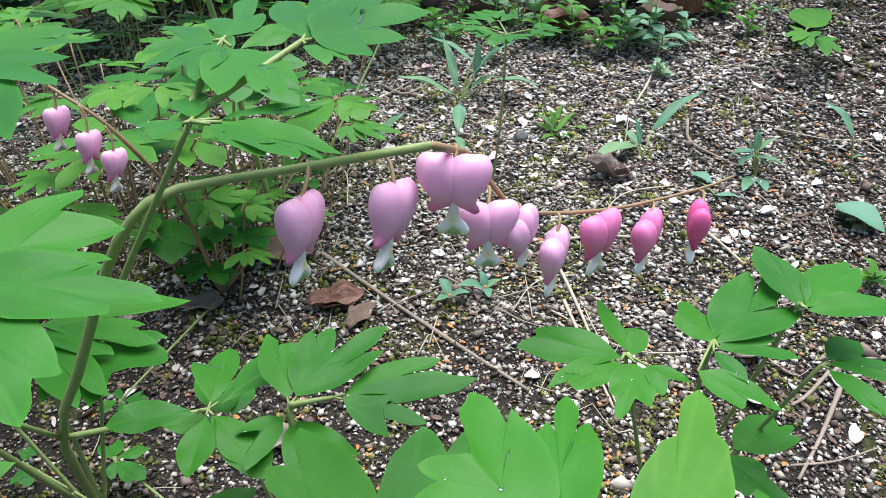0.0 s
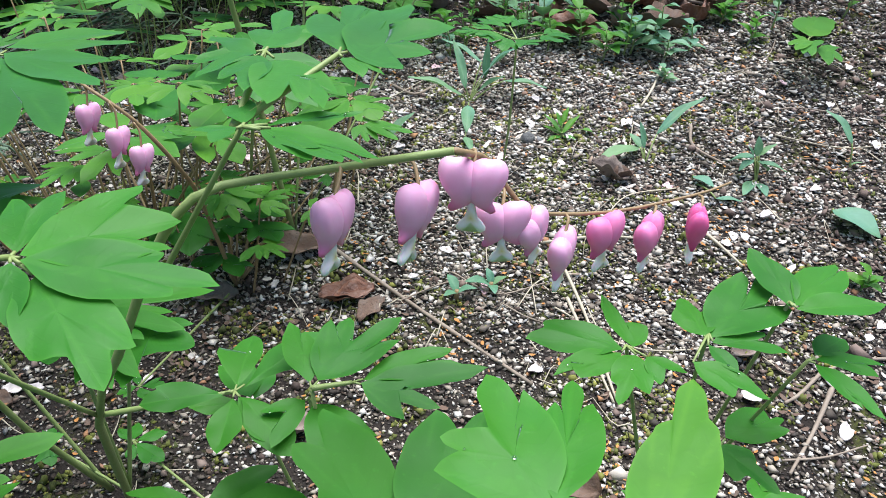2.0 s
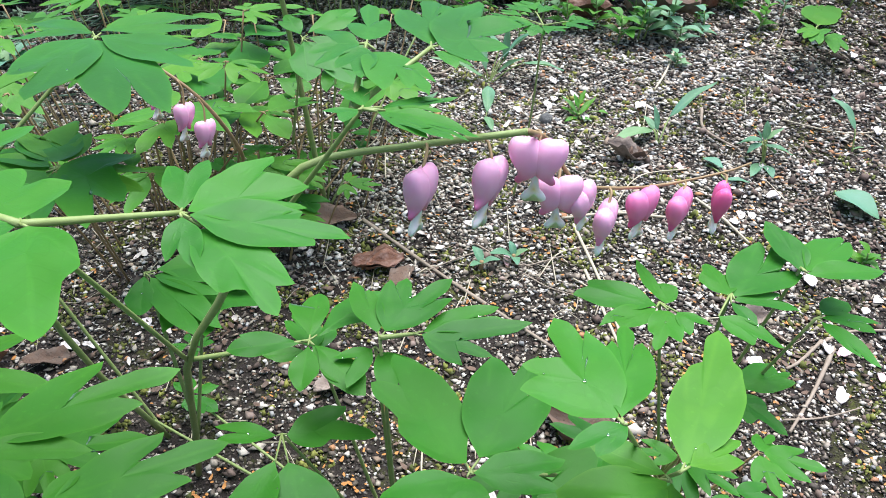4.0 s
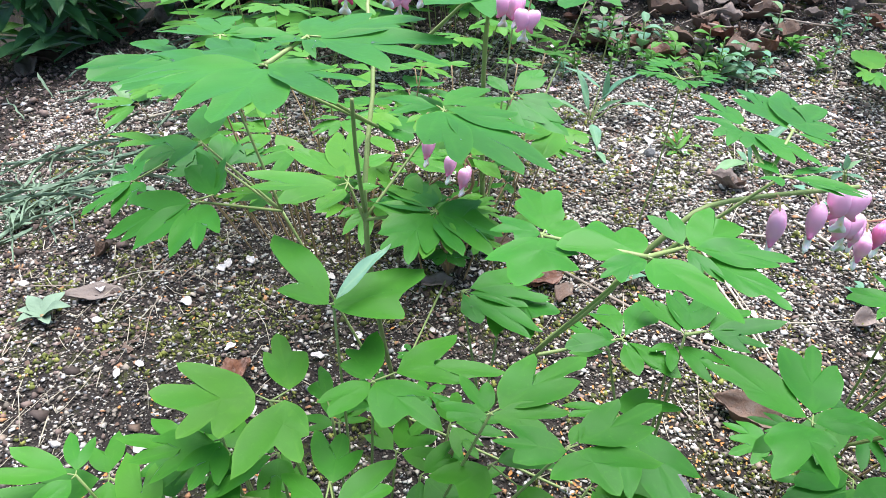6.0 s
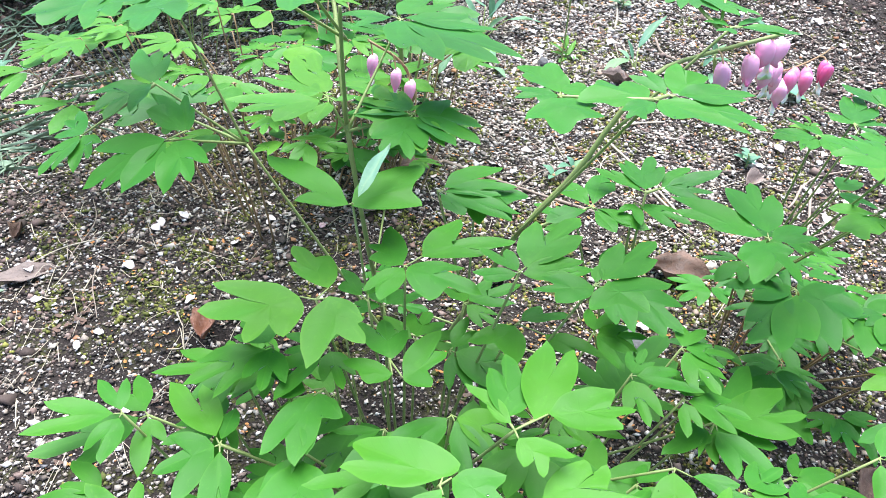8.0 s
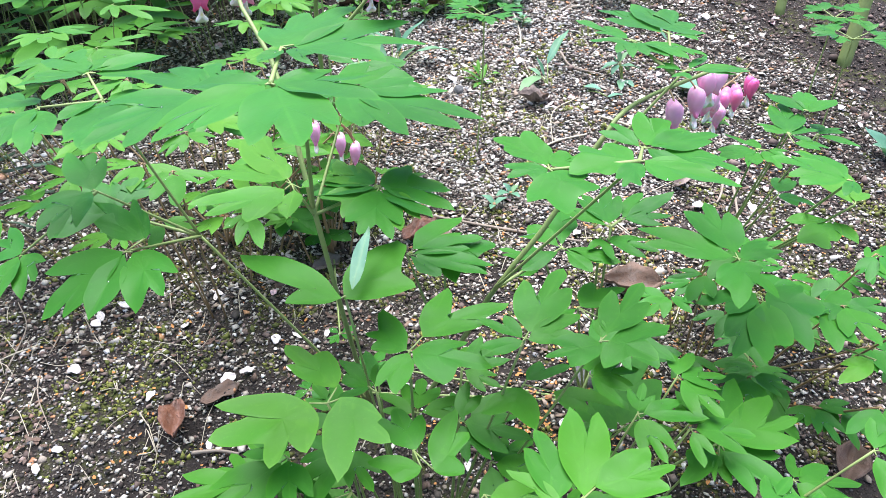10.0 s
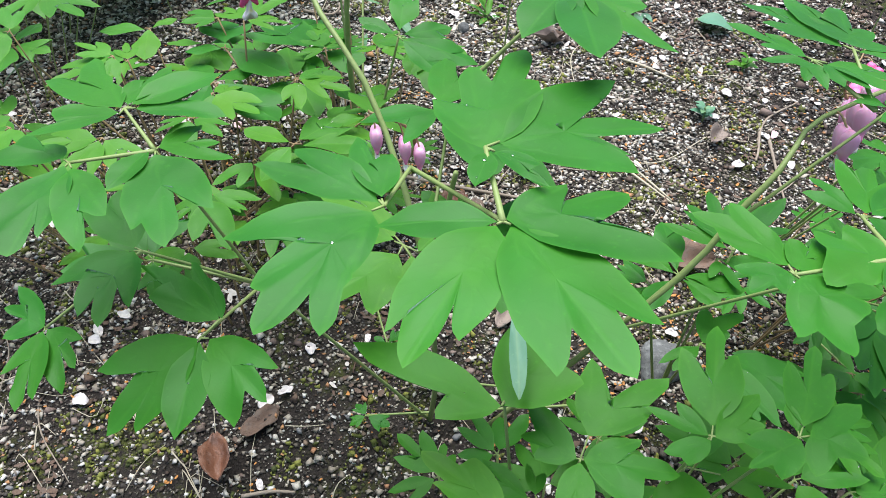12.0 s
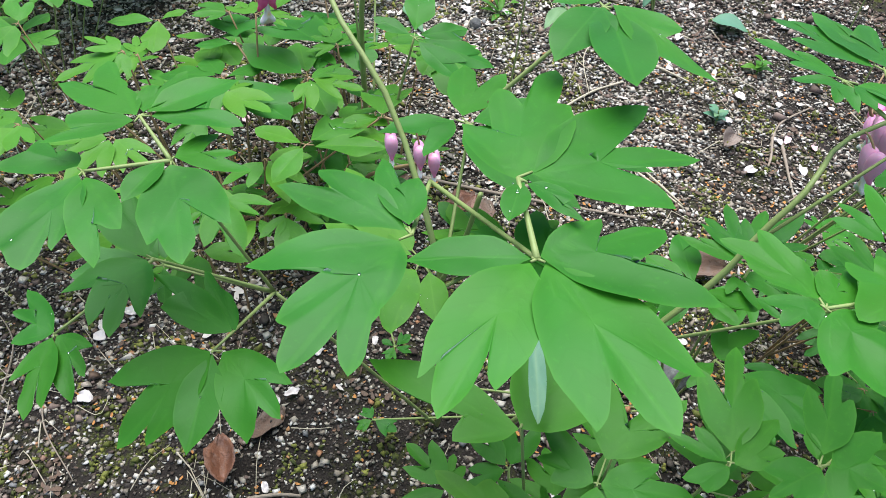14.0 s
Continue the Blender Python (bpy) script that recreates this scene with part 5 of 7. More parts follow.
tall.spray((-0.226, 0.243, 0.295), (-0.188, 0.240, 0.304), ((-0.191, 0.242, 0.304), ((-0.219, 0.267, 0.304), (-0.206, 0.263, 0.304), (-0.201, 0.284, 0.304), (-0.195, 0.272, 0.304), (-0.191, 0.267, 0.304))), ((-0.192, 0.238, 0.304), ((-0.224, 0.255, 0.304),)), ((-0.188, 0.240, 0.304), ((-0.164, 0.255, 0.304), (-0.168, 0.240, 0.304), (-0.156, 0.218, 0.304), (-0.169, 0.219, 0.304), (-0.163, 0.200, 0.304))), ((-0.192, 0.235, 0.304), ((-0.219, 0.214, 0.304), (-0.213, 0.211, 0.304), (-0.217, 0.200, 0.304), (-0.206, 0.204, 0.304), (-0.204, 0.189, 0.304), (-0.198, 0.207, 0.304), (-0.195, 0.198, 0.304))), ((-0.189, 0.235, 0.304), ((-0.178, 0.196, 0.304), (-0.179, 0.215, 0.304), (-0.176, 0.220, 0.304))), up=(0.000, 0.000, 1.000))
tall.leaf((-0.135, 0.445, 0.220), (-0.123, 0.431, 0.300), ((-0.138, 0.457, 0.308), "l", 0.9), ((-0.094, 0.469, 0.311), "l", 0.9), ((-0.082, 0.395, 0.289), "l", 0.7), ((-0.114, 0.391, 0.288), "2", 0.9), ((-0.082, 0.428, 0.299), "l", 0.7), up=(0, -0.3, 1))
tall.leaf((-0.279, 0.309, 0.261), (-0.320, 0.345, 0.270), ((-0.360, 0.359, 0.274), "3", 0.9), ((-0.327, 0.327, 0.265), "3", 0.9), ((-0.302, 0.374, 0.279), "3", 0.9), ((-0.330, 0.383, 0.281), "o", 1), up=(0, -0.3, 1))
tall.stem((tall.base, (-0.212, 0.252, 0.20), (-0.226, 0.243, 0.30), (-0.224, 0.285, 0.36), (-0.229, 0.324, 0.39), (-0.218, 0.37, 0.405), (-0.205, 0.40, 0.404)), 0.0017, 0.0009)
tall.stem((tall.base, (-0.279, 0.309, 0.261)), 0.0011, 0.0009, name="leaf_stalk")
tall.stem(((-0.226, 0.243, 0.30), (-0.230, 0.225, 0.34), (-0.232, 0.215, 0.372)), 0.0011, 0.0009, name="leaf_stalk")
rear = Plant("bleeding_heart_plant", -0.235, 0.52, "leafy bleeding heart behind with reddish stalks", "plant", "bleeding heart plants")
rear.leaf(rear.base, (-0.163, 0.516, 0.240), ((-0.195, 0.508, 0.240), "o", 1), ((-0.130, 0.505, 0.240), "3", 1), ((-0.146, 0.567, 0.240), "o", 1), ((-0.173, 0.460, 0.240), "o", 1), material=LEAF_YOUNG, stalk=STEM_RED)
rear.leaf(rear.base, (-0.071, 0.477, 0.260), ((-0.099, 0.505, 0.260), "o", 1), ((-0.051, 0.450, 0.260), "3", 1), ((-0.104, 0.449, 0.260), "o", 1), ((-0.096, 0.418, 0.260), "o", 1), material=LEAF_YOUNG, stalk=STEM_RED)
rear.leaf(rear.base, (-0.207, 0.425, 0.250), ((-0.240, 0.404, 0.250), "o", 1), ((-0.166, 0.438, 0.250), "3", 1), ((-0.227, 0.460, 0.250), "o", 1), ((-0.163, 0.398, 0.250), "o", 1), material=LEAF_YOUNG, stalk=STEM_RED)
rear.leaf(rear.base, (-0.201, 0.601, 0.240), ((-0.225, 0.626, 0.240), "o", 1), ((-0.167, 0.602, 0.240), "o", 1), ((-0.225, 0.564, 0.240), "o", 1), ((-0.200, 0.558, 0.240), "o", 1), material=LEAF_YOUNG, stalk=STEM_RED)
rear.leaf(rear.base, (-0.332, 0.637, 0.260), ((-0.347, 0.687, 0.260), "3", 1), ((-0.306, 0.663, 0.260), "o", 1), ((-0.310, 0.613, 0.260), "3", 1), ((-0.348, 0.599, 0.260), "o", 1), material=LEAF_YOUNG, stalk=STEM_RED)
rear.leaf(rear.base, (-0.150, 0.428, 0.250), ((-0.176, 0.436, 0.250), "o", 1), ((-0.128, 0.398, 0.250), "o", 1), ((-0.124, 0.463, 0.250), "3", 1), material=LEAF_YOUNG, stalk=STEM_RED)
rear.leaf(rear.base, (-0.244, 0.430, 0.200), ((-0.272, 0.421, 0.200), "3", 1), ((-0.245, 0.410, 0.200), "o", 1), ((-0.253, 0.457, 0.200), "o", 1), ((-0.207, 0.435, 0.200), "o", 1), material=LEAF_YOUNG, stalk=STEM_RED)
rear.leaf(rear.base, (-0.230, 0.652, 0.240), ((-0.266, 0.673, 0.240), "o", 1), ((-0.204, 0.659, 0.240), "o", 1), ((-0.249, 0.609, 0.240), "o", 1), material=LEAF_YOUNG, stalk=STEM_RED)
raceme.stem((raceme.base, (-0.150, 0.232, 0.165), (-0.136, 0.202, 0.239), (-0.113, 0.186, 0.286), (-0.099, 0.181, 0.317), (-0.088, 0.177, 0.336), (-0.077, 0.179, 0.345), (-0.052, 0.185, 0.348), (-0.016, 0.173, 0.361)), 0.0019, 0.0010)
raceme.stem(((-0.016, 0.173, 0.361), (-0.005, 0.199, 0.347), (0.003, 0.203, 0.335), (0.012, 0.204, 0.328), (0.041, 0.220, 0.321), (0.071, 0.231, 0.323), (0.084, 0.237, 0.325)), 0.0010, 0.0004, STEM_RED, "flower_stalk")
raceme.flower((-0.046, 0.173, 0.339), (-0.045, 0.184, 0.351), 0.0200, 62, 6, PETAL, 0.80)
raceme.flower((-0.025, 0.179, 0.340), (-0.029, 0.189, 0.352), 0.0207, 58, 14, PETAL, 0.82)
raceme.flower((-0.010, 0.184, 0.346), (-0.011, 0.191, 0.353), 0.0198, -8, -2)
raceme.flower((0.000, 0.192, 0.330), (-0.001, 0.200, 0.338), 0.0179, 5, -4)
raceme.flower((0.010, 0.197, 0.325), (0.008, 0.204, 0.330), 0.0170, 50, -20, PETAL, 0.85)
raceme.flower((0.021, 0.203, 0.314), (0.022, 0.209, 0.325), 0.0190, 65, -6, PETAL, 0.85)
raceme.flower((0.036, 0.212, 0.316), (0.041, 0.220, 0.321), 0.0189, 35, -4, PETAL_MID, 0.85)
raceme.flower((0.052, 0.217, 0.313), (0.055, 0.225, 0.321), 0.0189, 55, -8, PETAL_MID, 0.85)
raceme.flower((0.069, 0.221, 0.315), (0.071, 0.230, 0.323), 0.0189, 80, -5, PETAL_YOUNG, 0.62)
tall.flower((-0.210, 0.391, 0.376), (-0.207, 0.395, 0.404), 0.020, 20, 4)
tall.flower((-0.196, 0.412, 0.379), (-0.193, 0.416, 0.407), 0.020, 60, 4)
tall.flower((-0.217, 0.383, 0.385), (-0.214, 0.387, 0.413), 0.020, -20, 4)
tall.flower((-0.243, 0.363, 0.384), (-0.240, 0.367, 0.412), 0.020, 0, 4, PETAL_YOUNG, 0.7)
nodding = Plant("bleeding_heart_plant", -0.12, 0.50, "bleeding heart with drooping pink flower stalk", "plant", "bleeding heart plants")
nodding.flower((-0.129, 0.378, 0.369), (-0.126, 0.382, 0.399), 0.019, 10, 4)
nodding.flower((-0.134, 0.391, 0.374), (-0.131, 0.395, 0.404), 0.019, 60, 4)
nodding.flower((-0.138, 0.412, 0.369), (-0.135, 0.416, 0.399), 0.019, 20, 4)
nodding.stem((nodding.base, (-0.14, 0.47, 0.30), (-0.145, 0.43, 0.385), (-0.133, 0.405, 0.400)), 0.0024, 0.0010)
nodding.leaf(nodding.base, (-0.108, 0.548, 0.350), ((-0.147, 0.554, 0.350), "o", 1), ((-0.132, 0.488, 0.350), "3", 1), ((-0.074, 0.541, 0.350), "3", 1))
nodding.leaf(nodding.base, (-0.012, 0.670, 0.330), ((0.014, 0.636, 0.330), "o", 1), ((-0.051, 0.606, 0.330), "o", 1))
small = Plant("bleeding_heart_plant", -0.155, 0.45, "small bleeding heart with red stalks and a few flowers", "plant", "bleeding heart plants")
small.flower((-0.188, 0.350, 0.290), (-0.190, 0.354, 0.308), 0.0190, 65, 8, None, 0.75)
small.flower((-0.173, 0.344, 0.281), (-0.176, 0.349, 0.300), 0.0190, 65, 8, None, 0.75)
small.flower((-0.163, 0.344, 0.272), (-0.166, 0.349, 0.290), 0.0190, 60, 8, None, 0.75)
small.stem((small.base, (-0.165, 0.43, 0.20), (-0.153, 0.371, 0.252), (-0.166, 0.352, 0.289), (-0.190, 0.354, 0.307)), 0.0016, 0.0008, STEM_RED)
small.leaf(small.base, (-0.194, 0.483, 0.169), ((-0.212, 0.470, 0.169), "3", 1), ((-0.208, 0.522, 0.169), "3", 1), ((-0.176, 0.422, 0.169), "3", 1), ((-0.182, 0.505, 0.169), "2", 1), stalk=STEM_RED)
small.leaf(small.base, (-0.155, 0.472, 0.172), ((-0.179, 0.467, 0.172), "3", 1), ((-0.171, 0.519, 0.172), "3", 1), ((-0.151, 0.438, 0.172), "3", 1), ((-0.131, 0.469, 0.172), "3", 1), stalk=STEM_RED)
small.leaf(small.base, (-0.144, 0.474, 0.168), ((-0.130, 0.513, 0.168), "3", 1), ((-0.123, 0.487, 0.168), "3", 1), ((-0.120, 0.441, 0.168), "3", 1), ((-0.152, 0.517, 0.168), "2", 1), stalk=STEM_RED)
small.leaf(small.base, (-0.162, 0.453, 0.149), ((-0.182, 0.438, 0.149), "l", 1), ((-0.181, 0.460, 0.149), "2", 1), ((-0.149, 0.439, 0.149), "l", 1), ((-0.168, 0.425, 0.149), "2", 1), ((-0.145, 0.426, 0.149), "2", 1), stalk=STEM_RED)
small.leaf(small.base, (-0.098, 0.530, 0.177), ((-0.117, 0.520, 0.177), "2", 1), ((-0.091, 0.551, 0.177), "2", 1), ((-0.095, 0.512, 0.177), "2", 1), stalk=STEM_RED)
small.leaf(small.base, (-0.107, 0.538, 0.188), ((-0.081, 0.545, 0.188), "2", 1), ((-0.122, 0.527, 0.188), "2", 1), ((-0.102, 0.571, 0.188), "o", 1), stalk=STEM_RED)
small.leaf(small.base, (-0.220, 0.536, 0.244), ((-0.248, 0.505, 0.244), "l", 1), ((-0.257, 0.572, 0.244), "o", 1), ((-0.185, 0.539, 0.244), "l", 1), ((-0.200, 0.465, 0.244), "l", 1), ((-0.220, 0.575, 0.244), "o", 1), stalk=STEM_RED)
small.leaf(small.base, (-0.196, 0.568, 0.251), ((-0.224, 0.579, 0.251), "o", 1), ((-0.177, 0.614, 0.251), "3", 1), ((-0.171, 0.507, 0.251), "o", 1), stalk=STEM_RED)
small.leaf(small.base, (-0.130, 0.551, 0.237), ((-0.150, 0.526, 0.237), "3", 1), ((-0.099, 0.566, 0.237), "3", 1), ((-0.143, 0.618, 0.237), "3", 1), ((-0.101, 0.518, 0.237), "3", 1), stalk=STEM_RED)
small.leaf(small.base, (-0.087, 0.610, 0.212), ((-0.107, 0.623, 0.212), "3", 1), ((-0.064, 0.612, 0.212), "3", 1), ((-0.093, 0.669, 0.212), "3", 1), stalk=STEM_RED)
small.leaf(small.base, (-0.190, 0.344, 0.120), ((-0.201, 0.337, 0.120), "3", 1), ((-0.195, 0.354, 0.120), "o", 1), ((-0.175, 0.347, 0.120), "2", 1), ((-0.183, 0.333, 0.120), "2", 1))
sprawl.leaf(sprawl.base, (-0.180, 0.304, 0.115), ((-0.192, 0.314, 0.115), "o", 1), ((-0.183, 0.320, 0.115), "o", 1), ((-0.177, 0.291, 0.115), "l", 1), ((-0.159, 0.291, 0.115), "l", 1), ((-0.164, 0.314, 0.115), "l", 1))
sprawl.leaf(sprawl.base, (-0.230, 0.305, 0.111), ((-0.243, 0.305, 0.111), "3", 1), ((-0.231, 0.317, 0.111), "3", 1), ((-0.221, 0.290, 0.111), "3", 1))
v, f, vein = strap(Vector((-0.235, 0.165, 0.300)), Vector((-0.212, 0.198, 0.307)), 0.0065, 0.05)
front.part("leaflet", (v, f), LEAF_PALE, None, "folded leaflet showing its pale underside", vein)


# ---- litter ----
def scrap(name, x, y, length, width, turn, material, label, category, group="", curl=0.25, tilt=0.0, lift=0.004, pointed=0.7, seed=0, wave=0.08):
    """A fallen leaf or petal: a thin curled blade that lies on the soil."""
    rnd = random.Random(seed + int(9999 * (x + y)))
    nx, ny = 12, 6
    verts, low = [], 9
    for side in (1, -1):
        for i in range(nx + 1):
            u = i / nx
            half = 0.5 * width * math.sin(math.pi * min(1, u * 0.94 + 0.03)) ** pointed * (1 + 0.22 * noise.noise((u * 5, side * 0.0 + x * 70, y * 70 + seed)))
            for k in range(ny + 1):
                v = 2 * k / ny - 1
                z = curl * length * ((u - 0.5) ** 2 + 0.5 * (v * half / width) ** 2 * 4) + wave * length * noise.noise((u * 3 + x * 90, v * 1.6 + y * 90, seed)) + 0.35 * wave * length * noise.noise((u * 8 + y * 50, v * 4, x * 50)) + abs(v) * half * 0.25
                z += 0.00025 * side
                verts.append(Vector(((u - 0.5) * length, v * half * (1 + 0.12 * math.sin(7 * u + x * 60)), z)))
                low = min(low, z)
    w, n = ny + 1, (nx + 1) * (ny + 1)
    faces = []
    for i in range(nx):
        for k in range(ny):
            a = i * w + k
            faces += [(a, a + w, a + w + 1, a + 1), (n + a, n + a + 1, n + a + w + 1, n + a + w)]
    edge = [k for k in range(w)] + [i * w + ny for i in range(1, nx + 1)] + [nx * w + k for k in range(ny - 1, -1, -1)] + [i * w for i in range(nx - 1, 0, -1)]
    for a, b in zip(edge, edge[1:] + edge[:1]):
        faces.append((a, b, n + b, n + a))
    ob = put(name, verts, faces, material)
    slope = math.degrees(math.atan(0.20))
    ob.matrix_world = pose(x, y, float(rise(x, y)) + lift - low, slope * 0.8 + rnd.uniform(-6, 6), rnd.uniform(-8, 8), 0) @ pose(0, 0, 0, 0, tilt, turn)
    return tagged(ob, label, category, group)


def petal(x, y, size=0.012, turn=0.0, pink=False):
    return scrap("fallen_petal", x, y, size * 0.85, size * (0.42 + 0.30 * ((x * 917 + y * 331) % 1)), turn, PINK_PETAL if pink else WHITE_PETAL, "pale pink fallen blossom petal on the soil" if pink else "white fallen blossom petal on the gravel", "petal", "fallen petals", 0.2, 0, 0.0016, 0.62, 3, 0.22)


def dead_leaf(x, y, length, turn, material, label, curl=0.14, tilt=0.0, width=0.55, wave=0.17):
    return scrap("dead_leaf", x, y, length, length * width, turn, material, label, "dead leaf", "dead leaves", curl, tilt, 0.002, 0.75, 5, wave)


def twig(points, r0, r1, material=None, label="thin dry grey twig lying on the soil", name="twig", lift=0.003):
    line = [(x, y, float(rise(x, y)) + lift) for x, y in points]
    base = Vector(line[0])
    v, f = tube(line, r0, r1, 6, 16, 0.35)
    ob = put(name, [q - base for q in v], f, material or TWIG)
    ob.location = base
    return tagged(ob, label, "twig", "twigs")


for x, y, s, a, pink in ((0.296, 0.672, 0.0123, 131, 0), (0.217, 0.486, 0.0111, 261, 0), (0.224, 0.482, 0.0093, 85, 0), (0.054, 0.362, 0.0121, 15, 0), (0.280, 0.389, 0.0091, 223, 0), (0.297, 0.534, 0.0129, 200, 0), (0.085, 0.688, 0.0124, 298, 0), (-0.044, 0.621, 0.0130, 202, 0), (0.046, 0.639, 0.0126, 121, 0), (0.236, 0.320, 0.0154, 242, 0), (0.247, 0.502, 0.0152, 11, 0), (0.321, 0.685, 0.0107, 105, 1), (0.290, 0.787, 0.0091, 50, 0), (0.401, 0.655, 0.0101, 88, 0), (0.291, 0.731, 0.0106, 42, 0), (0.275, 0.696, 0.0134, 23, 0), (0.392, 0.707, 0.0126, 64, 0), (-0.002, 0.484, 0.0122, 163, 0)):
    petal(x, y, s, a, bool(pink))
for x, y, s, a, pink in ((-0.126, 0.446, 0.0103, 71, 0), (0.083, 0.654, 0.0103, 263, 0), (0.410, 0.676, 0.0096, 196, 0), (0.182, 0.550, 0.0101, 336, 1), (-0.026, 0.456, 0.0094, 7, 0), (0.360, 0.769, 0.0129, 77, 0), (0.252, 0.544, 0.0148, 271, 0), (0.025, 0.439, 0.0150, 87, 1), (0.109, 0.620, 0.0146, 257, 0), (-0.406, 0.364, 0.0111, 142, 0), (-0.336, 0.375, 0.0123, 220, 0), (-0.380, 0.279, 0.0143, 37, 0), (-0.484, 0.755, 0.0115, 72, 0), (-0.636, 0.809, 0.0147, 341, 0), (-0.393, 0.724, 0.0114, 167, 1), (-0.697, 0.917, 0.0108, 130, 0), (-0.617, 0.829, 0.0094, 179, 0), (-0.084, 0.755, 0.0092, 194, 0)):
    petal(x, y, s, a, bool(pink))
for x, y, s, a, pink in ((0.076, 0.645, 0.0150, 116, 0), (0.046, 0.587, 0.0152, 48, 1), (-0.012, 0.763, 0.0117, 23, 1), (-0.110, 0.776, 0.0094, 288, 0), (-0.099, 0.518, 0.0134, 33, 0), (-0.422, 0.357, 0.0106, 93, 0), (-0.469, 0.464, 0.0152, 114, 0), (-0.546, 0.482, 0.0102, 25, 0), (-0.357, 0.482, 0.0138, 271, 0), (-0.356, 0.612, 0.0112, 256, 0), (-0.479, 0.767, 0.0115, 148, 0), (-0.233, 0.382, 0.0112, 245, 0), (-0.194, 0.366, 0.0094, 233, 0), (-0.337, 0.482, 0.0123, 132, 0), (-0.385, 0.435, 0.0129, 127, 0), (0.293, 0.399, 0.0107, 204, 0), (0.185, 0.341, 0.0148, 328, 0), (0.208, 0.475, 0.0099, 179, 0)):
    petal(x, y, s, a, bool(pink))
for x, y, s, a, pink in ((0.005, 0.247, 0.0121, 126, 0), (-0.350, 0.770, 0.0098, 170, 0), (-0.458, 0.421, 0.0106, 23, 0), (-0.362, 0.474, 0.0116, 123, 0), (-0.307, 0.311, 0.0091, 74, 0), (-0.264, 0.360, 0.0134, 359, 0), (0.246, 0.412, 0.0133, 282, 0), (0.267, 0.332, 0.0092, 68, 1), (-0.071, 0.204, 0.0100, 191, 0), (-0.151, 0.207, 0.0106, 65, 0), (-0.218, 0.434, 0.0090, 239, 1), (-0.279, 0.361, 0.0151, 20, 0), (0.544, 0.540, 0.0091, 186, 0), (0.527, 0.569, 0.0107, 335, 0), (0.296, 0.298, 0.0103, 264, 0), (0.123, 0.267, 0.0127, 350, 0), (-0.002, 0.229, 0.0108, 236, 0), (0.517, 0.566, 0.0129, 264, 1)):
    petal(x, y, s, a, bool(pink))
for x, y, s, a, pink in ((0.667, 0.470, 0.0143, 201, 0), (0.366, 0.956, 0.0133, 240, 0), (-0.535, 0.638, 0.0110, 44, 1), (-0.541, 1.099, 0.0128, 185, 0), (0.183, 0.526, 0.0107, 359, 0), (-0.078, 1.081, 0.0106, 323, 0), (0.477, 0.983, 0.0155, 126, 0), (-0.129, 0.720, 0.0112, 323, 0), (0.212, 0.396, 0.0128, 160, 0), (0.456, 0.398, 0.0124, 31, 0), (0.215, 1.003, 0.0138, 241, 0), (-0.327, 1.022, 0.0154, 27, 0), (0.447, 0.364, 0.0107, 229, 0), (0.249, 0.351, 0.0126, 25, 1), (0.004, 0.678, 0.0109, 154, 0), (0.367, 0.587, 0.0141, 92, 0), (-0.421, 0.874, 0.0150, 150, 1), (-0.062, 0.949, 0.0113, 158, 0)):
    petal(x, y, s, a, bool(pink))
for x, y, s, a, pink in ((0.360, 0.730, 0.0115, 42, 0), (-0.583, 1.050, 0.0148, 263, 0), (-0.497, 0.984, 0.0105, 238, 0), (-0.159, 1.063, 0.0098, 328, 0), (-0.121, 1.052, 0.0133, 336, 0), (0.290, 0.856, 0.0091, 295, 0), (0.221, 0.698, 0.0117, 203, 0), (-0.334, 0.831, 0.0126, 198, 0), (-0.471, 0.869, 0.0106, 2, 0), (0.162, 0.632, 0.0151, 234, 0), (0.358, 0.496, 0.0098, 249, 0), (-0.131, 0.948, 0.0119, 127, 0), (-0.143, 0.885, 0.0136, 319, 1), (0.135, 1.056, 0.0149, 296, 1), (0.590, 0.893, 0.0110, 132, 0), (0.371, 0.465, 0.0104, 175, 0), (0.255, 0.986, 0.0145, 55, 0), (-0.119, 0.765, 0.0124, 81, 0)):
    petal(x, y, s, a, bool(pink))
for x, y, s, a, pink in ((-0.025, 1.069, 0.0151, 112, 0), (-0.219, 0.652, 0.0117, 306, 0), (-0.599, 0.665, 0.0115, 339, 1), (0.158, 1.051, 0.0092, 164, 0), (0.508, 0.596, 0.0103, 88, 0), (0.587, 0.491, 0.0127, 344, 0), (0.388, 0.468, 0.0109, 217, 0), (0.430, 0.972, 0.0120, 3, 0), (-0.432, 0.745, 0.0108, 57, 0), (-0.290, 0.719, 0.0112, 265, 0), (0.437, 0.559, 0.0125, 60, 0), (-0.190, 1.046, 0.0145, 358, 0), (0.468, 0.710, 0.0129, 179, 0), (-0.054, 0.850, 0.0097, 195, 0), (0.431, 0.603, 0.0154, 89, 0), (0.352, 0.649, 0.0119, 262, 0), (0.113, 0.903, 0.0090, 14, 0), (0.002, 0.868, 0.0132, 71, 0)):
    petal(x, y, s, a, bool(pink))
for x, y, s, a, pink in ((0.237, 0.354, 0.0125, 285, 0), (0.121, 1.015, 0.0131, 14, 1), (-0.181, 0.625, 0.0121, 252, 1), (-0.100, 0.860, 0.0093, 339, 1), (0.342, 1.056, 0.0134, 141, 0), (-0.149, 0.880, 0.0145, 321, 0), (-0.190, 0.968, 0.0125, 227, 1), (-0.323, 1.003, 0.0121, 274, 0)):
    petal(x, y, s, a, bool(pink))
dead_leaf(-0.073, 0.436, 0.040, 10, DEAD_RED, "glossy russet dead leaf with a pale bloom")
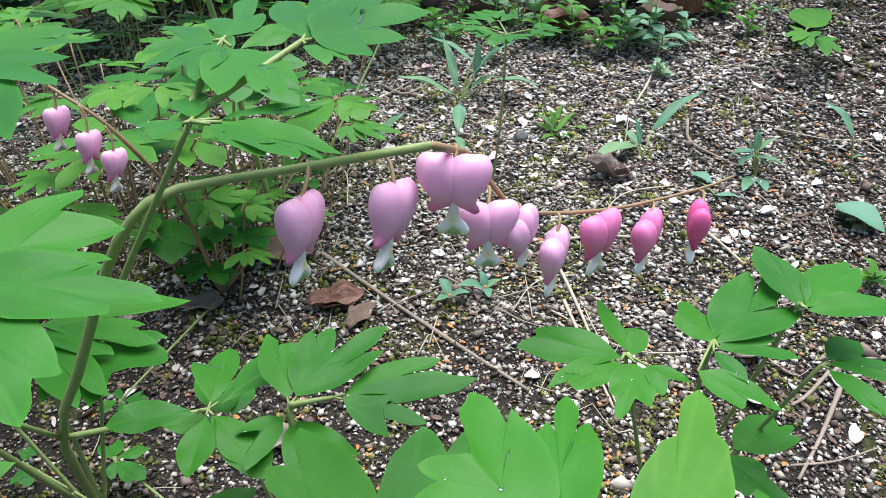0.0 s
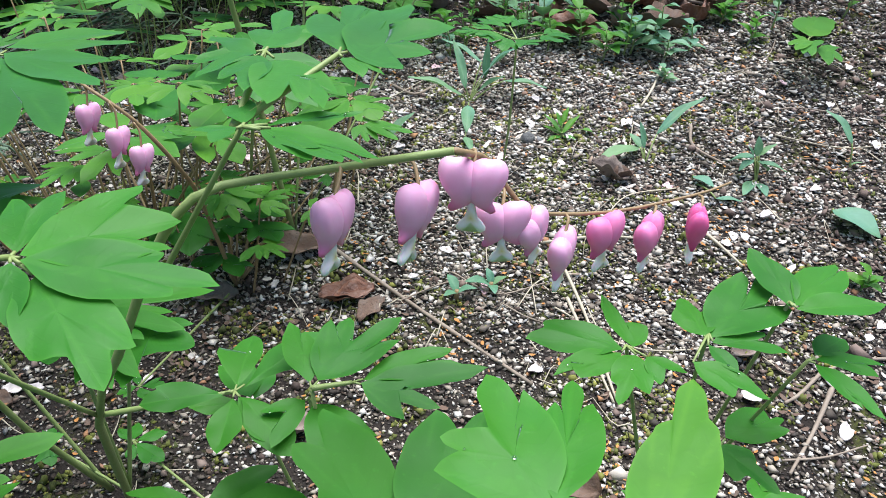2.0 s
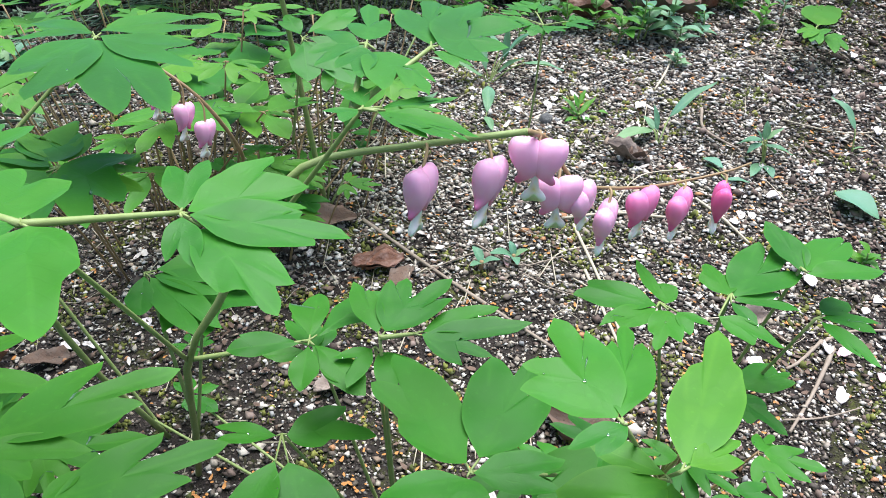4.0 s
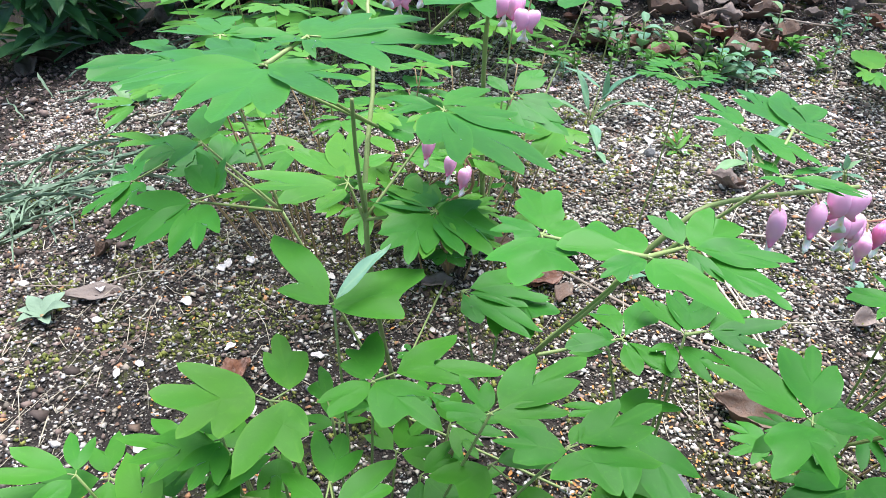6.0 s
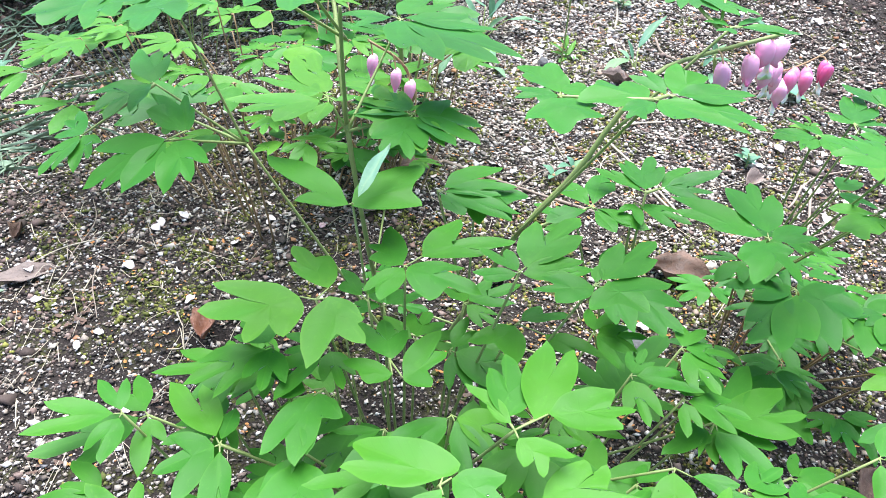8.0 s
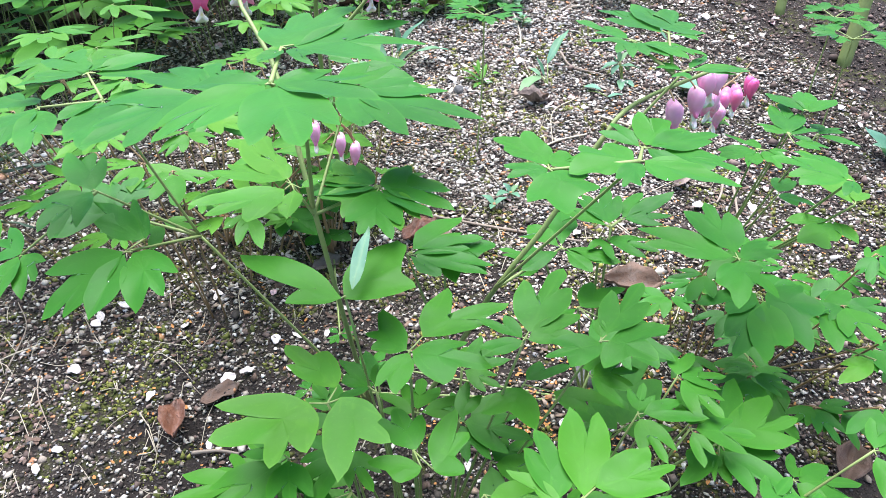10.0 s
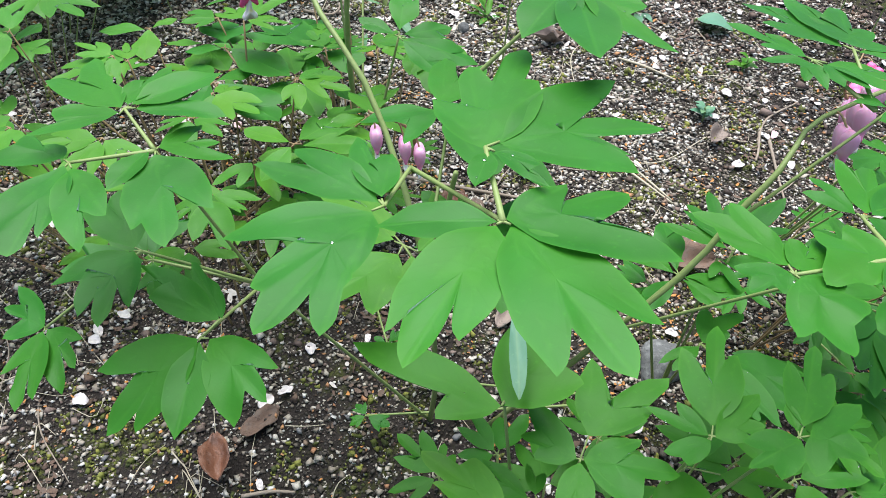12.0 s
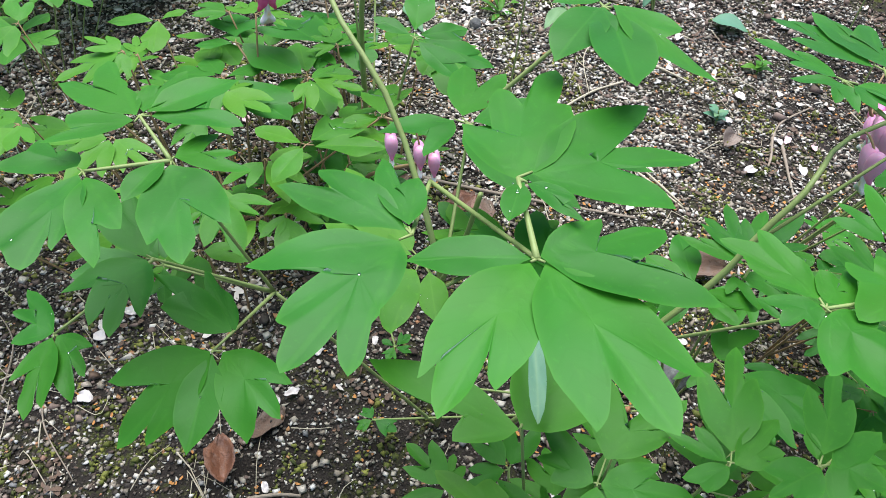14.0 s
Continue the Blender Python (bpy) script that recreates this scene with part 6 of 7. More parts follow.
dead_leaf(-0.056, 0.421, 0.028, 60, DEAD, "small brown dead leaf folded over")
dead_leaf(-0.166, 0.437, 0.030, 15, DEAD_PALE, "pale curled dead leaf on dark soil")
dead_leaf(0.133, 0.559, 0.034, -30, DEAD_PALE, "grey crumpled dead leaf on gravel", 0.6)
dead_leaf(-0.471, 0.455, 0.052, 12, DEAD_PALE, "long tan dead leaf lying flat", 0.10, 0, 0.36, 0.08)
dead_leaf(-0.484, 0.516, 0.020, 80, DEAD, "dark cup-shaped dead leaf", 1.2)
dead_leaf(0.060, 0.289, 0.050, -35, DEAD, "brown folded dead leaf on soil", 0.4)
dead_leaf(-0.323, 0.339, 0.034, 70, DEAD_RED, "curled russet dead leaf beside the leaves", 0.8)
dead_leaf(-0.289, 0.348, 0.030, 10, DEAD, "dark brown dead leaf on soil")
dead_leaf(-0.068, 0.434, 0.030, 20, DEAD_RED, "red-brown dead leaf under the plant")
dead_leaf(-0.116, 0.481, 0.045, 10, DEAD, "dark dead leaf under the stalks")
dead_leaf(-0.508, 0.325, 0.026, 100, DEAD_RED, "small orange-brown dead leaf")
dead_leaf(-0.546, 0.349, 0.035, 60, DEAD, "dark brown dead leaf on the bare soil")
dead_leaf(-0.621, 0.547, 0.030, 80, DEAD_RED, "russet dead leaf on wilted grass", 0.5, 30)
dead_leaf(-0.093, 0.328, 0.030, 20, DEAD_PALE, "grey ribbed dead leaf on gravel", 0.6)
dead_leaf(-0.362, 0.823, 0.030, 0, DEAD_PALE, "pale dead leaf beyond the plants")
dead_leaf(0.193, 0.377, 0.026, 20, DEAD_PALE, "small heap of wilted grey-white blossom", 1.0, 0, 0.6)
dead_leaf(0.145, 0.556, 0.022, 20, DEAD, "dark crumpled dead leaf on gravel", 0.8)
dead_leaf(0.270, 0.809, 0.060, 100, DEAD_RED, "broad russet leaf leaning in the litter", 0.3, 55)
dead_leaf(0.185, 0.815, 0.055, 60, DEAD_PALE, "pale tan leaf leaning in the litter", 0.3, 45)
dead_leaf(0.165, 0.846, 0.050, 20, DEAD, "brown leaf in the litter", 0.5, 20)
dead_leaf(0.229, 0.799, 0.060, 150, DEAD, "dark brown leaf in the litter", 0.5, 20)
dead_leaf(0.134, 0.802, 0.055, 170, DEAD_RED, "tan leaf in the litter", 0.4, 10)
dead_leaf(0.048, 0.866, 0.050, 140, DEAD, "brown leaf in the litter", 0.5, 20)
dead_leaf(0.079, 0.863, 0.050, 80, DEAD, "dark leaf in the litter", 0.5, 10)
dead_leaf(-0.020, 0.910, 0.055, 40, DEAD_PALE, "grey-brown leaf leaning in the litter", 0.4, 20)
dead_leaf(0.250, 0.839, 0.050, 70, DEAD, "dark leaf in the litter", 0.5, 30)
dead_leaf(0.216, 0.853, 0.060, 10, DEAD_RED, "brown leaf in the litter", 0.4, 20)
dead_leaf(0.118, 0.873, 0.050, 120, DEAD, "dark leaf in the litter", 0.5, 20)
dead_leaf(0.298, 0.834, 0.050, 20, DEAD, "brown leaf in the litter", 0.5, 25)
dead_leaf(0.209, 0.884, 0.044, 77, DEAD, "dead brown leaf in the litter under the shrubs", 0.5, 13)
dead_leaf(0.293, 0.894, 0.059, 163, DEAD, "dead brown leaf in the litter under the shrubs", 0.5, 16)
dead_leaf(0.156, 0.949, 0.056, 289, DEAD, "dead brown leaf in the litter under the shrubs", 0.5, 26)
dead_leaf(0.267, 0.934, 0.039, 122, DEAD, "dead brown leaf in the litter under the shrubs", 0.5, 16)
dead_leaf(0.196, 0.946, 0.045, 336, DEAD, "dead brown leaf in the litter under the shrubs", 0.5, 35)
dead_leaf(0.060, 0.963, 0.052, 150, DEAD_PALE, "dead brown leaf in the litter under the shrubs", 0.5, 23)
dead_leaf(0.105, 0.913, 0.041, 41, DEAD_PALE, "dead brown leaf in the litter under the shrubs", 0.5, 6)
dead_leaf(0.306, 0.845, 0.046, 255, DEAD, "dead brown leaf in the litter under the shrubs", 0.5, 18)
dead_leaf(-0.292, 1.126, 0.039, 144, DEAD, "dead brown leaf in the litter under the shrubs", 0.5, 26)
dead_leaf(-0.476, 1.248, 0.042, 128, DEAD, "dead brown leaf in the litter under the shrubs", 0.5, 37)
dead_leaf(0.057, 0.878, 0.043, 0, DEAD, "dead brown leaf in the litter under the shrubs", 0.5, 34)
dead_leaf(0.245, 0.829, 0.048, 137, DEAD, "dead brown leaf in the litter under the shrubs", 0.5, 24)
twig(((-0.089, 0.486), (-0.050, 0.450), (-0.010, 0.410), (0.051, 0.351)), 0.0016, 0.0013, TWIG)
twig(((0.083, 0.427), (0.091, 0.386), (0.101, 0.341)), 0.0014, 0.0009, STRAW, "pale dry stalk on the gravel")
twig(((0.219, 0.626), (0.215, 0.598), (0.239, 0.573)), 0.0016, 0.0010, TWIG)
twig(((0.225, 0.754), (0.199, 0.690), (0.181, 0.659)), 0.0016, 0.0010, STRAW, "pale dry stalk on the gravel")
twig(((0.243, 0.354), (0.217, 0.320), (0.191, 0.290)), 0.0016, 0.0010, TWIG)
twig(((0.236, 0.359), (0.216, 0.343), (0.204, 0.336)), 0.0014, 0.0010, TWIG)
twig(((-0.056, 0.733), (-0.032, 0.712), (-0.010, 0.729)), 0.0016, 0.0010, TWIG)
twig(((0.002, 0.455), (0.033, 0.433), (0.069, 0.441)), 0.0007, 0.0005, TWIG)
twig(((-0.037, 0.428), (0.006, 0.445), (0.044, 0.430)), 0.0006, 0.0004, TWIG)
twig(((0.036, 0.422), (0.054, 0.407), (0.079, 0.400)), 0.0006, 0.0004, TWIG)
twig(((0.190, 0.299), (0.216, 0.301), (0.245, 0.310)), 0.0008, 0.0005, TWIG)
twig(((0.072, 0.484), (0.116, 0.486), (0.156, 0.485)), 0.0013, 0.0009, STRAW, "pale dry stalk on the gravel")
twig(((0.185, 0.505), (0.200, 0.479), (0.213, 0.451)), 0.0013, 0.0009, STRAW, "pale dry stalk on the gravel")
twig(((0.226, 0.353), (0.262, 0.370), (0.311, 0.371)), 0.0012, 0.0008, TWIG)
twig(((-0.320, 0.310), (-0.303, 0.302), (-0.290, 0.295)), 0.0014, 0.0009, TWIG)
twig(((-0.521, 0.812), (-0.487, 0.822), (-0.443, 0.820)), 0.0016, 0.0010, STRAW, "dry straw beside the plants")
twig(((-0.521, 0.241), (-0.496, 0.242), (-0.473, 0.238)), 0.0012, 0.0008, TWIG)
twig(((-0.498, 0.226), (-0.475, 0.219), (-0.445, 0.202)), 0.0012, 0.0008, TWIG)
twig(((0.080, 0.476), (0.093, 0.409), (0.103, 0.344)), 0.0013, 0.0009, STRAW, "pale dry stalk on the gravel")
twig(((-0.121, 0.695), (-0.065, 0.703), (-0.018, 0.744)), 0.0007, 0.0004, STRAW)
twig(((-0.074, 0.540), (-0.082, 0.592), (-0.121, 0.635)), 0.0007, 0.0004, STRAW)
twig(((-0.409, 0.478), (-0.443, 0.481), (-0.477, 0.464)), 0.0007, 0.0004, STRAW)
twig(((0.344, 0.348), (0.339, 0.311), (0.357, 0.275)), 0.0007, 0.0004, STRAW)
twig(((0.143, 0.261), (0.105, 0.264), (0.069, 0.243)), 0.0007, 0.0004, STRAW)
twig(((-0.499, 0.257), (-0.537, 0.260), (-0.573, 0.240)), 0.0007, 0.0004, STRAW)
twig(((-0.389, 0.487), (-0.414, 0.440), (-0.409, 0.383)), 0.0007, 0.0004, TWIG)
twig(((-0.498, 0.470), (-0.551, 0.474), (-0.601, 0.446)), 0.0007, 0.0004, TWIG)
twig(((0.262, 0.698), (0.315, 0.724), (0.348, 0.779)), 0.0007, 0.0004, TWIG)
twig(((0.073, 0.418), (0.123, 0.384), (0.188, 0.382)), 0.0007, 0.0004, STRAW)
twig(((-0.035, 0.291), (-0.032, 0.246), (-0.001, 0.206)), 0.0007, 0.0004, STRAW)
twig(((0.288, 0.606), (0.336, 0.583), (0.393, 0.590)), 0.0007, 0.0004, STRAW)
twig(((-0.275, 0.801), (-0.250, 0.806), (-0.230, 0.826)), 0.0007, 0.0004, TWIG)
twig(((0.270, 0.416), (0.259, 0.434), (0.238, 0.444)), 0.0007, 0.0004, STRAW)
twig(((-0.489, 0.632), (-0.509, 0.615), (-0.517, 0.588)), 0.0007, 0.0004, TWIG)
twig(((-0.037, 0.640), (-0.052, 0.616), (-0.051, 0.585)), 0.0007, 0.0004, TWIG)
twig(((-0.110, 0.574), (-0.088, 0.595), (-0.082, 0.627)), 0.0007, 0.0004, STRAW)
twig(((0.188, 0.547), (0.141, 0.529), (0.110, 0.484)), 0.0007, 0.0004, STRAW)
twig(((-0.485, 0.615), (-0.465, 0.608), (-0.442, 0.613)), 0.0007, 0.0004, STRAW)
twig(((0.122, 0.568), (0.154, 0.592), (0.169, 0.634)), 0.0007, 0.0004, STRAW)
twig(((-0.433, 0.470), (-0.416, 0.506), (-0.421, 0.549)), 0.0007, 0.0004, TWIG)
twig(((-0.296, 0.893), (-0.327, 0.936), (-0.381, 0.957)), 0.0007, 0.0004, TWIG)
twig(((0.242, 0.812), (0.256, 0.791), (0.281, 0.779)), 0.0007, 0.0004, TWIG)
twig(((-0.386, 0.727), (-0.355, 0.736), (-0.333, 0.763)), 0.0007, 0.0004, STRAW)
twig(((0.091, 0.455), (0.064, 0.443), (0.047, 0.417)), 0.0007, 0.0004, STRAW)
twig(((0.356, 0.638), (0.307, 0.642), (0.261, 0.617)), 0.0007, 0.0004, TWIG)


def lump(name, x, y, sx, sy, sz, material, label, category, seed=0, turn=0, sink=0.3, group=""):
    """A rough worn stone."""
    bm = bmesh.new()
    bmesh.ops.create_icosphere(bm, subdivisions=3, radius=1)
    for v in bm.verts:
        n = noise.noise(v.co * 1.1 + Vector((seed, 0, 0))) * 0.30 + noise.noise(v.co * 3 + Vector((0, seed, 0))) * 0.10 + noise.noise(v.co * 9) * 0.03
        v.co *= 1 + n
        v.co.x, v.co.y, v.co.z = v.co.x * sx, v.co.y * sy, v.co.z * sz
    me = bpy.data.meshes.new(name)
    bm.to_mesh(me)
    bm.free()
    me.shade_smooth()
    me.materials.append(material)
    ob = new(name, me)
    ob.matrix_world = pose(x, y, float(rise(x, y)) + sz * (1 - 2 * sink), 8, 0, turn)
    return tagged(ob, label, category, group)


lump("stone", -0.022, 0.232, 0.021, 0.016, 0.014, STONE, "rounded grey stone among the leaves", "stone", 2, 15)
dead_leaf(0.094, 0.085, 0.04, 30, DEAD, "grey crumpled dead leaf in the shade", 0.4)
lump("stone", 0.072, 0.622, 0.0075, 0.006, 0.0055, STONE, "small brown-grey pebble on the gravel", "stone", 4, 40)


def kerb():
    """A granite edging block at the foot of the bed."""
    bm = bmesh.new()
    bmesh.ops.create_cube(bm, size=1)
    for v in bm.verts:
        v.co.x, v.co.y, v.co.z = v.co.x * 0.46, v.co.y * 0.12, v.co.z * 0.10
    bmesh.ops.bevel(bm, geom=bm.edges[:], offset=0.006, segments=2, affect="EDGES")
    bmesh.ops.subdivide_edges(bm, edges=[e for e in bm.edges if e.calc_length() > 0.05], cuts=22, use_grid_fill=True)
    for v in bm.verts:
        v.co += Vector((0.3, 0.3, 1)) * 0.0022 * noise.noise(v.co * 60) + Vector((0.2, 1, 0.3)) * 0.003 * noise.noise(v.co * 14)
    me = bpy.data.meshes.new("kerb")
    bm.to_mesh(me)
    bm.free()
    me.materials.append(KERB)
    ob = new("kerb", me)
    ob.matrix_world = pose(-0.478, 0.115, 0.028, 0, 0, -22.5)
    return tagged(ob, "pale speckled granite edging block of the bed", "kerb", kind="structure")


kerb()


def rosette(name, x, y, count, length, label, material, seed, width=0.22, rear=0.55):
    rnd = random.Random(seed)
    p = Plant(name, x, y, label, "weed", "weeds")
    p.part("crown", tube((p.base, p.base + Vector((0, 0, 0.008))), 0.0022, 0.0016, 6, 3), STEM_RED)
    for i in range(count):
        a = 6.28 * i / count + rnd.uniform(-0.3, 0.3)
        l, e = length * rnd.uniform(0.7, 1.15), rnd.uniform(0.1, rear)
        d = Vector((math.cos(a), math.sin(a), 0))
        root = p.base + Vector((0, 0, 0.006))
        tip = root + d * l * math.cos(e) + Vector((0, 0, l * math.sin(e) + 0.1 * d.y * l))
        v, f, vein = strap(root, tip, width * l, rnd.uniform(0.05, 0.25))
        p.part("leaf", (v, f), material, attrs=vein)
    return p


rosette("plantain_weed", -0.505, 0.424, 6, 0.026, "wilted pale green weed lying on soil", DRIED_GREEN, 5, 0.5, 0.3)
rosette("plantain_weed", -0.56, 0.86, 5, 0.04, "flat pale green weed on soil", LEAF_BLUE, 6, 0.5, 0.2)
rosette("plantain_weed", 0.03, 0.44, 4, 0.018, "tiny green weed on gravel", LEAF_BLUE, 15, 0.45, 0.5)
rosette("plantain_weed", 0.005, 0.43, 3, 0.016, "tiny green weed on gravel", LEAF_BLUE, 16, 0.45, 0.5)
rosette("plantain_weed", 0.43, 0.31, 4, 0.04, "pale green weed at the edge of bare soil", LEAF_BLUE, 17, 0.5, 0.7)


def lance_weed(name, x, y, label, material, *leaves):
    """A small weed: undivided leaves, each with its root, tip, width and arch, on thin stalks from one crown."""
    p = Plant(name, x, y, label, "weed", "weeds")
    for root, tip, width, arch in leaves:
        root, tip = Vector(root), Vector(tip)
        stalk = p.part("leaf", tube((p.base - Vector((0, 0, 0.002)), p.base.lerp(root, 0.6) + Vector((0, 0, 0.002)), root), 0.0008, 0.0006, 5, 6), STEM)
        v, f, vein = strap(root, tip, width, arch)
        p.part("blade", (v, f), material, stalk, attrs=vein)
    return p


lance_weed("plantain_weed", 0.021, 0.695, "rosette weed with narrow blue-green leaves in gravel", LEAF_BLUE, ((0.013, 0.693, 0.188), (-0.040, 0.700, 0.198), 0.0111, 0.10), ((0.017, 0.696, 0.194), (0.003, 0.731, 0.232), 0.0089, 0.05), ((0.032, 0.717, 0.214), (-0.008, 0.744, 0.225), 0.0078, 0.08), ((0.032, 0.706, 0.202), (0.072, 0.703, 0.235), 0.0100, 0.10), ((0.036, 0.705, 0.203), (0.037, 0.713, 0.236), 0.0072, 0.03), ((0.053, 0.693, 0.204), (0.095, 0.690, 0.198), 0.0089, 0.08), ((0.030, 0.700, 0.190), (0.055, 0.699, 0.206), 0.0111, 0.06), ((0.020, 0.678, 0.183), (0.017, 0.635, 0.172), 0.0122, 0.06), ((0.016, 0.630, 0.171), (0.021, 0.608, 0.166), 0.0078, 0.05))
lance_weed("plantain_weed", -0.058, 0.622, "small weed with one narrow blue-green leaf", LEAF_BLUE, ((-0.054, 0.622, 0.171), (-0.031, 0.642, 0.187), 0.0094, 0.06), ((-0.063, 0.622, 0.165), (-0.076, 0.633, 0.185), 0.0050, 0.03))
lance_weed("plantain_weed", 0.169, 0.580, "weed with one long arching green leaf and a broad low leaf", LEAF_BLUE, ((0.181, 0.600, 0.194), (0.225, 0.620, 0.220), 0.0102, 0.10), ((0.168, 0.587, 0.186), (0.164, 0.599, 0.206), 0.0056, 0.02), ((0.166, 0.593, 0.184), (0.126, 0.576, 0.176), 0.0148, 0.05), ((0.167, 0.593, 0.184), (0.159, 0.607, 0.191), 0.0083, 0.03))
lance_weed("leafy_weed", 0.255, 0.549, "low weed with crowded grey-green leaves on soil", LEAF_BLUE, ((0.250, 0.555, 0.196), (0.235, 0.566, 0.186), 0.0120, 0.08), ((0.251, 0.554, 0.198), (0.251, 0.560, 0.213), 0.0069, 0.05), ((0.253, 0.554, 0.198), (0.266, 0.556, 0.208), 0.0060, 0.05), ((0.252, 0.551, 0.194), (0.275, 0.545, 0.188), 0.0077, 0.06), ((0.249, 0.552, 0.195), (0.238, 0.550, 0.185), 0.0077, 0.08), ((0.252, 0.549, 0.194), (0.262, 0.551, 0.186), 0.0111, 0.05), ((0.249, 0.554, 0.196), (0.243, 0.557, 0.205), 0.0060, 0.03), ((0.251, 0.549, 0.177), (0.237, 0.529, 0.173), 0.0086, 0.05), ((0.255, 0.546, 0.177), (0.257, 0.530, 0.173), 0.0086, 0.04))
lance_weed("plantain_weed", 0.337, 0.562, "small weed with one arching dark green leaf on soil", LEAF_BLUE, ((0.334, 0.567, 0.207), (0.317, 0.594, 0.223), 0.0099, 0.14), ((0.337, 0.564, 0.189), (0.345, 0.561, 0.193), 0.0033, 0.05))
lance_weed("plantain_weed", 0.302, 0.511, "weed with one broad pale blotched leaf lying flat", LEAF_BLUE, ((0.299, 0.505, 0.176), (0.322, 0.474, 0.170), 0.0283, 0.04))
lance_weed("plantain_weed", 0.204, 0.558, "tiny weed with round grey-green leaves on soil", LEAF_BLUE, ((0.204, 0.556, 0.176), (0.216, 0.539, 0.175), 0.0115, 0.04), ((0.214, 0.525, 0.172), (0.234, 0.521, 0.172), 0.0062, 0.04))
lance_weed("leafy_weed", 0.103, 0.627, "low weed with small round pale green leaves", LEAF_YOUNG, ((0.100, 0.625, 0.180), (0.087, 0.635, 0.183), 0.0062, 0.04), ((0.102, 0.622, 0.182), (0.088, 0.643, 0.191), 0.0052, 0.04), ((0.103, 0.622, 0.182), (0.120, 0.639, 0.193), 0.0062, 0.04), ((0.102, 0.624, 0.180), (0.112, 0.627, 0.187), 0.0057, 0.04), ((0.102, 0.622, 0.179), (0.089, 0.617, 0.176), 0.0062, 0.03), ((0.104, 0.620, 0.179), (0.114, 0.615, 0.180), 0.0062, 0.03), ((0.122, 0.628, 0.184), (0.131, 0.626, 0.183), 0.0067, 0.02), ((0.101, 0.624, 0.188), (0.097, 0.634, 0.198), 0.0046, 0.03), ((0.103, 0.629, 0.189), (0.109, 0.641, 0.200), 0.0046, 0.03))
sprout = Plant("leafy_weed", 0.366, 0.728, "yellow-green seedling with cut leaves", "weed", "weeds")
sprout.spray(sprout.base, (0.344, 0.707, 0.255), ((0.351, 0.719, 0.255), ((0.389, 0.807, 0.255), (0.384, 0.782, 0.255), (0.404, 0.817, 0.255))), ((0.354, 0.720, 0.255), ((0.386, 0.776, 0.255), (0.385, 0.766, 0.255), (0.409, 0.793, 0.255), (0.383, 0.753, 0.255), (0.384, 0.744, 0.255))), ((0.342, 0.706, 0.255), ((0.336, 0.726, 0.255), (0.333, 0.706, 0.255), (0.315, 0.684, 0.255), (0.324, 0.685, 0.255), (0.314, 0.666, 0.255))), ((0.339, 0.694, 0.255), ((0.320, 0.663, 0.255), (0.328, 0.673, 0.255), (0.327, 0.660, 0.255), (0.339, 0.679, 0.255), (0.356, 0.704, 0.255))), material=LEAF_YOUNG)
sprout.spray(sprout.base, (0.361, 0.711, 0.248), ((0.364, 0.711, 0.248), ((0.381, 0.713, 0.248), (0.367, 0.696, 0.248), (0.362, 0.670, 0.248), (0.360, 0.682, 0.248), (0.348, 0.665, 0.248))), material=LEAF_YOUNG)


def herb(name, x, y, tall, count, size, label, material, seed, width=0.55, lean=0.15):
    """An upright weed with leaves set round a stalk."""
    rnd = random.Random(seed)
    p = Plant(name, x, y, label, "weed", "weeds")
    top = p.base + Vector((rnd.uniform(-lean, lean) * tall, rnd.uniform(-lean, lean) * tall, tall))
    p.part("stem", tube((p.base, p.base.lerp(top, 0.5) + Vector((0.002, 0, 0)), top), 0.0011, 0.0006, 6, 8), STEM)
    for i in range(count):
        u = 0.25 + 0.75 * i / max(1, count - 1)
        a = 2.4 * i + rnd.uniform(-0.4, 0.4)
        root = p.base.lerp(top, u)
        l = size * rnd.uniform(0.7, 1.2) * (1.1 - 0.35 * u)
        tip = root + Vector((math.cos(a) * l, math.sin(a) * l, l * rnd.uniform(-0.1, 0.5)))
        v, f, vein = strap(root, tip, width * l, 0.1)
        p.part("leaf", (v, f), material, attrs=vein)
    return p


herb("leafy_weed", 0.02, 0.80, 0.12, 30, 0.011, "airy weed with tiny leaves and seed heads", LEAF_YOUNG, 26)
herb("leafy_weed", 0.06, 0.82, 0.11, 26, 0.012, "airy weed with tiny leaves and seed heads", LEAF_YOUNG, 27)
for i, (x, y, h, s) in enumerate(((0.16, 0.75, 0.03, 0.03), (0.19, 0.76, 0.035, 0.03), (0.22, 0.745, 0.025, 0.028), (0.14, 0.78, 0.04, 0.028), (0.10, 0.80, 0.06, 0.03), (0.25, 0.76, 0.03, 0.02), (0.31, 0.76, 0.03, 0.018), (0.34, 0.78, 0.04, 0.016), (0.06, 0.86, 0.05, 0.03), (-0.02, 0.86, 0.05, 0.025), (0.28, 0.83, 0.05, 0.02), (0.21, 0.70, 0.015, 0.014), (0.29, 0.43, 0.015, 0.016), (0.20, 0.40, 0.015, 0.014))):
    herb("leafy_weed", x, y, h, 7, s, "low green weed at the edge of the litter", LEAF_BLUE if i % 3 else LEAF_YOUNG, 40 + i, 0.6)


